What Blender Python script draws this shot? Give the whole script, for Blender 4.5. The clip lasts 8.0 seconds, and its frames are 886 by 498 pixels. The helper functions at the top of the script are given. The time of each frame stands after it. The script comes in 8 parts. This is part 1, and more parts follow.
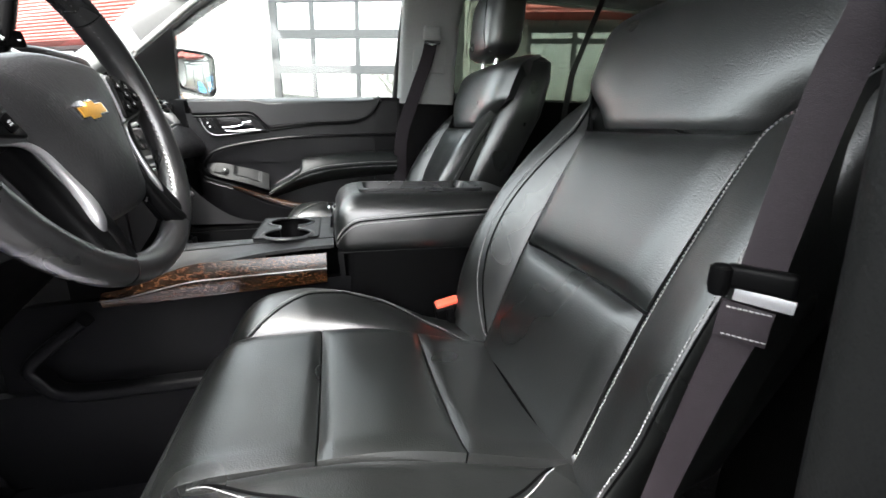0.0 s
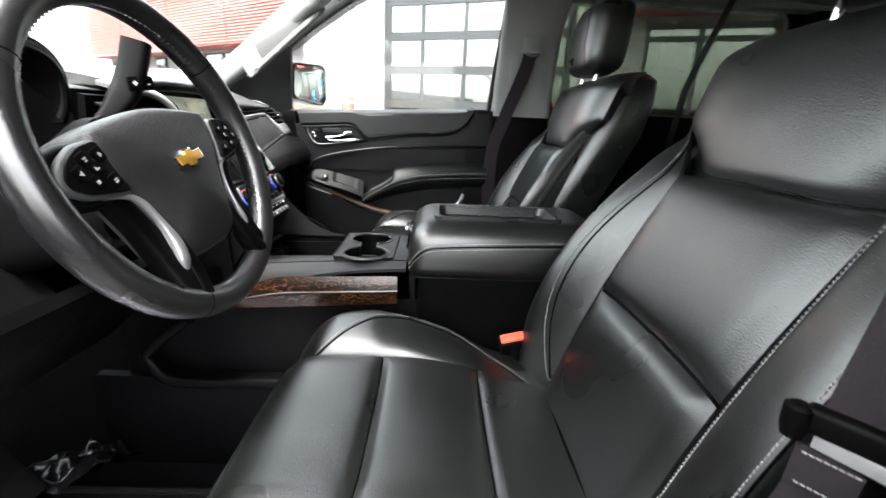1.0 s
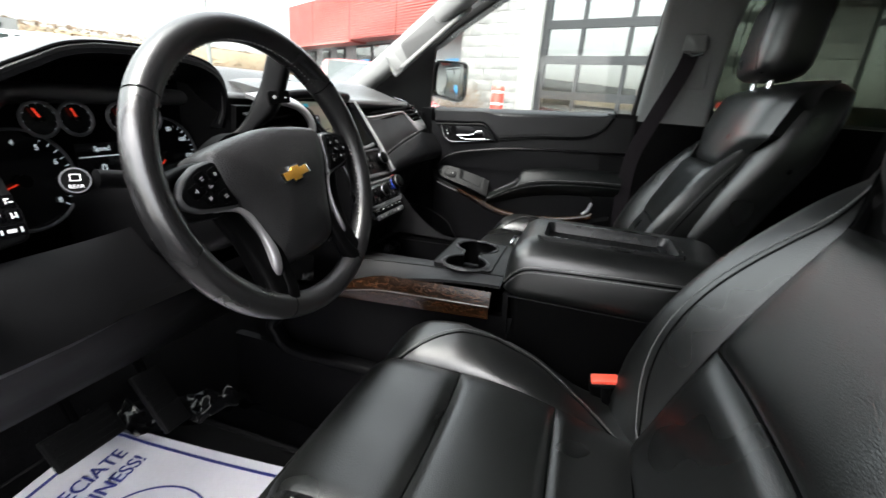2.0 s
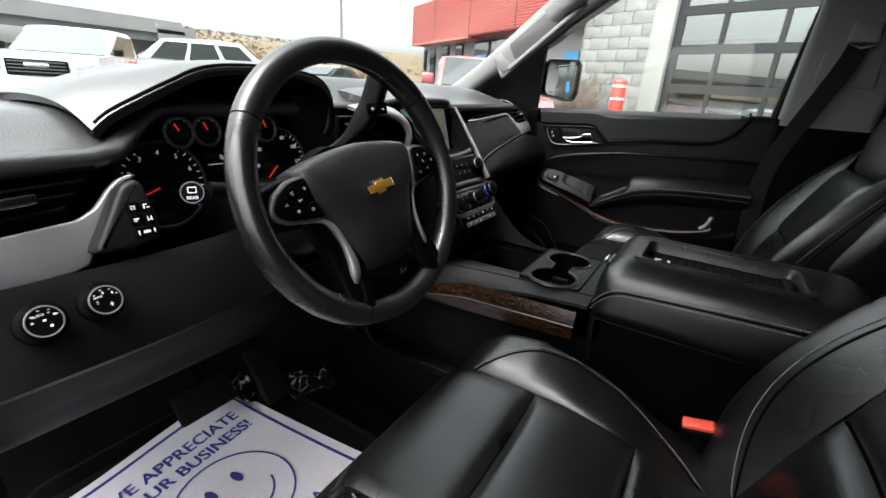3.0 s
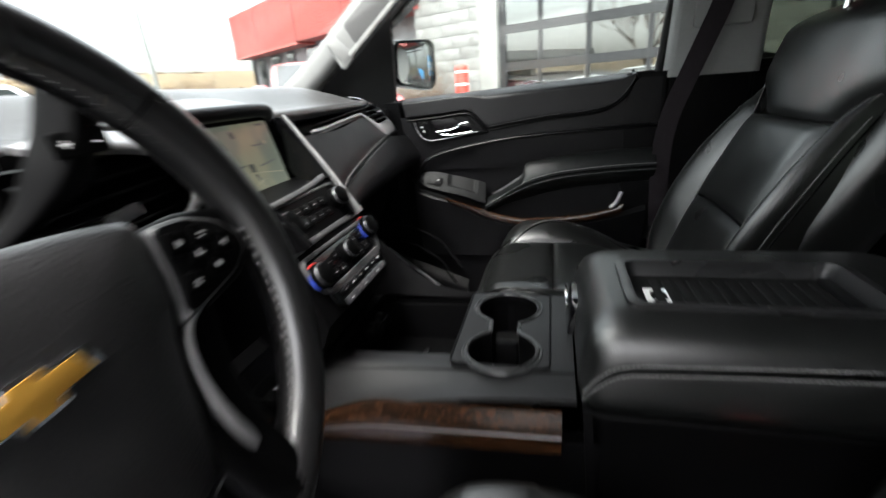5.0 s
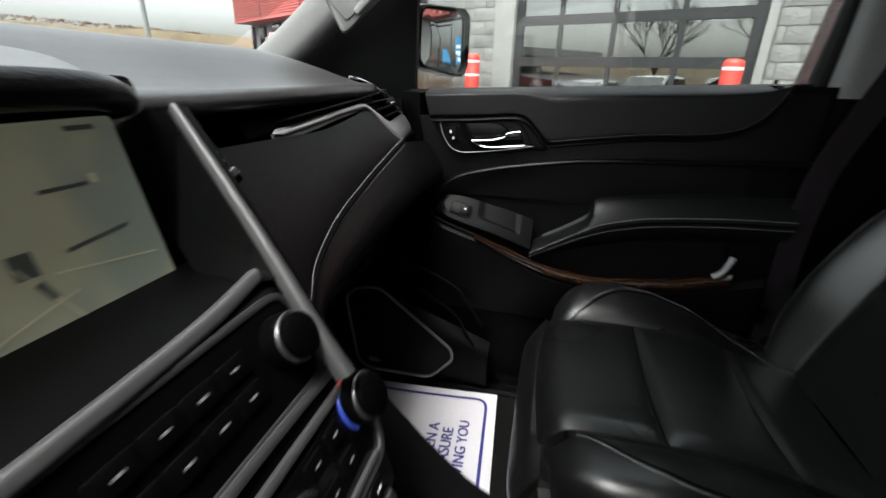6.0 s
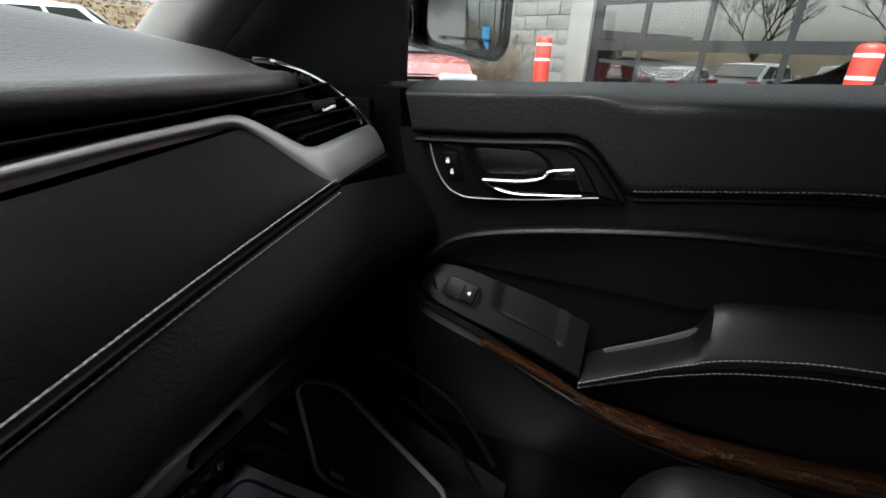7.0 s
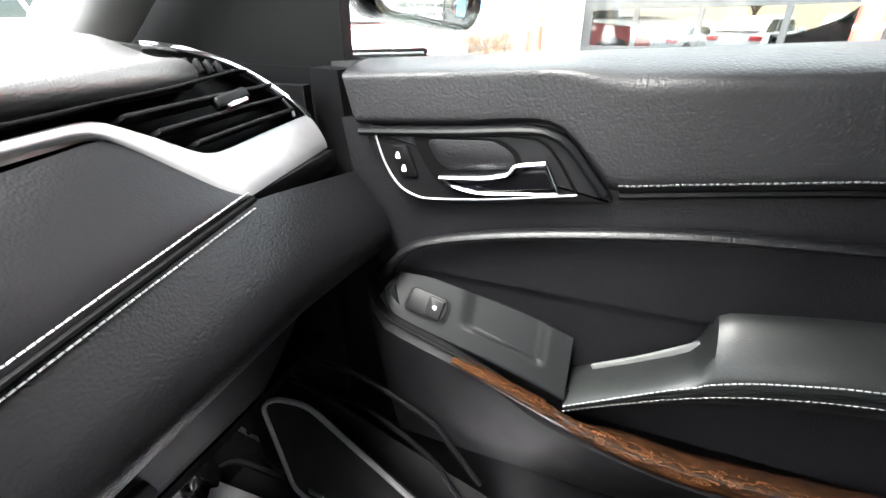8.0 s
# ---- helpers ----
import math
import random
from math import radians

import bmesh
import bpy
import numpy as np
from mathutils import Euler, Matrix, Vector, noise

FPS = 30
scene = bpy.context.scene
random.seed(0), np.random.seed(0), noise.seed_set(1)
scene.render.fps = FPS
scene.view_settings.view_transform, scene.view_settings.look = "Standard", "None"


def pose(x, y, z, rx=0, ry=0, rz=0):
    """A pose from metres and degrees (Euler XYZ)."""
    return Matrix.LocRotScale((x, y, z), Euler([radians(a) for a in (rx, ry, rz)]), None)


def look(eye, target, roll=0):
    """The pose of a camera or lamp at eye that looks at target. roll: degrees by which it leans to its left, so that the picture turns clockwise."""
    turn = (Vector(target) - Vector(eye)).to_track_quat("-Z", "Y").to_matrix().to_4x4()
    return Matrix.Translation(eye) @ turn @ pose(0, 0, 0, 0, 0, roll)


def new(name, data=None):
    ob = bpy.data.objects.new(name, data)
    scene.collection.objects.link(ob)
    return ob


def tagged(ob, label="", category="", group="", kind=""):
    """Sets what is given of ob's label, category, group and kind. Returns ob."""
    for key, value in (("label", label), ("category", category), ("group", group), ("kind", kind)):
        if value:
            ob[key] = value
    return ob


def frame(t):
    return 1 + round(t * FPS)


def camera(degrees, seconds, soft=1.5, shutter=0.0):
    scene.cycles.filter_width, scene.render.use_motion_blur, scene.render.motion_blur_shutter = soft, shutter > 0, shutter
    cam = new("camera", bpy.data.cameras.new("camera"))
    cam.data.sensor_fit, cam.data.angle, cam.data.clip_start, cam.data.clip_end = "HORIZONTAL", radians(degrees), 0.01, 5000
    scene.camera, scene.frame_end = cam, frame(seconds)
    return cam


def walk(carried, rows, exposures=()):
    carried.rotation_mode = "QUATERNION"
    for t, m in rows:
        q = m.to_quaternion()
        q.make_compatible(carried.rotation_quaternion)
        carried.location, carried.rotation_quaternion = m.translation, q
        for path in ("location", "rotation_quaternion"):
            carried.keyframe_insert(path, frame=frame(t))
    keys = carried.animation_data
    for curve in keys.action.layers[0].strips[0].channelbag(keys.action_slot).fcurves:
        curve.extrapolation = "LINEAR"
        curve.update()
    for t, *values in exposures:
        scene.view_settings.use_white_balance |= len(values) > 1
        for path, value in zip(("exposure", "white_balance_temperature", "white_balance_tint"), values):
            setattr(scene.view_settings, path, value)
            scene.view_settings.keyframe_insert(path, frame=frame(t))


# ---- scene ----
cam = camera(90.5, 8.0, shutter=0.4)
PATH = [
    (0, (-0.971, 0.130, 1.363), (0.899, -0.340, 0.829), 1.3),
    (0.5, (-0.964, 0.122, 1.390), (0.939, -0.190, 0.857), 2.0),
    (1, (-0.950, 0.086, 1.422), (0.970, 0.034, 0.864), 2.6),
    (1.5, (-0.932, 0.049, 1.449), (0.956, 0.318, 0.848), 3.2),
    (2, (-0.912, 0.025, 1.469), (0.904, 0.564, 0.829), 4.5),
    (2.2, (-0.902, 0.018, 1.474), (0.870, 0.669, 0.816), 4.6),
    (3.3, (-0.881, -0.002, 1.500), (0.706, 0.996, 0.803), 4.0),
    (3.5, (-0.879, 0.003, 1.500), (0.707, 1.002, 0.803), 4.3),
    (4, (-0.873, 0.006, 1.501), (0.708, 1.021, 0.815), 4.1),
    (4.5, (-0.819, 0.055, 1.506), (0.830, 0.962, 0.829), -1.7),
    (4.8, (-0.678, 0.116, 1.480), (1.074, 0.791, 0.785), -4.7),
    (5, (-0.549, 0.163, 1.473), (1.265, 0.643, 0.780), -4.6),
    (5.2, (-0.426, 0.253, 1.500), (1.422, 0.537, 0.790), -0.1),
    (6.3, (0.012, 0.354, 1.465), (1.777, 0.922, 0.715), 2.6),
    (6.5, (0.149, 0.361, 1.473), (1.875, 1.033, 0.720), 2.6),
    (7, (0.309, 0.366, 1.472), (2.014, 1.036, 0.669), 2.2),
    (7.5, (0.370, 0.359, 1.470), (2.066, 1.020, 0.643), 1.4),
    (8, (0.408, 0.354, 1.474), (2.063, 1.015, 0.566), -0.7),
]
# the clip's camera opens up and closes down as it moves from the bright doorway into the dim footwell
EXPOSURES = [(0.0, 4.4), (1.0, 4.2), (2.0, 3.35), (3.5, 2.6), (4.5, 2.7), (5.2, 3.2), (6.3, 1.8), (6.5, 1.7), (7.0, 2.2), (7.5, 4.25), (8.0, 5.1)]
walk(cam, [(t, look(eye, target, roll)) for t, eye, target, roll in PATH], EXPOSURES)

# ---- light ----
SUN_EL, SUN_ROT = radians(66), radians(285)
world = bpy.data.worlds.new("overcast_sky")
scene.world = world
world.use_nodes = True
wn = world.node_tree.nodes
sky = wn.new("ShaderNodeTexSky")
sky.sky_type, sky.sun_disc = "NISHITA", False
sky.sun_elevation, sky.sun_rotation = SUN_EL, SUN_ROT
sky.air_density, sky.dust_density, sky.ozone_density = 1.0, 6.0, 1.0
grey = wn.new("ShaderNodeHueSaturation")
grey.inputs["Saturation"].default_value = 0.22
world.node_tree.links.new(sky.outputs[0], grey.inputs["Color"])
world.node_tree.links.new(grey.outputs[0], wn["Background"].inputs["Color"])
wn["Background"].inputs["Strength"].default_value = 0.15
sun = new("sun", bpy.data.lights.new("sun", "SUN"))
sun.data.energy, sun.data.angle, sun.data.color = 0.5, radians(25), (1.0, 0.97, 0.93)
sun.matrix_world = look((0, 0, 30), Vector((0, 0, 30)) - Vector((math.sin(SUN_ROT) * math.cos(SUN_EL), math.cos(SUN_ROT) * math.cos(SUN_EL), math.sin(SUN_EL))))


# ---- materials ----
def mk(name, col, rough=0.5, metal=0.0, var=0.12, vscale=9.0, cell=0.0, cellbump=0.0, fine=0.0, finebump=0.0, wave=0.0, wavebump=0.0,
       coat=0.0, spec=0.5, rvar=0.08, glow=0.0, col2=None, sheen=0.0, per=0.0, soft_detail=4, crease=0.0):
    """A node material: colour varied at two scales, cell relief (leather grain), fine noise relief and broad waviness."""
    m = bpy.data.materials.new(name)
    m.use_nodes = True
    n, k = m.node_tree.nodes, m.node_tree.links.new
    b = n["Principled BSDF"]
    co = n.new("ShaderNodeTexCoord")
    big, small = n.new("ShaderNodeTexNoise"), n.new("ShaderNodeTexNoise")
    big.inputs["Scale"].default_value, big.inputs["Detail"].default_value = vscale, soft_detail
    small.inputs["Scale"].default_value, small.inputs["Detail"].default_value = vscale * 14, 3
    for t in (big, small):
        k(co.outputs["Object"], t.inputs["Vector"])
    mean = n.new("ShaderNodeMath")
    mean.operation = "MULTIPLY_ADD"
    mean.inputs[1].default_value = 0.45
    k(small.outputs["Fac"], mean.inputs[0])
    half = n.new("ShaderNodeMath")
    half.operation = "MULTIPLY"
    half.inputs[1].default_value = 0.55
    k(big.outputs["Fac"], half.inputs[0])
    k(half.outputs[0], mean.inputs[2])
    ramp = n.new("ShaderNodeValToRGB")
    hi = col2 or tuple(min(1, c * (1 + var)) for c in col)
    lo = tuple(c * (1 - var) for c in col)
    ramp.color_ramp.elements[0].position, ramp.color_ramp.elements[1].position = 0.36, 0.64
    ramp.color_ramp.elements[0].color, ramp.color_ramp.elements[1].color = (*lo, 1), (*hi, 1)
    k(mean.outputs[0], ramp.inputs[0])
    out = ramp.outputs[0]
    if per:
        info, hsv = n.new("ShaderNodeObjectInfo"), n.new("ShaderNodeHueSaturation")
        amp = n.new("ShaderNodeMath")
        amp.operation = "MULTIPLY_ADD"
        amp.inputs[1].default_value, amp.inputs[2].default_value = per, 1 - per / 2
        k(info.outputs["Random"], amp.inputs[0])
        k(amp.outputs[0], hsv.inputs["Value"])
        k(out, hsv.inputs["Color"])
        out = hsv.outputs[0]
    k(out, b.inputs["Base Color"])
    rr = n.new("ShaderNodeMapRange")
    rr.inputs["From Min"].default_value, rr.inputs["From Max"].default_value = 0.3, 0.7
    rr.inputs["To Min"].default_value, rr.inputs["To Max"].default_value = max(0.02, rough - rvar), min(1, rough + rvar)
    k(big.outputs["Fac"], rr.inputs["Value"])
    k(rr.outputs[0], b.inputs["Roughness"])
    b.inputs["Metallic"].default_value = metal
    b.inputs["Coat Weight"].default_value = coat
    b.inputs["Coat Roughness"].default_value = 0.06
    b.inputs["Specular IOR Level"].default_value = spec
    b.inputs["Sheen Weight"].default_value = sheen
    last = None
    for scale, amount, kind in ((wave, wavebump, "n"), (cell, cellbump, "v"), (fine, finebump, "n")):
        if not amount:
            continue
        bump = n.new("ShaderNodeBump")
        bump.inputs["Strength"].default_value, bump.inputs["Distance"].default_value = 1.0, amount
        if kind == "v":
            t = n.new("ShaderNodeTexVoronoi")
            t.feature = "SMOOTH_F1"
            t.inputs["Scale"].default_value = scale
            t.inputs["Smoothness"].default_value = 0.4
            k(t.outputs["Distance"], bump.inputs["Height"])
            bump.invert = True
        else:
            t = n.new("ShaderNodeTexNoise")
            t.inputs["Scale"].default_value, t.inputs["Detail"].default_value = scale, (0 if scale == wave else 3)
            k(t.outputs["Fac"], bump.inputs["Height"])
        k(co.outputs["Object"], t.inputs["Vector"])
        if last:
            k(last.outputs[0], bump.inputs["Normal"])
        last = bump
    if crease:
        warp, add = n.new("ShaderNodeTexNoise"), n.new("ShaderNodeVectorMath")
        warp.inputs["Scale"].default_value = 14
        add.operation = "MULTIPLY_ADD"
        add.inputs[1].default_value = (0.09, 0.09, 0.09)
        edge, band, gate, both = n.new("ShaderNodeTexVoronoi"), n.new("ShaderNodeMapRange"), n.new("ShaderNodeMapRange"), n.new("ShaderNodeMath")
        edge.feature = "DISTANCE_TO_EDGE"
        edge.inputs["Scale"].default_value = 7.5
        band.inputs["From Max"].default_value = 0.014
        band.inputs["To Min"].default_value, band.inputs["To Max"].default_value = 1.0, 0.0
        patch = n.new("ShaderNodeTexNoise")
        patch.inputs["Scale"].default_value = 9
        gate.inputs["From Min"].default_value, gate.inputs["From Max"].default_value = 0.52, 0.62
        both.operation = "MULTIPLY"
        k(co.outputs["Object"], warp.inputs["Vector"])
        k(co.outputs["Object"], patch.inputs["Vector"])
        k(warp.outputs["Color"], add.inputs[0])
        k(co.outputs["Object"], add.inputs[2])
        k(add.outputs[0], edge.inputs["Vector"])
        k(edge.outputs["Distance"], band.inputs["Value"])
        k(patch.outputs["Fac"], gate.inputs["Value"])
        k(band.outputs[0], both.inputs[0])
        k(gate.outputs[0], both.inputs[1])
        bump = n.new("ShaderNodeBump")
        bump.invert = True
        bump.inputs["Distance"].default_value = crease
        k(both.outputs[0], bump.inputs["Height"])
        if last:
            k(last.outputs[0], bump.inputs["Normal"])
        last = bump
    if last:
        k(last.outputs[0], b.inputs["Normal"])
    if glow:
        k(out, b.inputs["Emission Color"])
        b.inputs["Emission Strength"].default_value = glow
    return m


LEATHER = mk("black_leather", (0.004, 0.0044, 0.0042), 0.31, cell=600, cellbump=0.0002, fine=420, finebump=2e-05, wave=10, wavebump=0.0018, rvar=0.04, spec=0.8, crease=0.00005, soft_detail=1)
LEATHER_PERF = mk("perforated_leather", (0.0044, 0.005, 0.0047), 0.315, cell=600, cellbump=0.0002, fine=420, finebump=2e-05, wave=10, wavebump=0.0018, spec=0.8, rvar=0.04, soft_detail=1)
# base colour raised well above SOFT's to imitate windscreen glare on upward faces
SOFT_TOP = mk("glare_lifted_dash_top", (0.027, 0.027, 0.0273), 0.32, cell=560, cellbump=0.0003, fine=1400, finebump=0.00006, rvar=0.05, spec=1)
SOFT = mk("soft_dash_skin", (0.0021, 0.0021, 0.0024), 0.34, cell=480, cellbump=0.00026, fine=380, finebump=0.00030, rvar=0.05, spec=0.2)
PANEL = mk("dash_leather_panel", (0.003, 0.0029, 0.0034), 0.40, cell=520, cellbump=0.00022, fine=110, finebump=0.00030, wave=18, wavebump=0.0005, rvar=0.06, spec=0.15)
BAND = mk("door_leather_band", (0.0055, 0.0054, 0.006), 0.42, cell=420, cellbump=0.00030, fine=1200, finebump=0.00005, wave=14, wavebump=0.0004, rvar=0.05, spec=0.28)
SATIN = mk("satin_grey_plastic", (0.0028, 0.003, 0.0032), 0.42, fine=1600, finebump=0.00003, rvar=0.03, spec=0.07)
SATIN_L = mk("smooth_black_leather", (0.0045, 0.0051, 0.005), 0.38, cell=700, cellbump=0.00008, rvar=0.04, spec=0.25)
AIRBAG = mk("airbag_skin", (0.0115, 0.0112, 0.0118), 0.42, cell=520, cellbump=0.0004, rvar=0.05, spec=0.6)
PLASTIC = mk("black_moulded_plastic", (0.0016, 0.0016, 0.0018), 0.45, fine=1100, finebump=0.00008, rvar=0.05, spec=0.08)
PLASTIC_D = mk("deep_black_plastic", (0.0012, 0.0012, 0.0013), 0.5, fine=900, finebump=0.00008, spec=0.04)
PLASTIC_G = mk("dark_grey_plastic", (0.0028, 0.0028, 0.0031), 0.42, fine=1000, finebump=0.00008, spec=0.09)
DECK = mk("console_grained_plastic", (0.0055, 0.0055, 0.006), 0.44, cell=500, cellbump=0.0001, fine=1000, finebump=0.00008, spec=0.22)
GLOSS = mk("piano_black", (0.002, 0.002, 0.0024), 0.14, coat=0.15, rvar=0.03, spec=0.4)
RIMLEATHER = mk("wheel_leather", (0.0065, 0.0063, 0.0066), 0.31, cell=700, cellbump=0.0001, wave=40, wavebump=0.0003, rvar=0.08, spec=0.9)
SILVER = mk("satin_silver_trim", (0.3, 0.3, 0.305), 0.36, metal=0.65, var=0.05, rvar=0.04, fine=2500, finebump=0.00005)
SILVER_M = mk("matte_silver_trim", (0.095, 0.095, 0.097), 0.46, metal=0.5, var=0.05, rvar=0.04, fine=2500, finebump=0.00005)
PILLAR_D = mk("grained_pillar_plastic", (0.0042, 0.0044, 0.0043), 0.55, cell=420, cellbump=0.0003, spec=0.12)
SILVER_D = mk("dark_satin_trim", (0.11, 0.11, 0.115), 0.36, metal=0.8, var=0.06)
CHROME = mk("chrome", (0.75, 0.76, 0.78), 0.09, metal=1.0, var=0.03, rvar=0.03)
GOLD = mk("gold_emblem", (0.85, 0.45, 0.08), 0.3, metal=0.75, var=0.08, fine=1600, finebump=0.0002)
GREY = mk("grey_pillar_trim", (0.16, 0.163, 0.16), 0.62, var=0.05, fine=700, finebump=0.0004)
GREY_D = mk("mid_grey_trim", (0.06, 0.06, 0.06), 0.6, var=0.06, fine=700, finebump=0.0003)
HEADLINER = mk("headliner_cloth", (0.42, 0.42, 0.41), 0.9, var=0.05, fine=900, finebump=0.0006)
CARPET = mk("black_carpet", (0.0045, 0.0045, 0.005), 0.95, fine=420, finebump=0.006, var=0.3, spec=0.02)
THREAD = mk("grey_thread", (0.17, 0.17, 0.167), 0.7, var=0.1)
THREAD_D = mk("dark_grey_thread", (0.05, 0.05, 0.05), 0.7, var=0.1)
BELT = mk("seat_belt_webbing", (0.0125, 0.0098, 0.0118), 0.6, wave=300, wavebump=0.00015, fine=1500, finebump=0.0005, spec=0.15)
RED_BTN = mk("red_release_button", (0.85, 0.09, 0.05), 0.4, var=0.05)
PAPER = mk("paper_mat", (0.76, 0.74, 0.78), 0.75, var=0.03, wave=9, wavebump=0.006, fine=500, finebump=0.0003)
BLUE_INK = mk("blue_ink", (0.035, 0.04, 0.22), 0.7, var=0.1)
MARK = mk("pale_key_print", (0.30, 0.30, 0.30), 0.6, var=0.04)
WHITE_INK = mk("white_print", (0.75, 0.75, 0.75), 0.6, var=0.04)
RUBBER = mk("black_rubber", (0.005, 0.005, 0.005), 0.65, fine=300, finebump=0.0004, spec=0.12)
YELLOW = mk("yellow_tag", (0.85, 0.66, 0.03), 0.5, var=0.06)
RED_LIT = mk("lit_red_needle", (0.9, 0.05, 0.02), 0.4, glow=0.05)
WHITE_LIT = mk("lit_dial_marks", (0.55, 0.62, 0.66), 0.5, glow=0.05)
BLUE_LIT = mk("lit_blue_ring", (0.04, 0.08, 0.5), 0.4, glow=0.008)
RED_RING = mk("red_ring", (0.8, 0.04, 0.03), 0.4, glow=0.02)
MIRROR = mk("mirror_glass", (0.6, 0.62, 0.63), 0.01, metal=1.0, var=0.01, rvar=0.0)


def wood_mat():
    m = mk("burl_wood", (0.05, 0.022, 0.009), 0.22, coat=0.0, rvar=0.05, spec=0.5)
    n, k = m.node_tree.nodes, m.node_tree.links.new
    co = next(q for q in n if q.type == "TEX_COORD")
    mp = n.new("ShaderNodeMapping")
    mp.inputs["Scale"].default_value = (20, 10, 26)
    wv = n.new("ShaderNodeTexWave")
    wv.inputs["Scale"].default_value, wv.inputs["Distortion"].default_value = 2.0, 14
    wv.inputs["Detail"].default_value, wv.inputs["Detail Scale"].default_value = 4, 2.2
    sp = n.new("ShaderNodeTexNoise")
    sp.inputs["Scale"].default_value, sp.inputs["Detail"].default_value = 22, 4
    mix = n.new("ShaderNodeMath")
    mix.operation = "MULTIPLY"
    rp = n.new("ShaderNodeValToRGB")
    rp.color_ramp.elements[0].color, rp.color_ramp.elements[1].color = (0.005, 0.0025, 0.0012, 1), (0.040, 0.0155, 0.006, 1)
    rp.color_ramp.elements[0].position, rp.color_ramp.elements[1].position = 0.08, 0.62
    mid = rp.color_ramp.elements.new(0.34)
    mid.color = (0.018, 0.0077, 0.0034, 1)
    k(co.outputs["Object"], mp.inputs[0])
    k(mp.outputs[0], wv.inputs["Vector"])
    k(mp.outputs[0], sp.inputs["Vector"])
    k(wv.outputs["Fac"], mix.inputs[0])
    k(sp.outputs["Fac"], mix.inputs[1])
    k(mix.outputs[0], rp.inputs[0])
    k(rp.outputs[0], n["Principled BSDF"].inputs["Base Color"])
    return m


WOOD = wood_mat()


def glass_mat(name, tint=(1, 1, 1), clear=0.9, base=0.03, graze=1.0):
    """Thin window glass: clear, with a weak mirror gloss that grows at grazing angles."""
    m = bpy.data.materials.new(name)
    m.use_nodes = True
    n, k = m.node_tree.nodes, m.node_tree.links.new
    n.remove(n["Principled BSDF"])
    tr, gl, mix = n.new("ShaderNodeBsdfTransparent"), n.new("ShaderNodeBsdfGlossy"), n.new("ShaderNodeMixShader")
    lw, pw, ml = n.new("ShaderNodeLayerWeight"), n.new("ShaderNodeMath"), n.new("ShaderNodeMath")
    tr.inputs["Color"].default_value = (*[clear * c for c in tint], 1)
    gl.inputs["Roughness"].default_value = 0.01
    lw.inputs["Blend"].default_value = 0.5
    pw.operation, ml.operation = "POWER", "MULTIPLY_ADD"
    pw.inputs[1].default_value = 4.0
    ml.inputs[1].default_value, ml.inputs[2].default_value = graze * (1 - base), base
    k(lw.outputs["Facing"], pw.inputs[0])
    k(pw.outputs[0], ml.inputs[0])
    k(ml.outputs[0], mix.inputs[0])
    k(tr.outputs[0], mix.inputs[1])
    k(gl.outputs[0], mix.inputs[2])
    k(mix.outputs[0], n["Material Output"].inputs["Surface"])
    return m


GLASS = glass_mat("window_glass", (0.96, 1.0, 0.98), 0.93)
SCREEN_GLASS = glass_mat("laminated_glass", (0.97, 1.0, 0.98), 0.92, 0.015, 0.3)
PRIVACY = glass_mat("tinted_glass", (0.9, 1.0, 0.88), 0.3)


# ---- shaping ----
def V(*a):
    return Vector(a)


def spline(pts, n=8, closed=False):
    """A smooth line through the points, n steps to a stretch."""
    p = [Vector(q) for q in pts]
    out, c = [], len(p)
    for i in range(c if closed else c - 1):
        a, b = p[i], p[(i + 1) % c]
        z = p[i - 1] if (closed or i) else a
        d = p[(i + 2) % c] if (closed or i + 2 < c) else b
        for j in range(n):
            t = j / n
            out.append(0.5 * ((2 * a) + (b - z) * t + (2 * z - 5 * a + 4 * b - d) * t * t + (3 * a - z - 3 * b + d) * t ** 3))
    if not closed:
        out.append(p[-1])
    return out


def rounded(pts, r, n=4):
    """A 2D outline with its corners rounded by r."""
    out, c = [], len(pts)
    for i in range(c):
        a, b, d = Vector(pts[i - 1]), Vector(pts[i]), Vector(pts[(i + 1) % c])
        u, w = a - b, d - b
        q = min(r, u.length * 0.45, w.length * 0.45)
        s, e = b + u.normalized() * q, b + w.normalized() * q
        for j in range(n + 1):
            t = j / n
            out.append((1 - t) ** 2 * s + 2 * t * (1 - t) * b + t * t * e)
    return out


def loft(rings, cap=True, closed=True, loop=False):
    bm = bmesh.new()
    vs = [[bm.verts.new(q) for q in r] for r in rings]
    n = len(rings[0])
    steps = list(zip(vs, vs[1:])) + ([(vs[-1], vs[0])] if loop else [])
    for a, b in steps:
        for i in range(n if closed else n - 1):
            j = (i + 1) % n
            bm.faces.new((a[i], a[j], b[j], b[i]))
    if cap and closed and not loop:
        bm.faces.new(vs[0][::-1])
        bm.faces.new(vs[-1])
    bmesh.ops.recalc_face_normals(bm, faces=bm.faces)
    return bm


def sweep(pts, prof, up=(0, 0, 1), closed=False, scale=None):
    """The 2D profile (side, up) carried along the points."""
    p = [Vector(q) for q in pts]
    rings, n = [], len(p)
    for i, q in enumerate(p):
        t = (p[(i + 1) % n] - p[i - 1]) if closed or 0 < i < n - 1 else (p[1] - p[0] if i == 0 else p[-1] - p[-2])
        t.normalize()
        s = t.cross(Vector(up)).normalized()
        w = s.cross(t).normalized()
        f = scale(i / (n - 1)) if scale else 1.0
        rings.append([q + s * a * f + w * b * f for a, b in prof])
    return loft(rings, loop=closed)


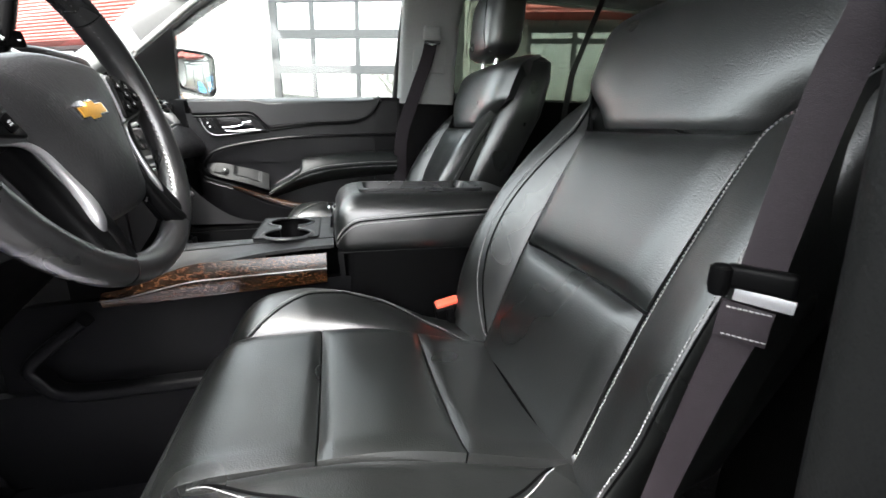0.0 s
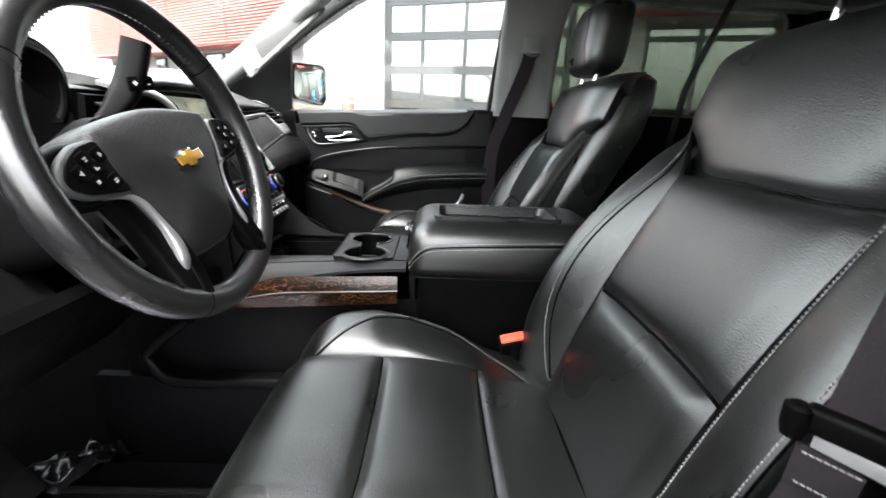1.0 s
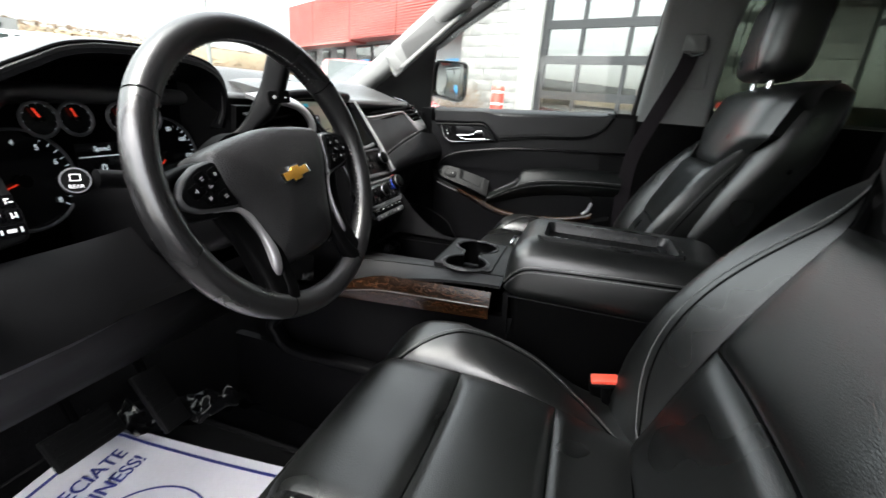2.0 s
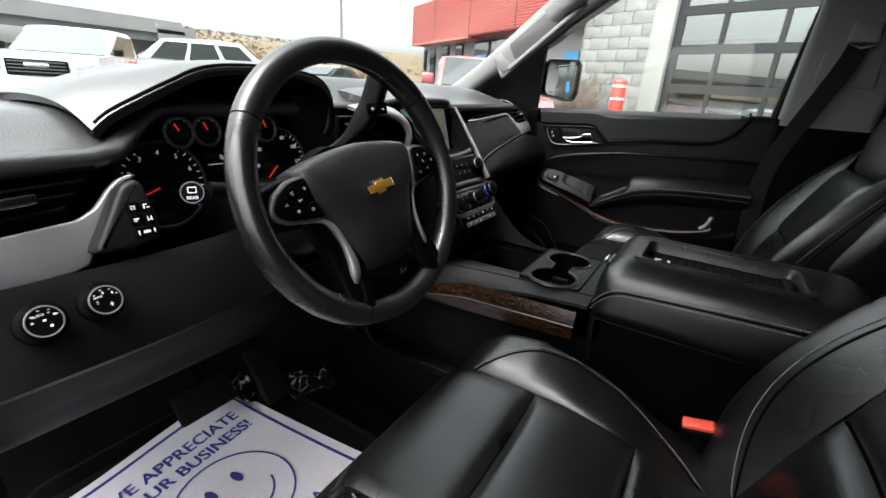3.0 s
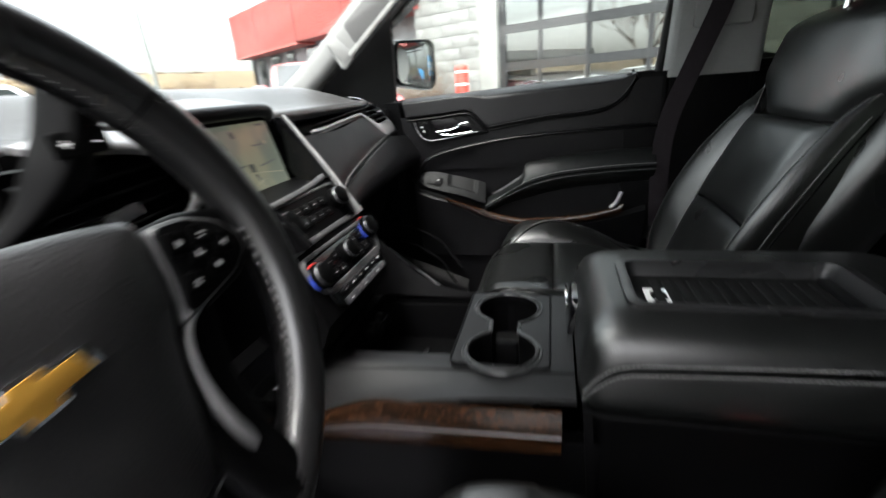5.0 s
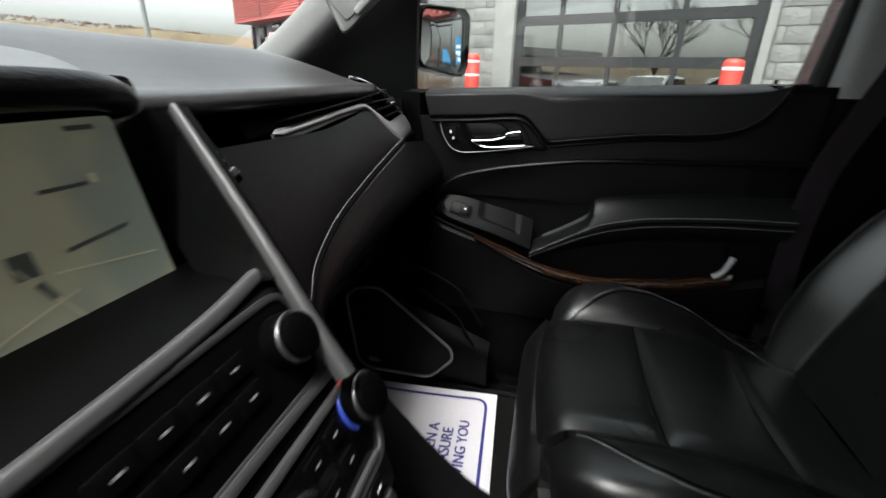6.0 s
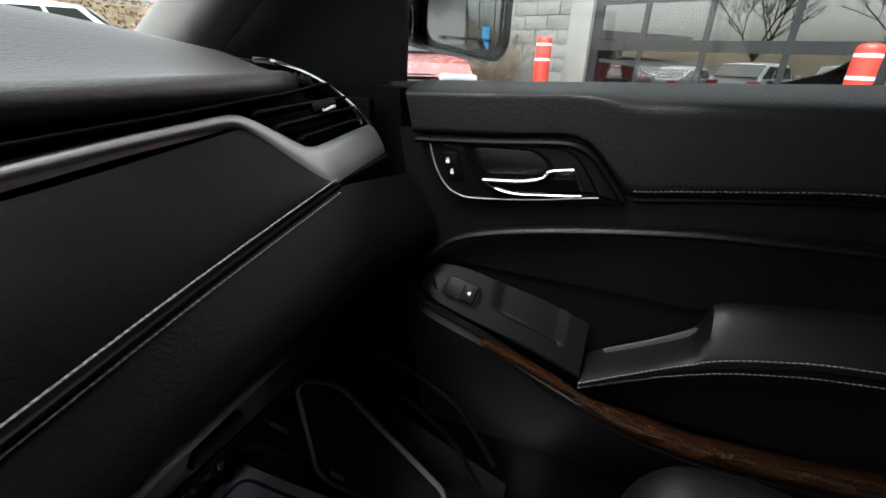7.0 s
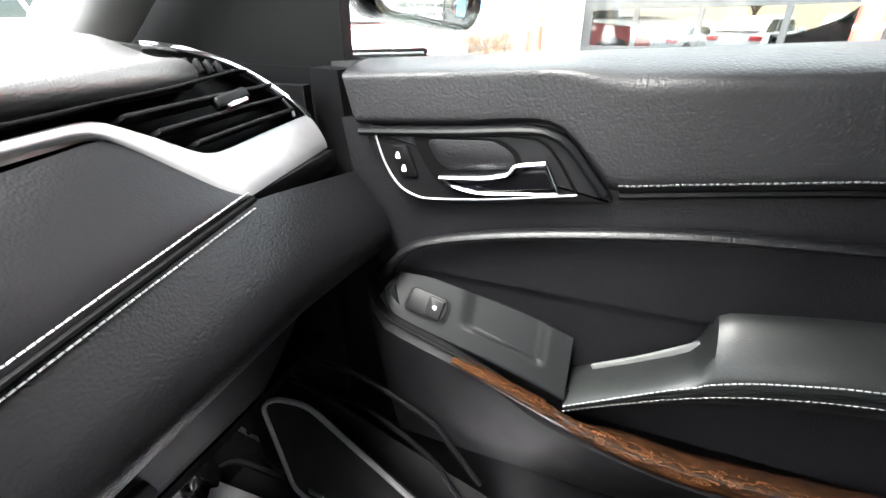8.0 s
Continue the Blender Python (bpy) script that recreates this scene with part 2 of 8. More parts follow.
def disc(r, n=10, sx=1.0):
    return [(r * sx * math.cos(2 * math.pi * i / n), r * math.sin(2 * math.pi * i / n)) for i in range(n)]


def rect(w, h, r=0.0, n=2):
    c = [(-w / 2, -h / 2), (w / 2, -h / 2), (w / 2, h / 2), (-w / 2, h / 2)]
    return [tuple(q) for q in rounded(c, r, n)] if r else c


def box(c, s, bev=0.0, seg=2, m=None):
    bm = bmesh.new()
    bmesh.ops.create_cube(bm, size=1, matrix=Matrix.Translation(c) @ Matrix.Diagonal((*s, 1)) if m is None else m @ Matrix.Diagonal((*s, 1)))
    if bev:
        bmesh.ops.bevel(bm, geom=bm.edges[:], offset=bev, segments=seg, profile=0.5, affect="EDGES", clamp_overlap=True)
    return bm


def cyl(p0, p1, r0, r1=None, n=24, bev=0.0):
    p0, p1 = Vector(p0), Vector(p1)
    r1 = r0 if r1 is None else r1
    q = (p1 - p0).to_track_quat("Z", "Y")
    h = (p1 - p0).length
    prof = [(r0, 0.0), (r1, h)] if not bev else [(r0 - bev, 0), (r0, bev), (r1, h - bev), (r1 - bev * 0.4, h - bev * 0.3), (r1 - bev, h)]
    rings = [[p0 + q @ Vector((r * math.cos(2 * math.pi * i / n), r * math.sin(2 * math.pi * i / n), z)) for i in range(n)] for r, z in prof]
    return loft(rings)


def prism(outline, depth, m, bev=0.0, seg=2):
    """An outline in the local x, y plane of m, raised along local z, its front edge rounded."""
    pts = [Vector((q[0], q[1])) for q in outline]
    turn = 1 if sum(a.x * b.y - b.x * a.y for a, b in zip(pts, pts[1:] + pts[:1])) > 0 else -1

    def ring(z, inset):
        out = []
        n = len(pts)
        for i, p in enumerate(pts):
            e = (pts[(i + 1) % n] - pts[i - 1])
            q = p + Vector((-e.y, e.x)).normalized() * (turn * inset)
            out.append(m @ Vector((q.x, q.y, z)))
        return out

    rings = [ring(0, 0)]
    if bev:
        for i in range(seg + 1):
            a = i / seg * math.pi / 2
            rings.append(ring(depth - bev + bev * math.sin(a), bev * (1 - math.cos(a))))
    else:
        rings.append(ring(depth, 0))
    return loft(rings)


def sheet(f, nu, nv, thick=0.004, puff=0.0, power=4.0, flip=False):
    """A surface f(u, v) with thickness; puff swells it between its edges like upholstery."""
    e = 1e-3
    top, bot = [], []
    for i in range(nu + 1):
        for j in range(nv + 1):
            u, v = i / nu, j / nv
            p = Vector(f(u, v))
            du = Vector(f(min(1, u + e), v)) - Vector(f(max(0, u - e), v))
            dv = Vector(f(u, min(1, v + e))) - Vector(f(u, max(0, v - e)))
            nn = du.cross(dv).normalized() * (-1 if flip else 1)
            h = puff * (max(0.0, 1 - abs(2 * u - 1) ** power) * max(0.0, 1 - abs(2 * v - 1) ** power)) ** 0.5 if puff else 0
            top.append(p + nn * h)
            bot.append(p - nn * thick)
    bm = bmesh.new()
    a, b = [bm.verts.new(p) for p in top], [bm.verts.new(p) for p in bot]
    w = nv + 1
    for i in range(nu):
        for j in range(nv):
            q = (i * w + j, (i + 1) * w + j, (i + 1) * w + j + 1, i * w + j + 1)
            bm.faces.new([a[k] for k in q])
            bm.faces.new([b[k] for k in reversed(q)])
    edge = [j for j in range(w)] + [i * w + nv for i in range(1, nu + 1)] + [nu * w + j for j in range(nv - 1, -1, -1)] + [i * w for i in range(nu - 1, 0, -1)]
    for i, q in enumerate(edge):
        r = edge[(i + 1) % len(edge)]
        bm.faces.new((a[q], b[q], b[r], a[r]))
    bmesh.ops.recalc_face_normals(bm, faces=bm.faces)
    return bm


def join(*bms):
    """Several solids of one part as one mesh."""
    out = bmesh.new()
    for b in bms:
        me = bpy.data.meshes.new("tmp")
        b.to_mesh(me)
        b.free()
        out.from_mesh(me)
        bpy.data.meshes.remove(me)
    return out


def solid(name, bm, mat, sharp=38):
    me = bpy.data.meshes.new(name)
    bm.normal_update()
    bm.to_mesh(me)
    bm.free()
    me.materials.append(mat)
    me.polygons.foreach_set("use_smooth", [True] * len(me.polygons))
    me.set_sharp_from_angle(angle=radians(sharp))
    return me


def thing(name, label, category, at=(0, 0, 0), kind="", group=""):
    ob = new(name)
    ob.empty_display_size = 0.05
    ob.location = at
    return tagged(ob, label, category, group, kind)


def origin(ob):
    """The inverse of a thing's pose, so that its parts can be given in the place's own metres."""
    return Matrix.Translation(ob.location).inverted() if ob.type == "EMPTY" else Matrix()


def part(name, bm, mat, parent, label="", sharp=38):
    ob = new(name, solid(name, bm, mat, sharp))
    ob.parent = parent
    ob.matrix_parent_inverse = origin(parent)
    return tagged(ob, label)


def whole(name, bm, mat, label, category, kind="", group="", sharp=38):
    return tagged(new(name, solid(name, bm, mat, sharp)), label, category, group, kind)


def text_bm(s, size, m, depth=0.0004):
    cu = bpy.data.curves.new("t", "FONT")
    cu.body, cu.size, cu.extrude, cu.align_x, cu.align_y = s, size, depth, "CENTER", "CENTER"
    ob = bpy.data.objects.new("t", cu)
    me = ob.to_mesh()
    bm = bmesh.new()
    bm.from_mesh(me)
    bm.transform(m)
    ob.to_mesh_clear()
    bpy.data.objects.remove(ob)
    bpy.data.curves.remove(cu)
    return bm


def along(pts, step):
    """Points every step metres along a line, with the way there."""
    p = [Vector(q) for q in pts]
    out, need = [], 0.0
    for a, b in zip(p, p[1:]):
        d = (b - a).length
        if d < 1e-9:
            continue
        t = need
        while t <= d:
            out.append((a + (b - a) * (t / d), (b - a).normalized()))
            t += step
        need = t - d
    return out


def stitches(pts, nrm, step=0.0047, length=0.0040, r=0.0006):
    """A row of thread stitches along a line."""
    bm = bmesh.new()
    for p, d in along(pts, step):
        n = Vector(nrm(p) if callable(nrm) else nrm).normalized()
        s = d.cross(n).normalized()
        q = [p + d * a * length / 2 + s * b * r * 1.2 for a in (-1, 1) for b in (-1, 1)]
        mid = [p + s * b * r * 0.8 + n * r * 1.7 for b in (-1, 1)]
        v = [bm.verts.new(x) for x in q]
        w = [bm.verts.new(x) for x in mid]
        bm.faces.new((v[0], v[1], w[1], w[0]))
        bm.faces.new((w[0], w[1], v[3], v[2]))
        bm.faces.new((v[0], w[0], v[2]))
        bm.faces.new((v[1], v[3], w[1]))
    return bm


def seam_on(f, uv, out, off=0.0012):
    """Points on a surface f at the given (u, v), lifted towards out, and a lookup of its normal there."""
    e, pts, ns = 2e-3, [], []
    for u, v in uv:
        du = Vector(f(min(1, u + e), v)) - Vector(f(max(0, u - e), v))
        dv = Vector(f(u, min(1, v + e))) - Vector(f(u, max(0, v - e)))
        n = du.cross(dv).normalized()
        if n.dot(Vector(out)) < 0:
            n = -n
        pts.append(Vector(f(u, v)) + n * off)
        ns.append(n)
    return pts, lambda p: ns[min(range(len(pts)), key=lambda i: (pts[i] - p).length_squared)]


def facing(o, z, x):
    """A pose with its local z along z and its local x near x."""
    z = Vector(z).normalized()
    x = (Vector(x) - z * Vector(x).dot(z)).normalized()
    y = z.cross(x)
    m = Matrix((x, y, z)).transposed().to_4x4()
    m.translation = o
    return m


# ---- the ground and the car's shell ----
def ground_z(x, y):
    s = lambda t: max(0.0, min(1.0, t)) ** 2 * (3 - 2 * max(0.0, min(1.0, t)))
    return 0.55 * s((x - 1.8) / 4.5) + 0.35 * s((y - 6) / 10) * (1 - s((x - 1.8) / 4.5)) + 2.2 * s((y - 26) / 30)


ASPHALT = mk("asphalt", (0.055, 0.055, 0.056), 0.9, var=0.2, vscale=1.5, fine=160, finebump=0.004)


def lot():
    xs = [-900, -200, -60, -20, -8, -3, 0, 1, 2, 3, 4, 5, 6, 7, 9, 14, 25, 60, 200, 900]
    ys = [-900, -200, -60, -20, -8, -3, 0, 2, 4, 6, 8, 10, 12, 14, 16, 20, 26, 32, 40, 48, 56, 80, 200, 900]
    bm = bmesh.new()
    g = [[bm.verts.new((x, y, ground_z(x, y))) for y in ys] for x in xs]
    for i in range(len(xs) - 1):
        for j in range(len(ys) - 1):
            bm.faces.new((g[i][j], g[i + 1][j], g[i + 1][j + 1], g[i][j + 1]))
    return whole("ground", bm, ASPHALT, "grey asphalt of a sloping car lot", "ground", "structure")


lot()

PAINT = mk("dark_body_paint", (0.010, 0.010, 0.011), 0.30, coat=0.25, var=0.05)
body = thing("vehicle_body", "dark body shell of a large utility vehicle", "car", (0, 0, 0), "structure")


def wall_with_holes(x, thick, outline, holes):
    """One side of the shell in the y, z plane: a filled outline with openings, given thickness."""
    bm = bmesh.new()
    loops = [outline] + holes
    edges = []
    for lp in loops:
        vs = [bm.verts.new((x, a, b)) for a, b in lp]
        edges += [bm.edges.new((vs[i], vs[(i + 1) % len(vs)])) for i in range(len(vs))]
    bmesh.ops.triangle_fill(bm, edges=edges, use_beauty=True)
    r = bmesh.ops.extrude_face_region(bm, geom=bm.faces[:])
    bmesh.ops.translate(bm, verts=[v for v in r["geom"] if isinstance(v, bmesh.types.BMVert)], vec=(thick, 0, 0))
    bmesh.ops.recalc_face_normals(bm, faces=bm.faces)
    return bm


SIDE = rounded([(2.35, 0.35), (2.4, 1.0), (1.9, 1.2), (1.30, 1.40), (1.06, 1.50), (0.95, 1.585), (0.66, 1.82), (0.50, 1.91), (0.2, 1.965), (-2.5, 1.95), (-2.95, 1.5), (-3.0, 0.4)], 0.10, 3)
FRONT_GLASS = rounded([(1.14, 1.415), (0.64, 1.68), (0.565, 1.74), (0.39, 1.855), (0.22, 1.91), (-0.19, 1.915), (-0.12, 1.415)], 0.03, 2)
REAR_GLASS = rounded([(-0.37, 1.49), (-0.345, 1.88), (-1.25, 1.88), (-1.3, 1.49)], 0.04, 3)
LAST_GLASS = rounded([(-1.42, 1.49), (-1.38, 1.86), (-2.45, 1.82), (-2.65, 1.49)], 0.05, 3)
DOOR_HOLE = rounded([(1.05, 0.62), (1.1, 1.42), (0.52, 1.83), (-0.03, 1.89), (-0.06, 1.42), (-0.06, 0.62)], 0.06, 3)
part("side_right", wall_with_holes(0.90, 0.07, SIDE, [FRONT_GLASS, REAR_GLASS, LAST_GLASS]), PAINT, body)
part("side_left", wall_with_holes(-0.97, 0.07, SIDE, [DOOR_HOLE, REAR_GLASS, LAST_GLASS]), PAINT, body)
part("roof", box((0, -1.15, 1.978), (1.84, 2.9, 0.03), 0.01), PAINT, body)
part("front_header", sheet(lambda u, v: (-0.9 + 1.8 * u, 0.43 - 0.2 * v, 1.935 + 0.035 * v), 4, 2, 0.03), PAINT, body)
part("floor_pan", box((0, -0.3, 0.645), (1.8, 3.4, 0.05)), PAINT, body)
part("hood", sheet(lambda u, v: (-0.9 + 1.8 * u, 1.32 + 1.0 * v, 1.36 - 0.16 * v - 0.05 * (2 * u - 1) ** 2), 10, 6, 0.02), PAINT, body)
part("nose", box((0, 2.36, 0.78), (1.8, 0.06, 0.85), 0.02), PAINT, body)
part("firewall", box((0, 1.30, 1.0), (1.8, 0.04, 0.70)), PLASTIC_D, body)
part("tailgate", box((0, -2.95, 1.16), (1.8, 0.05, 1.56), 0.02), PAINT, body)
part("cargo_floor", box((0, -2.2, 0.80), (1.8, 1.5, 0.05)), CARPET, body)

windscreen = whole("windscreen", sheet(lambda u, v: (-0.86 + 1.72 * u, 1.27 - 0.85 * v + 0.10 * (1 - (2 * u - 1) ** 2), 1.43 + 0.50 * v), 8, 4, 0.004), SCREEN_GLASS,
                   "clear curved windscreen", "windscreen", "structure")
windscreen.visible_shadow = False
for nm, ys, zs, mat in (("window_glass_rear", (-0.34, -1.3), (1.48, 1.89), PRIVACY), ("window_glass_last", (-1.38, -2.65), (1.48, 1.87), PRIVACY)):
    for sx in (-1, 1):
        w = whole("window_1", sheet(lambda u, v: (sx * 0.92, ys[0] + (ys[1] - ys[0]) * u, zs[0] + (zs[1] - zs[0]) * v), 2, 2, 0.004), mat,
                  "dark tinted rear side window pane", "window", "structure")
        w.visible_shadow = False

# ceiling, carpets and the plain trim behind
whole("ceiling", sheet(lambda u, v: (-0.86 + 1.72 * u, 0.42 - 3.26 * v, 1.945 - 0.03 * (2 * u - 1) ** 4 - 0.02 * max(0, 1 - v * 8)), 12, 10, 0.02, flip=True),
      HEADLINER, "light grey cloth headliner under the roof", "ceiling", "structure")
whole("floor", sheet(lambda u, v: (-0.86 + 1.72 * u, -0.9 + 2.1 * v, 0.682 + max(0, v - 0.915) * 2.2), 6, 14, 0.01), CARPET, "black carpet of the front footwells", "floor", "structure")


def rear_trim(sx):
    t = thing("rear_side_trim", "plain dark plastic trim below the rear side windows", "trim panel", (sx * 0.87, -1.5, 0.7), "structure")
    part("panel", sheet(lambda u, v: (sx * (0.85 + 0.03 * math.sin(v * 3.1)), -0.30 - 2.5 * u, 0.68 + 0.80 * v), 6, 8, 0.02, flip=sx > 0), PLASTIC, t)
    part("rail", box((sx * 0.86, -1.55, 1.895), (0.07, 2.5, 0.05), 0.015), GREY, t)
    part("rear_pillar", loft([[V(sx * 0.86, -1.31 + a - 0.03 * k, z) + V(b * sx, 0, 0) for a, b in rect(0.13, 0.06, 0.015)] for k, z in ((0, 1.46), (1, 1.66), (2, 1.88))]), PLASTIC, t)
    return t


rear_trim(1)
rear_trim(-1)


def rear_bench():
    t = thing("rear_bench", "black leather second-row bench seat", "seat", (0, -1.1, 0.7))
    part("cushion", sheet(lambda u, v: (-0.62 + 1.24 * u, -0.98 - 0.42 * v, 1.00 - 0.03 * v), 12, 6, 0.25, 0.03), LEATHER, t)
    part("backrest", sheet(lambda u, v: (-0.62 + 1.24 * u, -1.38 - 0.24 * v, 1.0 + 0.50 * v), 12, 8, 0.12, 0.03), LEATHER, t)
    return t


rear_bench()
rb = thing("rear_seat_belt", "black rear seat belt strap hanging by the side window", "seat belt", (0.735, -0.80, 1.05))
part("webbing", sweep([(0.735, -0.935, 1.90), (0.735, -0.86, 1.70), (0.735, -0.815, 1.575), (0.735, -0.79, 1.36), (0.74, -0.80, 1.0)], rect(0.002, 0.046), up=(1, 0, 0)), BELT, rb)
part("anchor", box((0.745, -0.935, 1.90), (0.02, 0.06, 0.03), 0.006), PLASTIC_D, rb)



# ---- the passenger's door ----
DX = 0.80


def sm(t):
    t = max(0.0, min(1.0, t))
    return t * t * (3 - 2 * t)


door = thing("door_1", "closed passenger door with black leather trim and wood inlay", "door", (DX, 0.2, 0.72), "structure")
Mx = lambda x: facing((x, 0, 0), (-1, 0, 0), (0, -1, 0))  # local x: towards the rear, local y: up


def dpoly(pts, r, n=4):
    return [(-q[0], q[1]) for q in rounded(pts, r, n)]


def belt(y):
    return 1.443 + 0.030 * (0.62 - y) / 0.72


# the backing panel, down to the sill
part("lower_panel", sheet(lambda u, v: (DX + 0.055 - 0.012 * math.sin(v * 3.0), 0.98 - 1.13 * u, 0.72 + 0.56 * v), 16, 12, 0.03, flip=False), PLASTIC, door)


def between(line, y):
    """The height at y on a line of (y, z) points that runs towards the rear."""
    for (a, b), (c, d) in zip(line, line[1:]):
        if a >= y >= c:
            return b + (d - b) * (a - y) / (a - c)
    return line[0][1] if y > line[0][0] else line[-1][1]


smooth_line = lambda pts, n=6: [(p.x, p.y) for p in spline([(a, b, 0) for a, b in pts], n)]
BAND_LOW = smooth_line([(0.600, 1.386), (0.50, 1.391), (0.43, 1.3975), (0.405, 1.395), (0.390, 1.385), (0.374, 1.367), (0.3575, 1.3465), (0.345, 1.343), (0.30, 1.349), (0.2284, 1.3585), (0.1748, 1.365), (0.0766, 1.371), (0.025, 1.379), (-0.010, 1.396), (-0.036, 1.425), (-0.052, 1.458)])


def bolster(u, v):
    """The padded upper band that rolls over at the window line."""
    y = 0.600 - 0.652 * u
    z0, z1 = between(BAND_LOW, y), belt(y)
    z = z0 + (z1 - z0) * (1 - (1 - v) ** 1.15)
    x = DX - 0.007 + (0.0 if v < 0.72 else 0.060 * ((v - 0.72) / 0.28) ** 1.9) + 0.008 * max(0, 1 - v / 0.10) ** 2
    return (x, y + 0.014 * v * (1 - u) ** 6, z)


part("upper_band", sheet(bolster, 48, 24, 0.02), BAND, door, "stitched black leather upper band")
part("window_ledge", sheet(lambda u, v: (DX + 0.050 + 0.070 * v, 0.66 - 0.80 * u, belt(0.66 - 0.80 * u) - 0.001 - 0.004 * v), 10, 4, 0.03, flip=False), BAND, door)
stl = [V(DX - 0.008, y, z + 0.0085) for y, z in BAND_LOW if y < 0.346]
part("crease", sweep([p + V(0.006, 0, -0.011) for p in stl], disc(0.003, 6)), PLASTIC_D, door)
part("stitching", stitches(stl, (-1, 0, 0)), THREAD_D, door)
# plain panel under the band, which carries the latch, down to the rolled lip
part("latch_panel", sheet(lambda u, v: (DX + 0.006 - 0.003 * math.sin(v * 3.14), 0.625 - 0.745 * u - 0.030 * (1 - v) * (1 - u) ** 8, 1.225 + (between(BAND_LOW, 0.62 - 0.745 * u) + 0.004 - 1.225) * v), 24, 12, 0.015), PANEL, door)
part("front_cap", sheet(lambda u, v: (DX + 0.012 + 0.02 * u, 0.628 + 0.05 * u - 0.018 * (1 - v), 1.10 + 0.335 * v), 4, 10, 0.02, flip=True), PLASTIC, door)
part("rear_cap", sheet(lambda u, v: (DX - 0.004 + 0.01 * v, -0.03 - 0.10 * u, 1.0 + 0.468 * v), 5, 12, 0.02), PLASTIC, door)

# recessed dark middle field with a rolled upper lip
lip = spline([(DX + 0.004, 0.586, 1.200), (DX - 0.004, 0.578, 1.222), (DX - 0.008, 0.564, 1.2395), (DX - 0.010, 0.542, 1.2605), (DX - 0.010, 0.496, 1.2785), (DX - 0.010, 0.411, 1.297), (DX - 0.010, 0.2945, 1.314), (DX - 0.010, 0.2137, 1.320), (DX - 0.010, 0.06, 1.327), (DX - 0.008, -0.12, 1.334)], 8)
part("lip", sweep(lip, [(a * 1.5, b) for a, b in disc(0.0052, 12)]), SOFT, door)
part("middle_field", sheet(lambda u, v: (DX + 0.016 - 0.010 * v ** 3, 0.592 - 0.72 * u, 1.06 + (between([(q.y, q.z) for q in lip], 0.592 - 0.72 * u) - 1.062) * v), 28, 14, 0.02), PANEL, door)
RIM_TOP = smooth_line([(0.592, 1.205), (0.586, 1.188), (0.574, 1.173), (0.53, 1.156), (0.488, 1.142), (0.43, 1.116), (0.389, 1.090), (0.326, 1.068), (0.268, 1.055), (0.20, 1.050), (0.08, 1.064), (-0.022, 1.086), (-0.10, 1.11)])
part("lower_band", sheet(lambda u, v: (DX - 0.030 + 0.050 * (1 - v) ** 1.4 + 0.014 * max(0, v - 0.93) / 0.07, 0.592 - 0.69 * u, 0.93 + (between(RIM_TOP, 0.592 - 0.69 * u) - 0.93) * v), 40, 14, 0.012), PLASTIC_G, door)
part("rim_line", sweep([V(DX - 0.027, y, z) for y, z in RIM_TOP[:32]], disc(0.0022, 8)), PLASTIC_G, door)

# switch pod in front of the armrest: a sloping ledge with a shallow scoop
POD_U = smooth_line([(0.572, 1.2205), (0.5262, 1.2213), (0.4727, 1.2108), (0.4157, 1.1981), (0.364, 1.181)])
POD_L = smooth_line([(0.572, 1.203), (0.5556, 1.184), (0.5144, 1.1696), (0.4551, 1.154), (0.4047, 1.1386), (0.364, 1.124)])


def pod(u, v):
    y = 0.574 - 0.210 * u
    zu, zl = between(POD_U, y), between(POD_L, y)
    nose = max(0.0, 1 - u / 0.08) ** 2
    zu, zl = zu - 0.010 * nose, zl + 0.006 * nose
    if v < 0.82:
        t = v / 0.82
        scoop = sm((u - 0.42) / 0.08) * sm((0.88 - u) / 0.05) * sm((0.60 + 0.10 * u - t) / 0.07)
        return (DX - 0.002 - 0.032 * t + 0.012 * nose + 0.0035 * scoop, y, zu + (zl - zu) * t - 0.002 * scoop)
    t = (v - 0.82) / 0.18
    return (DX - 0.034 + 0.012 * nose + 0.016 * t ** 1.6, y, zl - 0.011 * t)


pod_part = part("switch_pod", sheet(pod, 48, 26, 0.012, flip=True), SATIN, door, "satin dark grey switch pod")
# deep black strip paints the shadow in the gap below the pod
part("pod_gap_shade", sheet(lambda u, v: (DX - 0.012, 0.590 - 0.228 * u, between(RIM_TOP, 0.590 - 0.228 * u) - 0.004 + 0.030 * v), 20, 3, 0.01), PLASTIC_D, door)
pc, pu, pv = Vector(pod(0.245, 0.42)), Vector(pod(0.36, 0.42)) - Vector(pod(0.13, 0.42)), Vector(pod(0.245, 0.60)) - Vector(pod(0.245, 0.24))
SWN = pu.cross(pv).normalized()
SWN = SWN if SWN.x < 0 else -SWN
swm = facing(pc + SWN * 0.0015, SWN, pu)
switch = part("window_switch", prism(rounded([(-0.024, -0.013), (0.021, -0.014), (0.025, 0.0), (0.021, 0.013), (-0.021, 0.014)], 0.007, 4), 0.004, swm, 0.0012), PLASTIC, pod_part, "black window switch")
part("switch_rim", sweep([swm @ V(q.x, q.y, 0.003) for q in rounded([(-0.025, -0.0138), (0.022, -0.0148), (0.026, 0.0), (0.022, 0.0138), (-0.022, 0.0148)], 0.007, 5)], disc(0.0006, 6), up=SWN, closed=True), PLASTIC_G, pod_part)
part("rocker", prism(rounded([(0.001, -0.0115), (0.019, -0.0115), (0.020, 0.0105), (0.001, 0.0115)], 0.003), 0.0075, swm, 0.002), PLASTIC_G, pod_part)
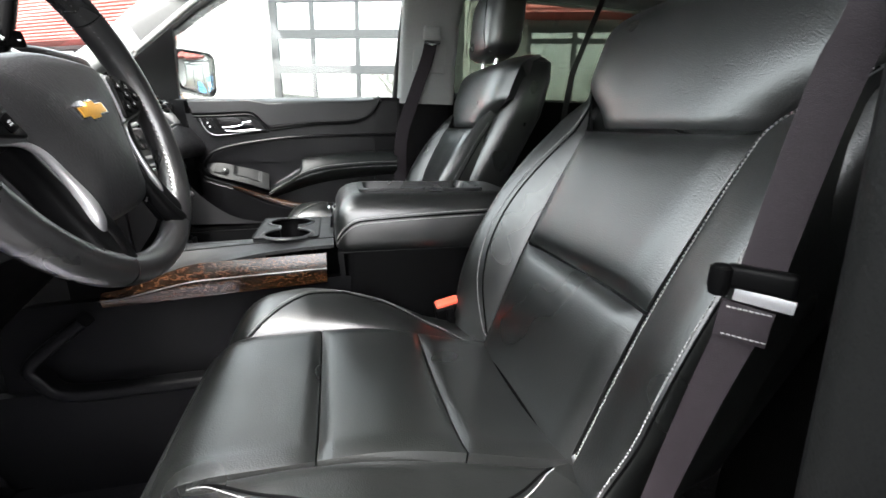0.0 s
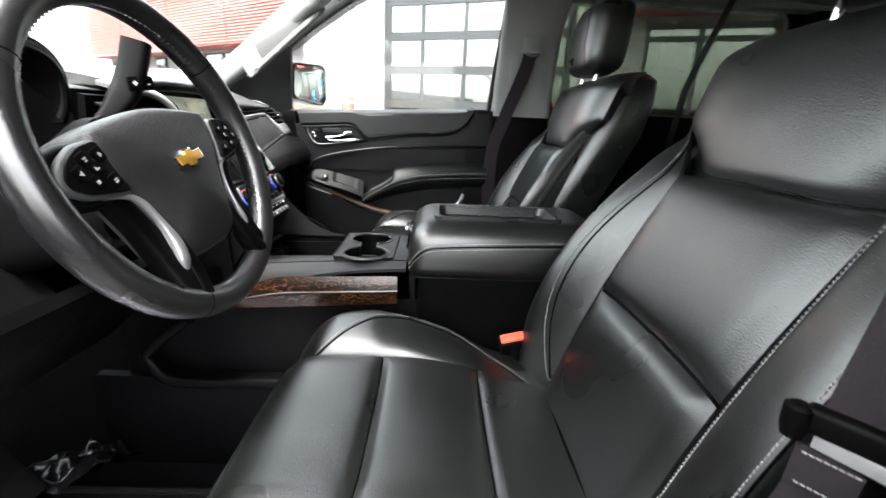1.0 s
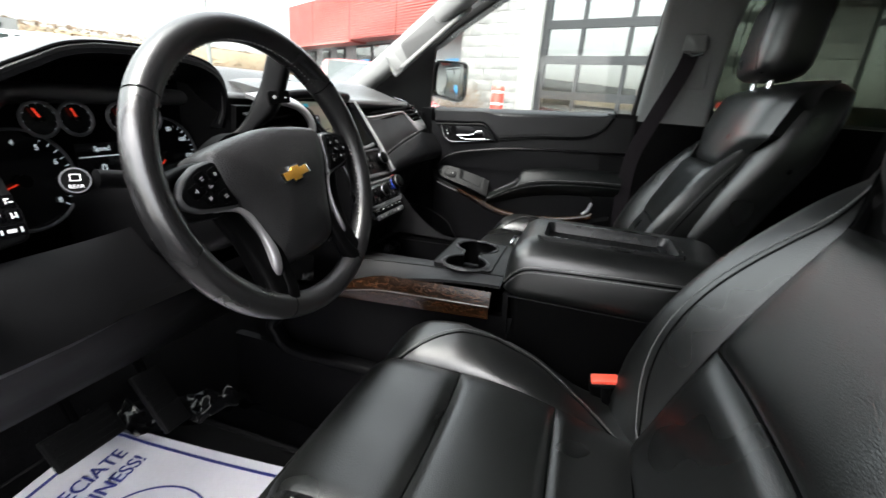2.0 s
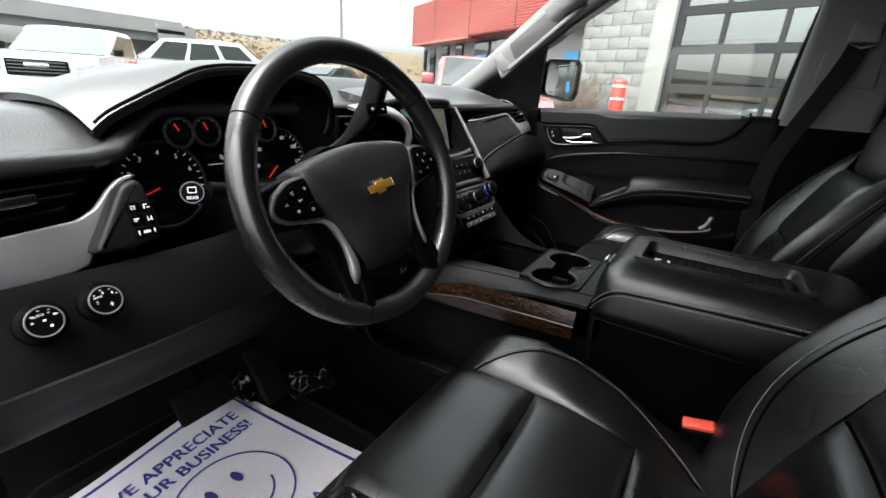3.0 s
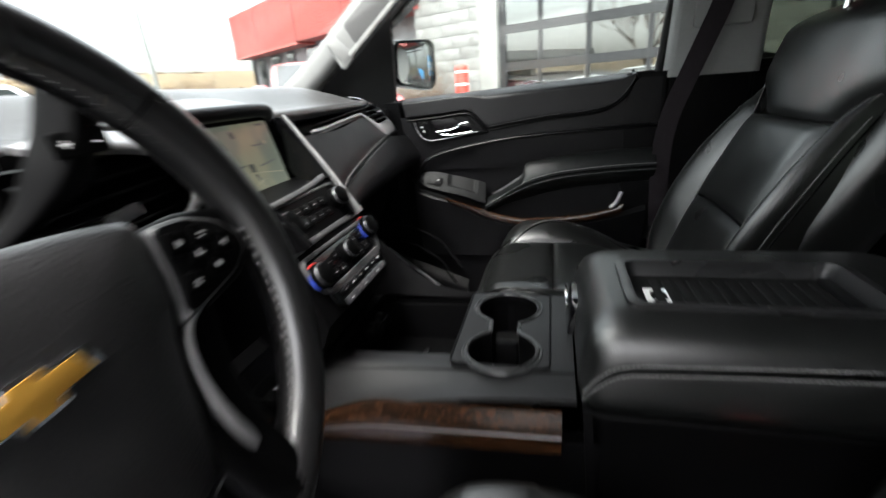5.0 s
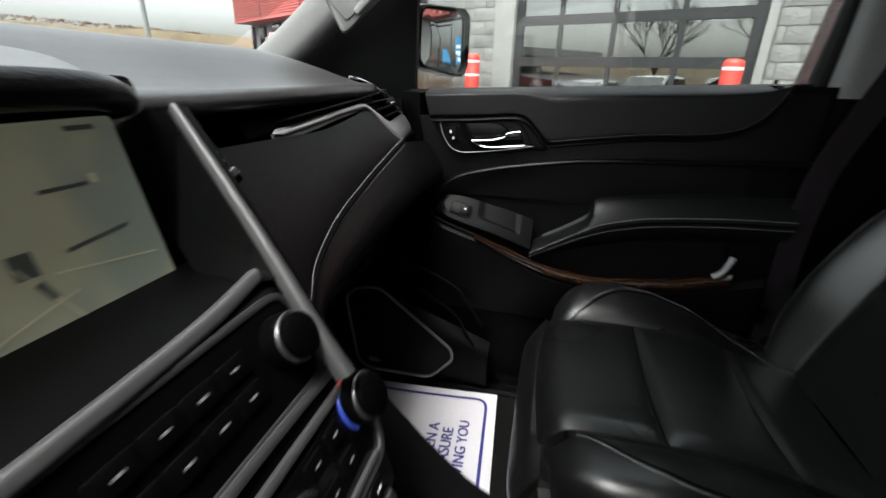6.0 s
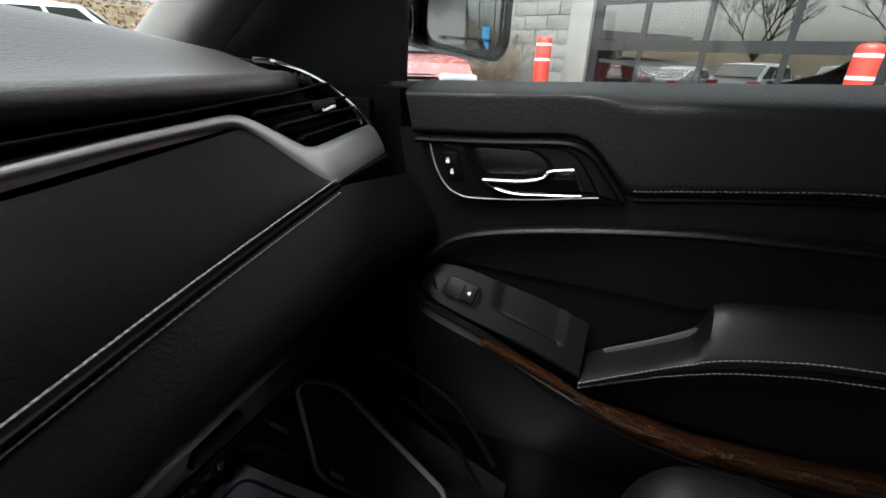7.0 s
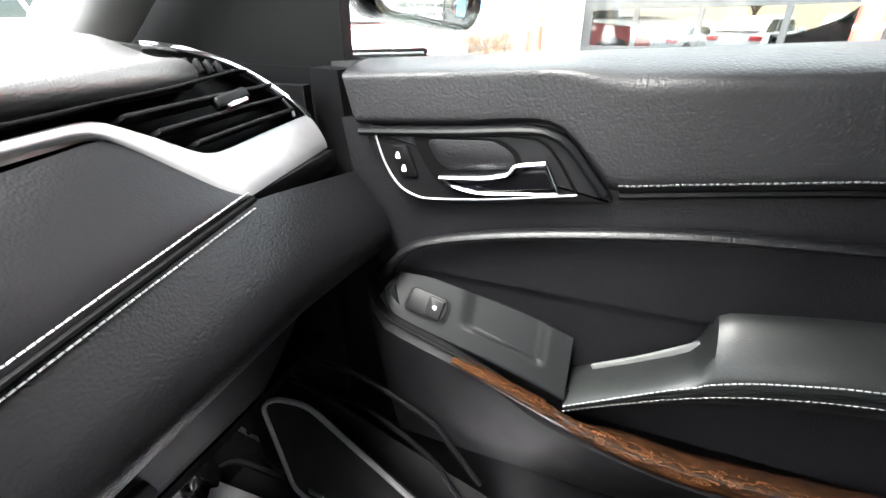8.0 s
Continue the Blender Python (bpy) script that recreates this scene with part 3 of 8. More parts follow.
part("rocker_mark", join(box((0, 0, 0), (0.0042, 0.0026, 0.0004), m=swm @ Matrix.Translation((0.0105, 0.0004, 0.0078))), box((0, 0, 0), (0.0014, 0.0046, 0.0004), m=swm @ Matrix.Translation((0.0115, 0.0004, 0.0079)))), WHITE_INK, pod_part)

# the padded armrest: a slim grab at the front, then the raised pad
ARM_T = smooth_line([(0.362, 1.130), (0.340, 1.143), (0.289, 1.172), (0.256, 1.194), (0.250, 1.206), (0.2475, 1.226), (0.240, 1.2385), (0.2164, 1.245), (0.1322, 1.2575), (0.0, 1.268), (-0.115, 1.272)], 8)
ARM_S = smooth_line([(0.362, 1.116), (0.31, 1.1475), (0.266, 1.173), (0.225, 1.1915), (0.187, 1.203), (0.13, 1.2145), (0.0, 1.226), (-0.115, 1.230)])
ARM_B = smooth_line([(0.362, 1.084), (0.311, 1.106), (0.2528, 1.125), (0.19, 1.142), (0.106, 1.158), (0.0, 1.168), (-0.115, 1.172)])


def armrest(u, v):
    """v from the underside over the seamed edge to the top at the door."""
    y = 0.362 - 0.477 * u
    t, m, b = between(ARM_T, y), between(ARM_S, y), between(ARM_B, y)
    if v < 0.45:
        k = v / 0.45
        return (DX + 0.010 - 0.044 * math.sin(k * math.pi / 2) ** 0.8, y, b + (m - b) * k)
    k = (v - 0.45) / 0.55
    return (DX - 0.034 + 0.046 * k ** 1.25, y, m + (t - m) * math.sin(k * math.pi / 2))


arm = part("armrest", sheet(armrest, 64, 26, 0.008), SATIN_L, door, "padded black leather armrest")
seam = [Vector(armrest(i / 70, 0.40)) + V(-0.0006, 0, 0) for i in range(71)]
part("seam", sweep(seam, disc(0.0016, 6)), PLASTIC_D, arm)
part("upper_stitching", stitches([Vector(armrest(i / 70, 0.47)) + V(-0.0012, 0, 0) for i in range(71)], (-1, 0, 0.3), 0.0052, 0.0042, 0.0005), THREAD, arm)
part("lower_stitching", stitches([Vector(armrest(i / 70, 0.335)) + V(-0.0012, 0, 0) for i in range(71)], (-1, 0, -0.3), 0.0052, 0.0042, 0.0005), THREAD, arm)
part("grab_well_edge", sweep(spline([(DX + 0.004, 0.341, 1.1445), (DX + 0.004, 0.29, 1.1735), (DX + 0.004, 0.249, 1.2005)], 5), rect(0.004, 0.007, 0.001), scale=lambda t: 0.8 + 0.4 * t), GREY_D, door)

# wood inlay, sweeping down and back to its chrome tip
WOOD_T = smooth_line([(0.487, 1.1388), (0.422, 1.1172), (0.362, 1.0965), (0.311, 1.081), (0.255, 1.0715), (0.2086, 1.0705), (0.08, 1.082), (-0.0166, 1.105), (-0.034, 1.116)])
WOOD_B = smooth_line([(0.487, 1.132), (0.43, 1.107), (0.389, 1.0905), (0.326, 1.0675), (0.268, 1.054), (0.2046, 1.050), (0.0756, 1.063), (-0.022, 1.086), (-0.034, 1.094)])


def wood_strip(u, v):
    y = 0.487 - 0.521 * u
    t, b = between(WOOD_T, y), between(WOOD_B, y)
    back = 0.034 * sm((0.385 - y) / 0.10)
    if v < 0.6:
        k = v / 0.6
        return (DX - 0.031 - 0.003 * math.sin(k * math.pi), y, b + (t - b) * k)
    k = (v - 0.6) / 0.4
    return (DX - 0.031 + back * k, y, t + 0.003 * math.sin(k * math.pi) - 0.010 * k * k * (back > 0.01))


inlay = part("wood_inlay", sheet(wood_strip, 60, 16, 0.008), WOOD, door, "glossy dark burl wood inlay")
part("chrome_tip", sweep(spline([(DX - 0.028, -0.002, 1.105), (DX - 0.030, -0.018, 1.120), (DX - 0.028, -0.030, 1.150)], 5), disc(0.0065, 8)), SILVER, inlay)

# latch handle in its bezel
bez = [(0.595, 1.3845), (0.50, 1.390), (0.43, 1.396), (0.406, 1.3935), (0.390, 1.384), (0.3744, 1.3665), (0.3576, 1.346), (0.347, 1.334), (0.45, 1.3215), (0.536, 1.3145), (0.559, 1.3265), (0.5775, 1.352)]
bz = part("latch_bezel", prism(dpoly(bez, 0.008, 3), 0.012, Mx(DX + 0.004), 0.004, 3), PLASTIC_G, door, "black latch bezel with silver rim")
part("upper_rim", sweep([V(DX - 0.0085, y, z - 0.004) for y, z in smooth_line(bez[:7])], [(a * 1.3, b) for a, b in disc(0.0038, 10)]), SATIN, bz, "satin grey upper rim")
part("lower_rim", sweep([V(DX - 0.0095, y, z) for y, z in smooth_line([(0.577, 1.379), (0.5687, 1.3517), (0.554, 1.3294), (0.5353, 1.3200), (0.5134, 1.3195), (0.4521, 1.3268), (0.3794, 1.3396)])], disc(0.0011, 8)), SILVER, bz, "thin silver rim")
part("inner_line", sweep([V(DX - 0.0085, y, z) for y, z in smooth_line([(0.577, 1.379), (0.498, 1.3834), (0.4345, 1.3869), (0.412, 1.3827), (0.3955, 1.3652), (0.3794, 1.3396)])], disc(0.0014, 6)), PLASTIC_D, bz)
# flat deep black plate puts the finger recess's shade into colour
part("finger_well_shade", prism(dpoly([(0.5375, 1.3805), (0.5290, 1.3806), (0.4500, 1.3838), (0.4300, 1.370), (0.4280, 1.345), (0.505, 1.331), (0.523, 1.350)], 0.010, 4), 0.0012, Mx(DX - 0.0082)), PLASTIC_D, bz)
part("well_bowl", prism(dpoly([(0.524, 1.3785), (0.4553, 1.3815), (0.438, 1.371), (0.434, 1.358), (0.50, 1.350), (0.512, 1.358)], 0.012, 5), 0.0022, Mx(DX - 0.0082), 0.0012), PANEL, bz)
lev = [(0.5051, 1.3469), (0.4598, 1.3517), (0.4392, 1.3575), (0.4321, 1.3648), (0.408, 1.3691), (0.3975, 1.345), (0.4676, 1.3340), (0.495, 1.3375)]
lever = part("latch_lever", prism(dpoly(lev, 0.004, 3), 0.006, Mx(DX - 0.012), 0.002), GLOSS, bz, "gloss black latch lever with chrome edge")
part("chrome_bar", sweep(spline([(DX - 0.020, 0.5051, 1.3455), (DX - 0.021, 0.480, 1.3478), (DX - 0.021, 0.4598, 1.3500), (DX - 0.021, 0.4392, 1.3560), (DX - 0.021, 0.4321, 1.3640), (DX - 0.020, 0.408, 1.3685)], 6), [(a * 1.2, b) for a, b in disc(0.0021, 8)]), CHROME, lever, "chrome lever edge")
part("chrome_edge", sweep(spline([(DX - 0.020, 0.408, 1.3685), (DX - 0.019, 0.4015, 1.355), (DX - 0.018, 0.3965, 1.3435), (DX - 0.018, 0.402, 1.3405), (DX - 0.018, 0.4376, 1.3365), (DX - 0.018, 0.4676, 1.3335), (DX - 0.018, 0.492, 1.3370), (DX - 0.019, 0.5045, 1.3445)], 5), disc(0.0013, 6)), CHROME, lever)
lkp = part("lock_plate", prism(dpoly([(0.5625, 1.3696), (0.5427, 1.3711), (0.5319, 1.3404), (0.5507, 1.3385)], 0.004), 0.003, Mx(DX - 0.008), 0.001), PLASTIC, bz)
for z, y in ((1.3615, 0.5525), (1.3490, 0.5465)):
    part("lock_mark", join(prism(dpoly([(y + 0.0024, z), (y - 0.0020, z), (y - 0.0020, z - 0.004), (y + 0.0024, z - 0.004)], 0.0005), 0.0006, Mx(DX - 0.0112)), prism(dpoly([(y + 0.0016, z + 0.0022), (y - 0.0012, z + 0.0022), (y - 0.0012, z + 0.0008), (y + 0.0016, z + 0.0008)], 0.0004), 0.0006, Mx(DX - 0.0112))), WHITE_INK, lkp)

# sill lock pin, speaker and pocket low down
part("lock_pin", cyl((DX + 0.07, -0.055, 1.452), (DX + 0.07, -0.055, 1.478), 0.004, 0.0035, 10, 0.001), PLASTIC_D, door)
spk = [(0.808, 0.945), (0.775, 0.972), (0.716, 0.980), (0.530, 0.832), (0.527, 0.800), (0.586, 0.738), (0.752, 0.736), (0.783, 0.756)]
sp = part("speaker_grille", prism(dpoly(spk, 0.022, 5), 0.006, Mx(DX - 0.022), 0.003), RUBBER, door)
part("ring", sweep([V(DX - 0.030, -a, b) for a, b in dpoly(spk, 0.022, 6)], [(a, b * 1.25) for a, b in disc(0.0036, 8)], up=(1, 0, 0), closed=True), SILVER, sp, "satin silver speaker ring")
part("badge", prism(dpoly([(0.752, 0.770), (0.722, 0.768), (0.722, 0.757), (0.752, 0.759)], 0.002), 0.003, Mx(DX - 0.028), 0.001), SILVER, sp)
part("speaker_panel", sheet(lambda u, v: (DX - 0.012 + 0.03 * abs(2 * v - 1) ** 4, 0.86 - 0.42 * u, 0.70 + (0.30 - 0.16 * u) * v), 14, 10, 0.02), PLASTIC, door)
for z0 in (0.0, 0.062):
    part("pocket_edge", sweep(spline([(DX - 0.004, 0.76, 1.055 - z0), (DX - 0.006, 0.70, 1.0485 - z0), (DX - 0.006, 0.635, 1.0432 - z0 * 0.95), (DX - 0.004, 0.5336, 0.9954 - z0 * 1.2), (DX - 0.002, 0.50, 0.9537 - z0 * 1.4), (DX + 0.002, 0.46, 0.89 - z0 * 1.4)], 6), disc(0.004, 8)), PLASTIC_G, door)

# front window frame and pane
part("window_channel", sweep([(0.885, 0.72, 1.635), (0.885, 0.645, 1.686), (0.885, 0.572, 1.745), (0.885, 0.395, 1.862), (0.885, 0.22, 1.915), (0.885, -0.198, 1.92), (0.885, -0.155, 1.66), (0.885, -0.125, 1.44)], rect(0.026, 0.026, 0.006)), RUBBER, door)
pane = part("window_pane", sheet(lambda u, v: (0.91, 0.66 - 0.86 * u, 1.44 + 0.475 * v), 2, 2, 0.004), GLASS, door)
pane.visible_shadow = False
sail = prism([(-a, b) for a, b in [(1.10, 1.44), (0.657, 1.43), (0.652, 1.575), (0.648, 1.69), (0.74, 1.635)]], 0.02, Mx(0.89))
part("sail_skirt", prism([(-a, b) for a, b in [(1.10, 1.441), (0.662, 1.431), (0.662, 1.30), (1.10, 1.30)]], 0.02, Mx(0.888)), PLASTIC, door)
part("sail_panel", sail, PLASTIC, door, "black triangular mirror cover")


# ---- pillars on the passenger's side ----
ap = thing("pillar_trim", "light grey windscreen pillar trim with moulded grab handle", "pillar trim", (0.8, 0.8, 1.45), "structure")
a_line = [(0.80, 1.03, 1.44), (0.80, 0.925, 1.51), (0.79, 0.80, 1.60), (0.775, 0.685, 1.69), (0.76, 0.575, 1.775), (0.745, 0.46, 1.86), (0.735, 0.36, 1.93)]
part("cover", sweep(spline(a_line, 6), rect(0.075, 0.085, 0.03, 5), up=(1, 0, 0)), GREY, ap)
grab = thing("grab_handle", "light grey moulded grab handle on the windscreen pillar", "handle", (0.74, 0.7, 1.6))
h0, h1 = V(0.742, 0.775, 1.572), V(0.715, 0.555, 1.765)
gdir = (h1 - h0).normalized()
gm = facing((h0 + h1) / 2, (-1, -0.42, 0.1), gdir)
L2 = (h1 - h0).length / 2
gm = Matrix.Translation(gdir * 0.04) @ gm
part("handle_base", prism(rounded([(-L2 - 0.045, -0.046), (L2 + 0.03, -0.046), (L2 + 0.03, 0.040), (-L2 - 0.02, 0.040)], 0.014, 4), 0.016, gm, 0.006), GREY, grab)
# no hollow is cut: a darker grey plate gives the pocket's shade
part("pocket_shade_plate", prism(rounded([(-L2 + 0.030, -0.028), (L2 - 0.020, -0.028), (L2 - 0.028, 0.028), (-L2 + 0.045, 0.028)], 0.01, 4), 0.0015, gm @ Matrix.Translation((0, 0, 0.016)), 0.001), GREY_D, grab)
part("grip", sweep([gm @ V(x, -0.036, 0.012 + 0.016 * (1 - (x / L2) ** 4)) for x in [(-1 + 2 * i / 16) * L2 for i in range(17)]], rect(0.020, 0.014, 0.005, 3)), GREY, grab)
for s in (-1, 1):
    part("screw_cover", prism(rounded([(-0.016, -0.034), (0.016, -0.034), (0.016, 0.030), (-0.016, 0.030)], 0.006), 0.003, gm @ Matrix.Translation((s * (L2 + 0.008), 0, 0.016)), 0.001), GREY, grab)

bp = thing("door_pillar_trim", "grey upper and black lower centre pillar trim", "pillar trim", (0.76, -0.22, 0.7), "structure")
part("upper_cover", loft([[V(x + a, y + b, z) for a, b in rect(0.07, w, 0.02, 3)] for x, y, z, w in ((0.838, -0.236, 1.45, 0.225), (0.835, -0.241, 1.58, 0.22), (0.825, -0.252, 1.75, 0.22), (0.805, -0.275, 1.94, 0.25))]), GREY, bp)
part("lower_cover", loft([[V(x + a, y + b, z) for a, b in rect(0.06, w, 0.02, 3)] for x, y, z, w in ((0.85, -0.235, 0.68, 0.26), (0.85, -0.235, 1.1, 0.24), (0.842, -0.236, 1.43, 0.215), (0.838, -0.236, 1.451, 0.21))]), PLASTIC, bp)
part("slide_plate", prism(rounded([(-0.066, -0.094), (0.064, -0.096), (0.060, 0.094), (-0.058, 0.096)], 0.008), 0.007, facing((0.801, -0.243, 1.658), (-1, 0.02, 0.04), (0, -1, 0)), 0.003), GREY, bp)
part("seal", sweep([(0.845, -0.118, 0.72), (0.845, -0.118, 1.2), (0.845, -0.116, 1.45), (0.845, -0.138, 1.66), (0.835, -0.168, 1.91)], disc(0.012, 8)), RUBBER, bp)

pb = thing("passenger_seat_belt", "dark grey seat belt hanging on the centre pillar", "seat belt", (0.77, -0.24, 1.67))
part("webbing", sweep(spline([(0.783, -0.246, 1.668), (0.776, -0.228, 1.60), (0.772, -0.172, 1.45), (0.775, -0.135, 1.335), (0.785, -0.128, 1.2), (0.80, -0.14, 1.0), (0.80, -0.14, 0.8)], 6), rect(0.048, 0.002), up=(1, 0, 0)), BELT, pb)
anchor = part("guide_cover", prism(rounded([(-0.034, -0.025), (0.034, -0.025), (0.03, 0.028), (-0.03, 0.028)], 0.01), 0.02, facing((0.797, -0.252, 1.698), (-1, 0.1, 0), (0, -1, 0)), 0.006), GREY, pb, "light grey belt guide cover")
part("guide_slot", sweep([V(0.780, -0.225, 1.668), V(0.778, -0.25, 1.660), V(0.780, -0.279, 1.668)], disc(0.005, 8)), CHROME, anchor)


# ---- the driver's door, standing open ----
d2 = thing("door_2", "open driver's door with black inner trim", "door", (-0.96, 1.02, 0.6), "structure")
oa = radians(66)
od = V(-math.sin(oa), -math.cos(oa), 0)
on_ = V(-od.y, od.x, 0)
part("outer_skin", sheet(lambda u, v: V(-0.97, 1.03, 0) + od * (1.12 * u) + V(0, 0, 0.48 + 0.94 * v) + on_ * (-0.10 - 0.03 * math.sin(v * 3)), 10, 10, 0.02), PAINT, d2)
part("inner_trim", sheet(lambda u, v: V(-0.97, 1.03, 0) + od * (0.04 + 1.06 * u) + V(0, 0, 0.50 + 0.94 * v) + on_ * (0.02 + 0.03 * math.sin(v * 3)), 12, 12, 0.03, flip=True), PANEL, d2)
part("window_channel", sweep([V(-0.97, 1.03, 1.43) + od * a + V(0, 0, b) for a, b in ((0.02, 0.0), (0.50, 0.28), (1.08, 0.34), (1.12, 0.0))], rect(0.05, 0.04, 0.01)), RUBBER, d2)
wp = part("window_pane", sheet(lambda u, v: V(-0.97, 1.03, 1.40) + od * (0.46 + 0.64 * u) + V(0, 0, 0.34 * v), 2, 2, 0.004), GLASS, d2)
wp.visible_shadow = False


# ---- the dashboard ----
dash = thing("dashboard", "black soft-touch dashboard with satin silver trim and leather panels", "dashboard", (0, 0.75, 1.0))


def lip_y(x):
    """How far back the pad's front edge comes."""
    return 0.672 + 0.02 * sm((x - 0.6) / 0.12) + 0.06 * sm((x - 0.685) / 0.03) - 0.085 * sm((-0.55 - x) / 0.12) - 0.05 * (1 - sm(abs(x - 0.02) / 0.25))


def lip_z(x):
    return 1.452 - 0.045 * sm((-0.55 - x) / 0.12) + 0.006 * (1 - sm(abs(x - 0.02) / 0.25))


def crown(x):
    return 1.500 - 0.036 * sm((x - 0.42) / 0.36) - 0.057 * sm((-0.40 - x) / 0.24)


def pad_top(u, v):
    x = -0.84 + 1.66 * u
    y0, z0 = lip_y(x), lip_z(x)
    y = y0 + (1.26 - y0) * v
    rise = 0.17 - 0.03 * sm((-0.55 - x) / 0.12)
    return (x, y, z0 + (crown(x) - z0) * sm(v / rise) - 0.035 * sm((v - 0.62) / 0.38) - 0.06 * sm((x - 0.70) / 0.09))


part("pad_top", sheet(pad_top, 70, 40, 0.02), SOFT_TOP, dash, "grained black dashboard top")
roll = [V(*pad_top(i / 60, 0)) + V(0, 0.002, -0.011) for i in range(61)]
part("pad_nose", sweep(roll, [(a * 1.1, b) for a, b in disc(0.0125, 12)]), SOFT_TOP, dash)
grille = part("defrost_grille", sheet(lambda u, v: (-0.79 + 0.15 * u, 0.80 + 0.13 * v + 0.05 * u, crown(-0.79 + 0.15 * u) + 0.004), 6, 4, 0.003), PLASTIC_D, dash)
for i in range(9):
    part("slat", box((0, 0, 0), (0.145, 0.004, 0.003), m=facing((-0.715, 0.838 + 0.0125 * i, crown(-0.715) + 0.006), (0.12, 0, 1), (1, 0.33, 0))), PLASTIC, grille)
part("core", sheet(lambda u, v: (-0.84 + 1.64 * u, 0.71 + 0.01 * v, 1.11 + 0.31 * v), 8, 4, 0.05), PLASTIC_D, dash)
part("side_cap_right", sheet(lambda u, v: (0.814, 0.665 + 0.5 * u, 1.0 + 0.42 * v), 4, 6, 0.012), PLASTIC, dash)
part("side_cap_left", sheet(lambda u, v: (-0.845, 0.52 + 0.6 * u, 1.0 + 0.40 * v), 4, 6, 0.02, flip=True), PLASTIC, dash)


def face(x, z, off=0.0):
    """The passenger side's sloping face."""
    y = 0.617 + 0.64 * (z - 1.354)
    return V(x, y, z) + V(0, -0.842, 0.539) * off


FM = facing(face(0, 1.354), (0, -0.842, 0.539), (1, 0, 0))
fz = lambda z: (z - 1.354) / 0.842


def fpoly(pts, r=0.006, n=4):
    return [(x, fz(z)) for x, z in (tuple(q) for q in rounded(pts, r, n))]


up_edge = spline([(0.2075, 1.402, 0), (0.31, 1.400, 0), (0.411, 1.398, 0), (0.534, 1.408, 0), (0.585, 1.412, 0), (0.603, 1.406, 0), (0.625, 1.384, 0), (0.654, 1.357, 0)], 6)
lo_edge = spline([(0.178, 1.246, 0), (0.203, 1.262, 0), (0.233, 1.279, 0), (0.288, 1.296, 0), (0.337, 1.307, 0), (0.40, 1.317, 0), (0.489, 1.330, 0), (0.657, 1.352, 0)], 6)


def pick(line, t):
    i = t * (len(line) - 1)
    k = int(min(i, len(line) - 2))
    return line[k].lerp(line[k + 1], i - k)


def leather_panel(u, v):
    a, b = pick(lo_edge, u), pick(up_edge, u)
    q = a.lerp(b, v)
    return face(q.x, q.y, 0.004 * math.sin(v * math.pi))


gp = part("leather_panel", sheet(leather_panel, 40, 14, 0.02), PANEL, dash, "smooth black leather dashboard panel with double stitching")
edge_line = [face(q.x, q.y, 0.003) for q in lo_edge]
part("seam", sweep(edge_line, disc(0.0025, 8)), PLASTIC_D, gp)
part("upper_stitching", stitches([p + V(-0.001, 0.001, 0.007) for p in edge_line], (0, -0.84, 0.54), 0.0047, 0.0040, 0.0005), THREAD, gp)


def roll_pad(u, v):
    """From the seam down the sloping face, then round and back under."""
    q = pick(lo_edge, u / 0.9) if u < 0.9 else pick(lo_edge, 1.0).lerp(V(0.792, 1.338, 0), (u - 0.9) / 0.1)
    k = max(0.25, (q.y - 1.235) / 0.117)
    p = face(q.x, q.y, 0.001)
    sec = spline([(0, 0, 0), (0, -0.018 * k, -0.024 * k), (0, -0.036 * k, -0.052 * k), (0, -0.042 * k, -0.080 * k), (0, -0.022 * k, -0.104 * k), (0, 0.03, -0.112 * k)], 6)
    return p + pick(sec, v)


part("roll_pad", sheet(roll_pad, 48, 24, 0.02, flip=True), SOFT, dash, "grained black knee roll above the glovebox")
lp_, ln_ = seam_on(roll_pad, [(0.005 + 0.893 * i / 160, 0.055) for i in range(161)], (0, -1, 0.5))
part("lower_stitching", stitches(lp_, ln_, 0.0047, 0.0040, 0.0005), THREAD, gp)
gb = part("glovebox_door", sheet(lambda u, v: (0.24 + (0.485 - 0.06 * (1 - v) ** 1.5) * u, 0.668 - 0.030 * v, 1.122 + 0.105 * v), 16, 8, 0.02, 0.005, 8), PLASTIC_G, dash, "dark glovebox lid")
part("glovebox_latch", prism(rounded([(-0.030, -0.011), (0.030, -0.011), (0.024, 0.012), (-0.024, 0.012)], 0.005), 0.006, facing((0.50, 0.645, 1.165), (0, -0.96, -0.28), (1, 0, 0)), 0.002), PLASTIC_D, gb)
part("under_panel", sheet(lambda u, v: (0.2 + 0.58 * u, 0.67 + 0.45 * v, 1.116 - 0.02 * v), 4, 4, 0.01), PLASTIC_D, dash)

# silver trim blade and the right-hand vent; past x = 0.655 the face turns back towards the door
def bent(bm):
    for v in bm.verts:
        v.co.y += 0.17 * max(0.0, v.co.x - 0.655)
    return bm


bface = lambda x, z, off=0.0: face(x, z, off) + V(0, 0.17 * max(0.0, x - 0.655), 0)
blade_up = smooth_line([(0.300, 1.4045), (0.336, 1.4068), (0.407, 1.4115), (0.482, 1.4178), (0.536, 1.4212), (0.5645, 1.4230), (0.5805, 1.4236), (0.592, 1.4215), (0.604, 1.4155), (0.622, 1.4045), (0.6366, 1.3945), (0.650, 1.3892), (0.672, 1.3882), (0.722, 1.3896), (0.780, 1.3905), (0.802, 1.3905)], 5)
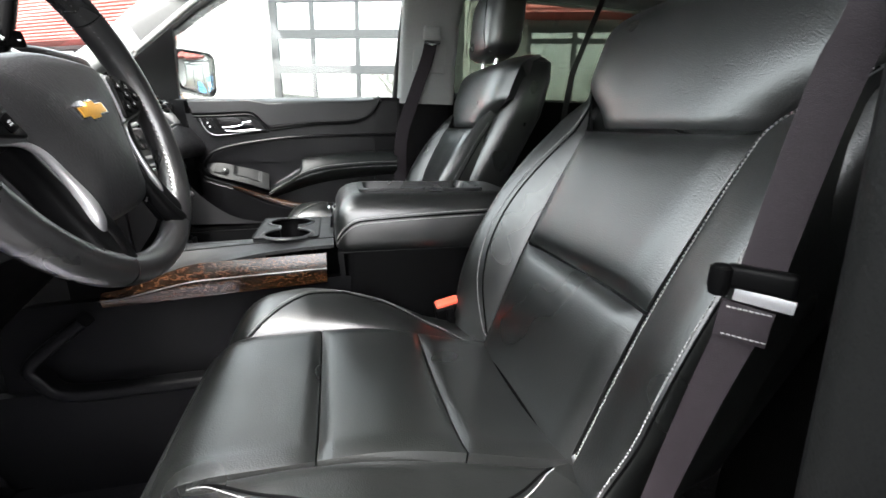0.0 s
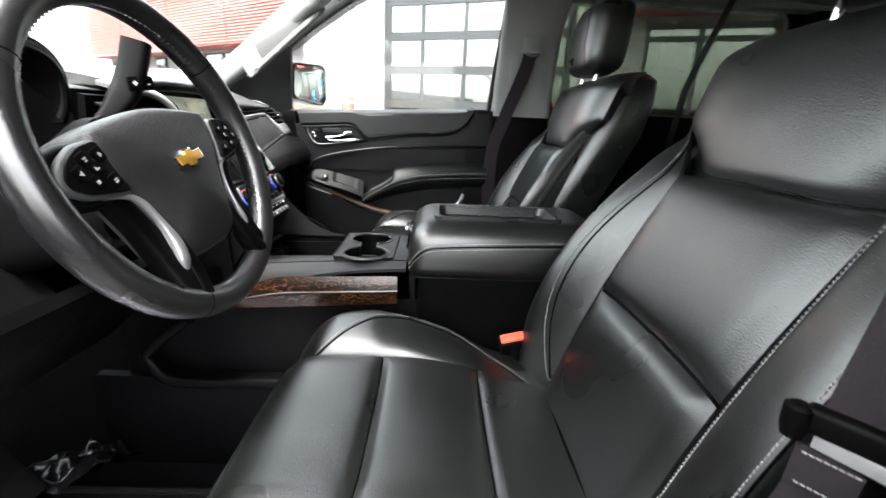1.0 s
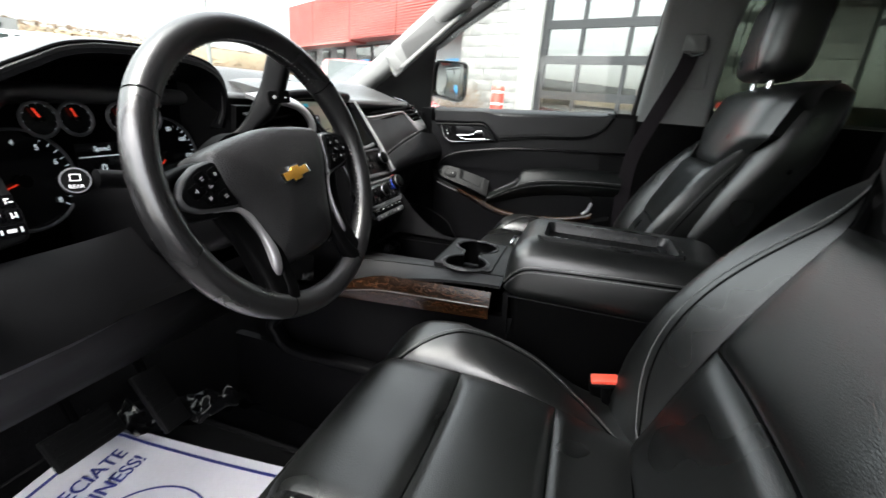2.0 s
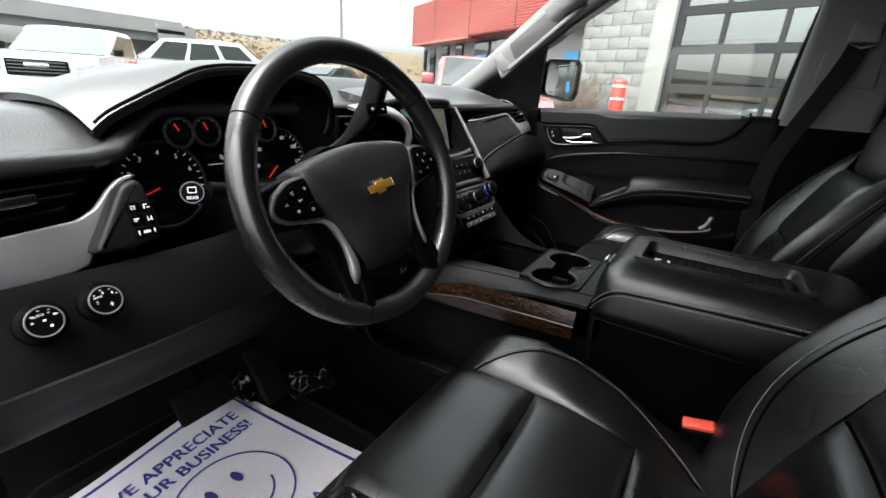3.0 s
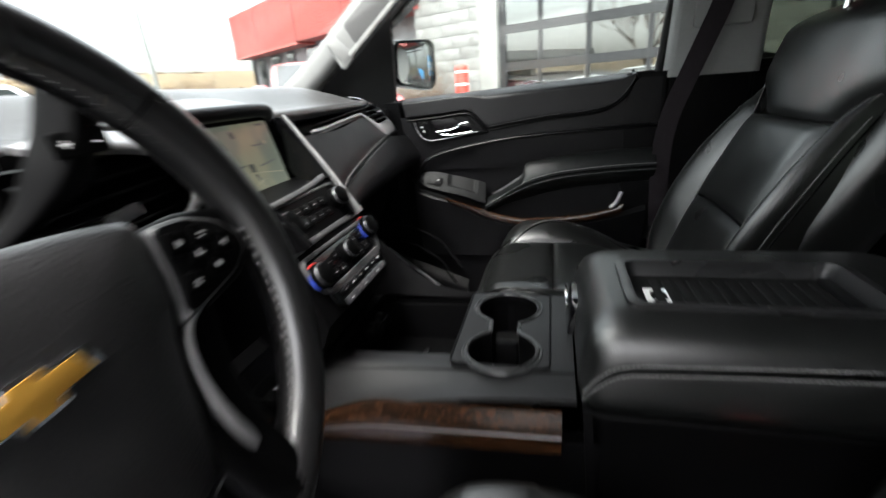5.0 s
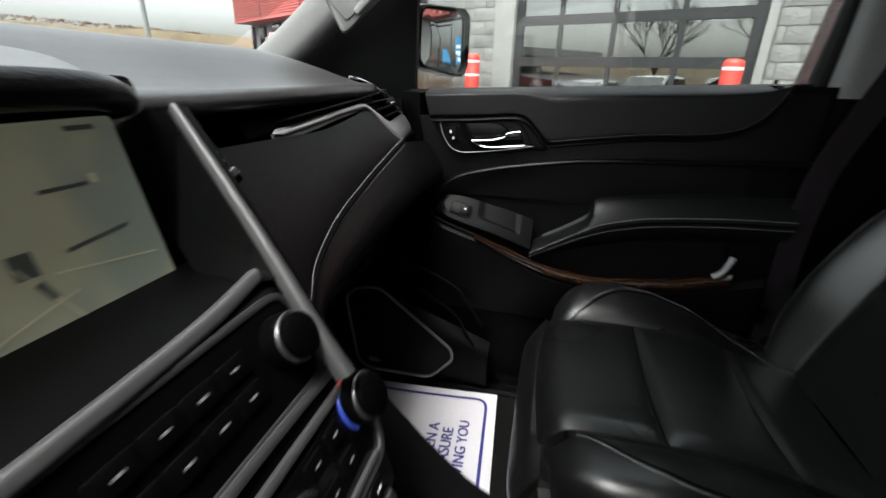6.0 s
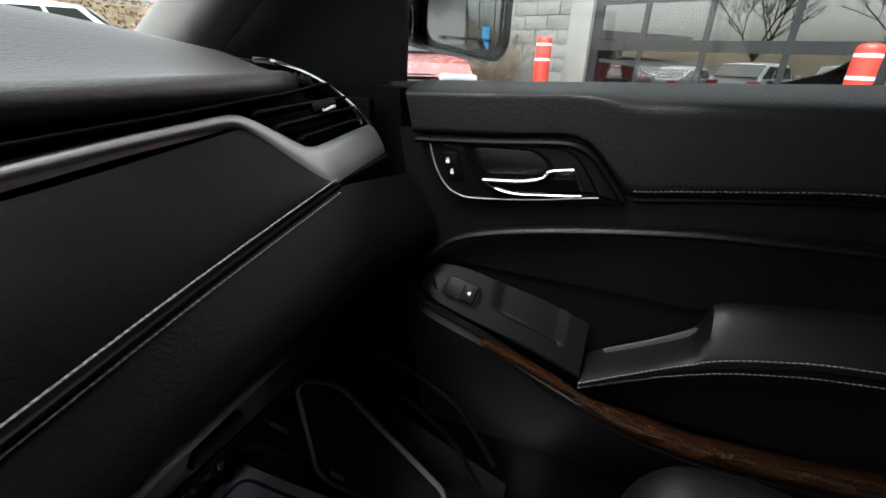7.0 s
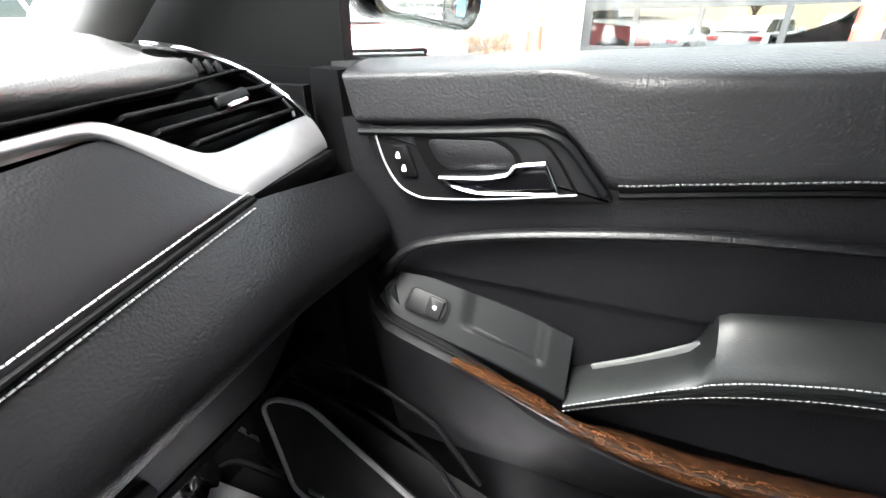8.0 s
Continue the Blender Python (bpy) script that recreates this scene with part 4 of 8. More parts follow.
blade_lo = smooth_line([(0.801, 1.3575), (0.785, 1.3572), (0.697, 1.3555), (0.660, 1.3545), (0.648, 1.3575), (0.6238, 1.380), (0.602, 1.401), (0.588, 1.4118), (0.578, 1.4146), (0.558, 1.4144), (0.485, 1.4105), (0.3756, 1.403), (0.320, 1.400)], 5)


def run(pts):
    """The line as a function of its share of length."""
    q = [Vector((x, z, 0)) for x, z in pts]
    d = [0.0]
    for a, b in zip(q, q[1:]):
        d.append(d[-1] + (b - a).length)

    def at(t):
        w = min(max(t, 0.0), 1.0) * d[-1]
        k = max(i for i in range(len(d) - 1) if d[i] <= w + 1e-9)
        return q[k].lerp(q[k + 1], (w - d[k]) / max(1e-9, d[k + 1] - d[k]))
    return at


b_hi, b_lo = run(blade_up), run(blade_lo[::-1])


def blade_face(u, v):
    q = b_lo(u).lerp(b_hi(u), v)
    return bface(q.x, q.y, 0.0005 + 0.0035 * (1 - abs(2 * v - 1) ** 3))


part("silver_blade", sheet(blade_face, 110, 8, 0.012), SILVER, dash, "satin silver trim blade")
part("blade_end", sheet(lambda u, v: V(0.668, 0.637, 1.315).lerp(V(0.800, 0.634, 1.334), u).lerp(V(0.660, 0.619, 1.353).lerp(V(0.801, 0.637, 1.3565), u), v), 16, 6, 0.010, 0.002, 8), PLASTIC_G, dash, "dark lower end of the trim blade")
vent = part("vent", bent(prism(fpoly([(0.300, 1.412), (0.407, 1.419), (0.536, 1.428), (0.592, 1.427), (0.636, 1.399), (0.672, 1.392), (0.778, 1.394), (0.786, 1.405), (0.778, 1.425), (0.752, 1.443), (0.715, 1.456), (0.676, 1.461), (0.60, 1.452), (0.45, 1.44), (0.300, 1.432)], 0.004, 3), 0.004, FM @ Matrix.Translation((0, 0, -0.032)))), PLASTIC_D, dash, "black slatted corner vent")
part("slot_line", sweep(spline([bface(x, z, 0.0) for x, z in ((0.34, 1.4165), (0.45, 1.4225), (0.5438, 1.4275), (0.609, 1.4317), (0.6533, 1.4341), (0.7214, 1.4385), (0.742, 1.4372))], 5), rect(0.016, 0.0022, 0.0008), up=(0, 0.3, 1)), PLASTIC_G, vent)
for x0, x1, z in ((0.603, 0.765, 1.4222), (0.619, 0.772, 1.4105), (0.640, 0.775, 1.3985)):
    part("slat", sweep([bface(x0, z - 0.001, -0.004), bface((x0 + x1) / 2, z, -0.001), bface(x1, z + 0.001, -0.005)], rect(0.024, 0.0030, 0.0012), up=(0, 0.45, 1)), PLASTIC_G, vent)
part("inner_rim", sweep(spline([bface(x, z, 0.001) for x, z in ((0.731, 1.4395), (0.7516, 1.4355), (0.7697, 1.420), (0.7805, 1.4005), (0.777, 1.3925))], 5), disc(0.0016, 6)), SILVER_D, vent)
tab = part("vent_tab", box((0, 0, 0), (0.034, 0.010, 0.010), 0.003, 3, facing(bface(0.696, 1.4165, 0.010), (-0.1, -0.84, 0.54), (1, 0.17, 0.02))), SATIN, vent, "grey vent tab with chrome edge")
part("tab_edge", box((0, 0, 0), (0.022, 0.0035, 0.003), 0.001, 2, facing(bface(0.695, 1.4115, 0.015), (-0.1, -0.84, 0.54), (1, 0.17, 0.02))), CHROME, tab)
ARC = spline([(0.686, 0.730, 1.4625), (0.703, 0.7195, 1.4600), (0.735, 0.706, 1.4500), (0.765, 0.691, 1.4325), (0.786, 0.677, 1.4120), (0.797, 0.668, 1.3980), (0.8025, 0.663, 1.3880)], 6)
part("corner_cap", sheet(lambda u, v: pick(ARC, u) + V(0.004 + 0.012 * v, 0.004 + 0.16 * v, -0.001 + 0.012 * v), 36, 6, 0.006), PLASTIC_G, dash, "plain black dashboard corner")
part("chrome_arc", sweep(spline([(0.686, 0.730, 1.4625), (0.703, 0.7195, 1.4600), (0.735, 0.706, 1.4500), (0.765, 0.691, 1.4325), (0.786, 0.677, 1.4120), (0.797, 0.668, 1.3980), (0.8025, 0.663, 1.3880)], 6), rect(0.0060, 0.0042, 0.0015, 3), up=(0, -0.84, 0.54)), CHROME, vent, "chrome vent arc")
for i in range(5):
    x = 0.680 + 0.0115 * i
    part("upper_slot", box((0, 0, 0), (0.0035, 0.012, 0.006), 0.001, 2, facing(bface(x, 1.4515 - 0.0014 * i, -0.006), (0, -0.84, 0.54), (1, 0, -0.1))), PLASTIC_G, vent)

# the binnacle and its dials
LIP = spline([(-0.660, 0.604, 1.425), (-0.640, 0.602, 1.442), (-0.606, 0.600, 1.460), (-0.568, 0.600, 1.478), (-0.522, 0.600, 1.497), (-0.46, 0.600, 1.504), (-0.38, 0.600, 1.503), (-0.322, 0.600, 1.493), (-0.292, 0.602, 1.468), (-0.285, 0.606, 1.43), (-0.292, 0.612, 1.40)], 6)
RIDGE = spline([(-0.672, 0.68, 1.455), (-0.645, 0.68, 1.471), (-0.61, 0.685, 1.483), (-0.57, 0.69, 1.492), (-0.524, 0.70, 1.500), (-0.456, 0.71, 1.508), (-0.38, 0.71, 1.511), (-0.305, 0.70, 1.508), (-0.250, 0.69, 1.494), (-0.232, 0.68, 1.455), (-0.235, 0.67, 1.41)], 6)


def hood(u, v):
    a, b = pick(LIP, u), pick(RIDGE, u)
    if v < 0.35:
        t = v / 0.35
        return a.lerp(b, t) + V(0, 0, 0.006 * math.sin(t * math.pi))
    t = (v - 0.35) / 0.65
    c = V(b.x + 0.02 * (b.x + 0.45), 1.02, min(b.z, crown(b.x)) - 0.012)
    return b.lerp(c, t) + V(0, 0, 0.012 * math.sin(t * math.pi) * (1 - t))


bin_ = part("binnacle_hood", sheet(hood, 60, 26, 0.010), SOFT_TOP, dash, "grained black hood over the dials")
part("hood_seam", sweep([p + V(0, 0.004, 0.003) for p in LIP[2:-8]], disc(0.0022, 6)), PLASTIC_D, bin_)
mid_ = V(-0.465, 0.69, 1.40)
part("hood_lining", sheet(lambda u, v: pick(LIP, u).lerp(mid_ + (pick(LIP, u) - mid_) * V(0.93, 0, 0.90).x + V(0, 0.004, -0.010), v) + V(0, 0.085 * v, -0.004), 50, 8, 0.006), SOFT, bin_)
part("cluster_surround", sheet(lambda u, v: (-0.645 + 0.36 * u, 0.606 + 0.066 * sm(u / 0.10) * sm((1 - u) / 0.10), 1.26 + (0.150 + 0.075 * sm(u / 0.35) * sm((1 - u) / 0.12)) * v), 20, 8, 0.008), PLASTIC_D, dash)
CY = 0.655
cm = lambda x, z, o=0.0: facing((x, CY - o, z), (0, -1, 0.12), (1, 0, 0))


def dial(x, z, r, needle, marks, nums, name):
    d = part(name, cyl((x, CY + 0.006, z), (x, CY - 0.001, z + 0.0005), r, n=40), GLOSS, dash)
    part("rim", sweep([cm(x, z, 0.003) @ V(r * math.cos(a), r * math.sin(a), 0) for a in [2 * math.pi * i / 40 for i in range(40)]], disc(0.0022, 6), up=(0, -1, 0), closed=True), SILVER_D, d)
    bms = []
    for i in range(marks):
        a = radians(220 - 260 * i / (marks - 1))
        bms.append(box((0, 0, 0), (r * 0.085, 0.0009, 0.0005), m=cm(x, z, 0.003) @ Matrix.Rotation(a, 4, "Z") @ Matrix.Translation((r * 0.90, 0, 0))))
    part("dial_marks", join(*bms), WHITE_LIT, d)
    if nums:
        for i, w in enumerate(nums):
            a = radians(220 - 260 * i / (len(nums) - 1))
            part("dial_number", text_bm(w, r * 0.155, cm(x, z, 0.003) @ Matrix.Translation((r * 0.74 * math.cos(a), r * 0.74 * math.sin(a), 0))), WHITE_LIT, d)
    a = radians(needle)
    part("needle", box((0, 0, 0), (r * 0.80, 0.0016, 0.0015), m=cm(x, z, 0.006) @ Matrix.Rotation(a, 4, "Z") @ Matrix.Translation((r * 0.30, 0, 0))), RED_LIT, d, "red needle")
    part("hub", cyl((x, CY - 0.004, z), (x, CY - 0.009, z + 0.0006), r * 0.13, n=16), PLASTIC_D, d)


dial(-0.5695, 1.341, 0.060, 200, 25, ["0", "1", "2", "3", "4", "5", "6", "7", "8"], "rev_counter")
dial(-0.374, 1.353, 0.058, 222, 29, ["0", "20", "40", "60", "80", "100", "120", "140"], "speedometer")
for x, nd in ((-0.538, 118), (-0.497, 112), (-0.436, 118), (-0.396, 110)):
    dial(x, 1.4115, 0.0205, nd, 9, [], "small_dial")
info = part("driver_display", box((-0.472, CY - 0.001, 1.345), (0.066, 0.002, 0.07), 0.002), GLOSS, dash)
part("display_word", text_bm("Speed", 0.009, cm(-0.472, 1.372, 0.004)), WHITE_LIT, info)
part("display_rule", box((-0.472, CY - 0.0035, 1.362), (0.06, 0.0006, 0.0012)), WHITE_LIT, info)
part("display_digit", text_bm("0", 0.016, cm(-0.472, 1.345, 0.004)), WHITE_LIT, info)

# driver's outer side: vent, silver blade, switches, knobs
LN = V(0, -0.958, 0.287)
lface = lambda x, z, o=0.0: V(x, 0.553 + 0.30 * (z - 1.288), z) + LN * o
LM = facing(lface(0, 1.30), LN, (1, 0, 0))
lpoly = lambda pts, r=0.006: [(x, (z - 1.30) / 0.958) for x, z in (tuple(q) for q in rounded(pts, r, 4))]
lv = part("outer_vent", prism(lpoly([(-0.838, 1.338), (-0.71, 1.338), (-0.668, 1.382), (-0.655, 1.398), (-0.838, 1.392)]), 0.004, LM @ Matrix.Translation((0, 0, -0.03))), PLASTIC_D, dash, "black slatted outer vent")
for i in range(4):
    z = 1.347 + 0.0125 * i
    part("slat", sweep([lface(-0.838, z - 0.003, -0.004), lface((-0.712, -0.700, -0.688, -0.674)[i], z + 0.003, -0.004)], rect(0.022, 0.0035, 0.0012), up=(0, 0.3, 1)), PLASTIC, lv)
tab = part("vent_tab", box((0, 0, 0), (0.040, 0.010, 0.012), 0.003, 3, facing(lface(-0.752, 1.362, 0.008), LN, (1, 0, 0.05))), PLASTIC_G, lv)
part("tab_edge", box((0, 0, 0), (0.034, 0.003, 0.003), 0.001, 2, facing(lface(-0.752, 1.3575, 0.014), LN, (1, 0, 0.05))), CHROME, tab)
blade = [(-0.845, 1.3285), (-0.778, 1.332), (-0.7246, 1.3355), (-0.705, 1.3365), (-0.6866, 1.3450), (-0.6687, 1.3635), (-0.6557, 1.3730), (-0.643, 1.3765), (-0.636, 1.3745), (-0.6413, 1.3706), (-0.655, 1.3647), (-0.673, 1.3423), (-0.698, 1.3038), (-0.7063, 1.2890), (-0.722, 1.2850), (-0.765, 1.2840), (-0.845, 1.2820)]
part("silver_blade", prism(lpoly(blade, 0.005), 0.010, LM @ Matrix.Translation((0, 0, -0.004)), 0.003, 3), SILVER, dash, "satin silver trim blade")
podz = lambda pts, r=0.006: lpoly([(x, z - 0.0098) for x, z in pts], r)
podm = prism(podz([(-0.6505, 1.3790), (-0.6660, 1.3735), (-0.7090, 1.3100), (-0.6781, 1.3060), (-0.6405, 1.3100), (-0.6380, 1.3337), (-0.6440, 1.3728)], 0.008), 0.042, LM @ Matrix.Translation((0, 0, -0.008)), 0.007, 4)
swp = part("switch_panel", podm, DECK, dash, "raised black panel with five lit-symbol switches")
for i, (x, z, w, h) in enumerate(((-0.6630, 1.3490, 0.0122, 0.0122), (-0.6500, 1.3482, 0.0122, 0.0122), (-0.6627, 1.3355, 0.0122, 0.0126), (-0.6497, 1.3347, 0.0122, 0.0126), (-0.6560, 1.3214, 0.0252, 0.0122))):
    m = LM @ Matrix.Translation((x, (z - 1.3098) / 0.958, 0.0335))
    b = part("switch", prism(rounded([(-w / 2, -h / 2), (w / 2, -h / 2), (w / 2, h / 2), (-w / 2, h / 2)], 0.0015), 0.0030, m, 0.0008), GLOSS, swp)
    signs = (((0, 0.001, 0.0050, 0.0014), (-0.0015, -0.0016, 0.0016, 0.0024), (0.0015, -0.0016, 0.0016, 0.0024)), ((-0.0018, 0, 0.0012, 0.0055), (0.0, 0.0018, 0.0030, 0.0013), (0.0022, -0.0014, 0.0032, 0.0013)), ((0, 0.0008, 0.0056, 0.0016), (-0.0012, -0.0014, 0.0030, 0.0016)), ((-0.0016, 0, 0.0012, 0.0055), (0.0022, 0, 0.0012, 0.0055), (0.0004, -0.0012, 0.0030, 0.0012)), ((-0.0080, 0, 0.0014, 0.0050), (0.0, 0, 0.0070, 0.0032), (0.0080, 0, 0.0014, 0.0050)))[i]
    part("symbol", join(*[box((0, 0, 0), (c, d, 0.0004), m=m @ Matrix.Translation((a, e, 0.0032))) for a, e, c, d in signs]), WHITE_INK, b)
KN = V(0, -0.894, 0.447)
km = lambda x, z: facing(V(x, 0.484 + 0.5 * (z - 1.269), z), KN, (1, 0, 0.06))
kp = part("knob_panel", sheet(lambda u, v: (-0.845 + 0.37 * u, 0.462 + 0.06 * v + 0.05 * u ** 3, 1.225 + 0.075 * v - 0.014 * u), 10, 5, 0.02, 0.004), PLASTIC_G, dash, "black panel with two rotary switches")
for x, z in ((-0.7745, 1.2715), (-0.7265, 1.2735)):
    m = km(x, z)
    k0 = part("rotary_knob", loft([[m @ V(r * math.cos(2 * math.pi * i / 32), r * math.sin(2 * math.pi * i / 32), h) for i in range(32)] for r, h in ((0.0200, 0.0), (0.0195, 0.006), (0.0150, 0.008), (0.0146, 0.016), (0.0130, 0.018))]), PLASTIC_D, kp)
    part("knob_ring", sweep([m @ V(0.0136 * math.cos(2 * math.pi * i / 32), 0.0136 * math.sin(2 * math.pi * i / 32), 0.0178) for i in range(32)], disc(0.0008, 6), up=KN, closed=True), SILVER, k0, "thin silver knob ring")
    at = lambda a, b: m @ Matrix.Translation((a, b, 0.0184))
    marks = [box((0, 0, 0), (0.0016, 0.0007, 0.0004), m=at(0.0105 * math.cos(a), 0.0105 * math.sin(a))) for a in (0.3, 1.0, 1.7, 2.4)]
    if x < -0.75:
        marks += [text_bm("AUTO", 0.0032, at(-0.003, 0.0062)), box((0, 0, 0), (0.0022, 0.0006, 0.0004), m=at(0.005, 0.0064)), box((0, 0, 0), (0.0022, 0.0016, 0.0004), m=at(0.0085, 0.0035)), box((0, 0, 0), (0.0024, 0.0016, 0.0004), m=at(0.0, 0.0008)),
                  box((0, 0, 0), (0.0016, 0.0016, 0.0004), m=at(-0.0085, 0.0015)), box((0, 0, 0), (0.0022, 0.0022, 0.0004), m=at(0.003, -0.0055) @ Matrix.Rotation(0.78, 4, "Z"))]
    else:
        marks += [text_bm("AUTO", 0.0026, at(-0.0055, 0.0045)), text_bm("2", 0.0042, at(-0.0075, -0.0005)), text_bm("4", 0.0042, at(-0.0005, 0.0072)), text_bm("4", 0.0042, at(0.0068, 0.0048)), box((0, 0, 0), (0.003, 0.0008, 0.0004), m=at(0.003, -0.0055)), box((0, 0, 0), (0.0008, 0.004, 0.0004), m=at(0.003, -0.0055))]
    part("knob_marks", join(*marks), WHITE_INK, k0)
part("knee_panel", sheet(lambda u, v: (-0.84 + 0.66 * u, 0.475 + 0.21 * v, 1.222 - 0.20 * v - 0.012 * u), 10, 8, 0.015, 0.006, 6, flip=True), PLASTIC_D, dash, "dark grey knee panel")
part("column_shroud", loft([[V(-0.454 + a, y, zc + b) for a, b in rect(w, h, 0.03, 4)] for y, w, h, zc in ((0.425, 0.10, 0.085, 1.325), (0.45, 0.12, 0.10, 1.315), (0.55, 0.13, 0.11, 1.292), (0.66, 0.14, 0.12, 1.27))]), PLASTIC, dash, "black steering column shroud")

# wiper stalk on the left, gear lever on the right
st = part("wiper_stalk", sweep(spline([(-0.53, 0.452, 1.362), (-0.575, 0.455, 1.368), (-0.615, 0.462, 1.374)], 5), disc(0.009, 10)), PLASTIC, dash, "black wiper stalk with a round end")
ew = facing((-0.636, 0.457, 1.375), (-0.55, -0.78, 0.30), (0.8, -0.55, 0))
part("stalk_end", loft([[ew @ V(r * math.cos(2 * math.pi * i / 28), r * math.sin(2 * math.pi * i / 28), h) for i in range(28)] for r, h in ((0.009, -0.03), (0.0122, -0.008), (0.0122, 0.004), (0.0108, 0.006))]), PLASTIC_D, st)
part("end_ring", sweep([ew @ V(0.0108 * math.cos(2 * math.pi * i / 28), 0.0108 * math.sin(2 * math.pi * i / 28), 0.006) for i in range(28)], disc(0.0007, 6), up=(-0.55, -0.78, 0.3), closed=True), SILVER_D, st)
k_ = 0.62
part("stalk_word", join(text_bm("REAR", 0.0048, ew @ Matrix.Translation((0, -0.0055, 0.0064))), *[box((0, 0, 0), (w * k_, h * k_, 0.0004), m=ew @ Matrix.Translation((x * k_, y * k_ + 0.0005, 0.0064))) for x, y, w, h in ((0, 0.008, 0.012, 0.0012), (0, -0.001, 0.012, 0.0012), (0.006, 0.0035, 0.0012, 0.009), (-0.006, 0.0035, 0.0012, 0.009))]), WHITE_INK, st)
gl = spline([(-0.375, 0.56, 1.365), (-0.345, 0.553, 1.382), (-0.312, 0.535, 1.412), (-0.287, 0.520, 1.452), (-0.272, 0.510, 1.510)], 7)
gear = part("gear_lever", sweep(gl, rect(0.030, 0.026, 0.009, 4), up=(1, 0.4, 0), scale=lambda t: 0.55 + 0.65 * sm((t - 0.35) / 0.35)), PLASTIC, dash, "black column gear lever")
gmx = facing((-0.2875, 0.5035, 1.4537), (-0.42, -0.9, 0.12), (0.9, -0.42, 0.1))
gpl = part("button_plate", prism(rounded([(-0.018, -0.009), (0.018, -0.009), (0.018, 0.010), (-0.018, 0.010)], 0.003), 0.004, gmx, 0.001), PLASTIC_D, gear)
part("plus_minus", join(text_bm("+", 0.013, gmx @ Matrix.Translation((-0.009, 0, 0.0045))), text_bm("-", 0.014, gmx @ Matrix.Translation((0.010, 0, 0.0045)))), WHITE_INK, gpl)

# ---- the centre stack ----
stack = thing("centre_stack", "centre stack with touch screen, radio and climate controls in silver frames", "control panel", (-0.02, 0.55, 1.2))
SX = -0.018
brow = part("screen_brow", sheet(lambda u, v: (SX - 0.150 + (0.252 + 0.10 * v) * u, 0.563 + 0.25 * v + 0.035 * (2 * u - 1) ** 4 * (1 - v), 1.470 + 0.014 * sm(v * 2) - 0.010 * (2 * u - 1) ** 4), 24, 12, 0.016), SOFT_TOP, stack, "grained black brow above the screen")
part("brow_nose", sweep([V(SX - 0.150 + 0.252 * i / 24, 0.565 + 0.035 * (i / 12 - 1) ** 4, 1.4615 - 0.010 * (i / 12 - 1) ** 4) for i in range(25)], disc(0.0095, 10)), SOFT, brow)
SM_ = facing((SX - 0.001, 0.578, 1.392), (0, -0.963, 0.27), (1, 0, 0))
part("screen_bezel", prism(rounded([(-0.118, -0.078), (0.104, -0.078), (0.114, 0.078), (-0.122, 0.078)], 0.008), 0.006, SM_ @ Matrix.Translation((0, 0, -0.007)), 0.002), GLOSS, stack)


def screen_mat():
    """The lit navigation screen: pale map ground with faint broad patches and roads."""
    m = bpy.data.materials.new("lit_map_screen")
    m.use_nodes = True
    n, k = m.node_tree.nodes, m.node_tree.links.new
    b = n["Principled BSDF"]
    co, no, rp = n.new("ShaderNodeTexCoord"), n.new("ShaderNodeTexNoise"), n.new("ShaderNodeValToRGB")
    no.inputs["Scale"].default_value, no.inputs["Detail"].default_value = 14, 2
    rp.color_ramp.elements[0].color, rp.color_ramp.elements[1].color = (0.22, 0.25, 0.20, 1), (0.32, 0.32, 0.22, 1)
    rp.color_ramp.elements[0].position, rp.color_ramp.elements[1].position = 0.42, 0.58
    k(co.outputs["Object"], no.inputs["Vector"])
    k(no.outputs["Fac"], rp.inputs[0])
    k(rp.outputs[0], b.inputs["Base Color"])
    k(rp.outputs[0], b.inputs["Emission Color"])
    b.inputs["Emission Strength"].default_value = 0.045
    b.inputs["Roughness"].default_value = 0.12
    return m


scr = part("touch_screen", prism(rounded([(-0.086, -0.055), (0.083, -0.055), (0.086, 0.055), (-0.086, 0.055)], 0.003), 0.0012, SM_, 0.0), screen_mat(), stack, "lit pale map screen")
ROADS = mk("screen_road", (0.38, 0.36, 0.24), 0.3, glow=0.05)
CARD = mk("screen_card", (0.01, 0.02, 0.03), 0.3, glow=0.02)
TEAL = mk("screen_teal", (0.03, 0.35, 0.45), 0.3, glow=0.06)
DARKP = mk("screen_dark", (0.10, 0.11, 0.10), 0.3, glow=0.02)
sb = lambda x, y, w, h, a=0: box((0, 0, 0), (w, h, 0.0005), m=SM_ @ Matrix.Translation((x, y, 0.0015)) @ Matrix.Rotation(a, 4, "Z"))
part("map_roads", join(sb(0.02, -0.03, 0.0010, 0.05, 0.5), sb(-0.02, -0.038, 0.10, 0.0010, 0.22), sb(0.05, -0.02, 0.055, 0.0009, -0.15), sb(-0.03, -0.01, 0.0008, 0.05, 0.3)), ROADS, scr)
part("map_card", sb(-0.054, 0.017, 0.046, 0.021), CARD, scr)
part("map_card_text", join(sb(-0.052, 0.0115, 0.034, 0.004)), TEAL, scr)
part("map_card_word", join(sb(-0.060, 0.022, 0.012, 0.0045), sb(-0.040, 0.022, 0.007, 0.0045)), WHITE_LIT, scr)
part("map_sign", sb(-0.071, 0.047, 0.018, 0.007), TEAL, scr)
part("map_clock", sb(0.066, 0.050, 0.016, 0.0028), DARKP, scr)
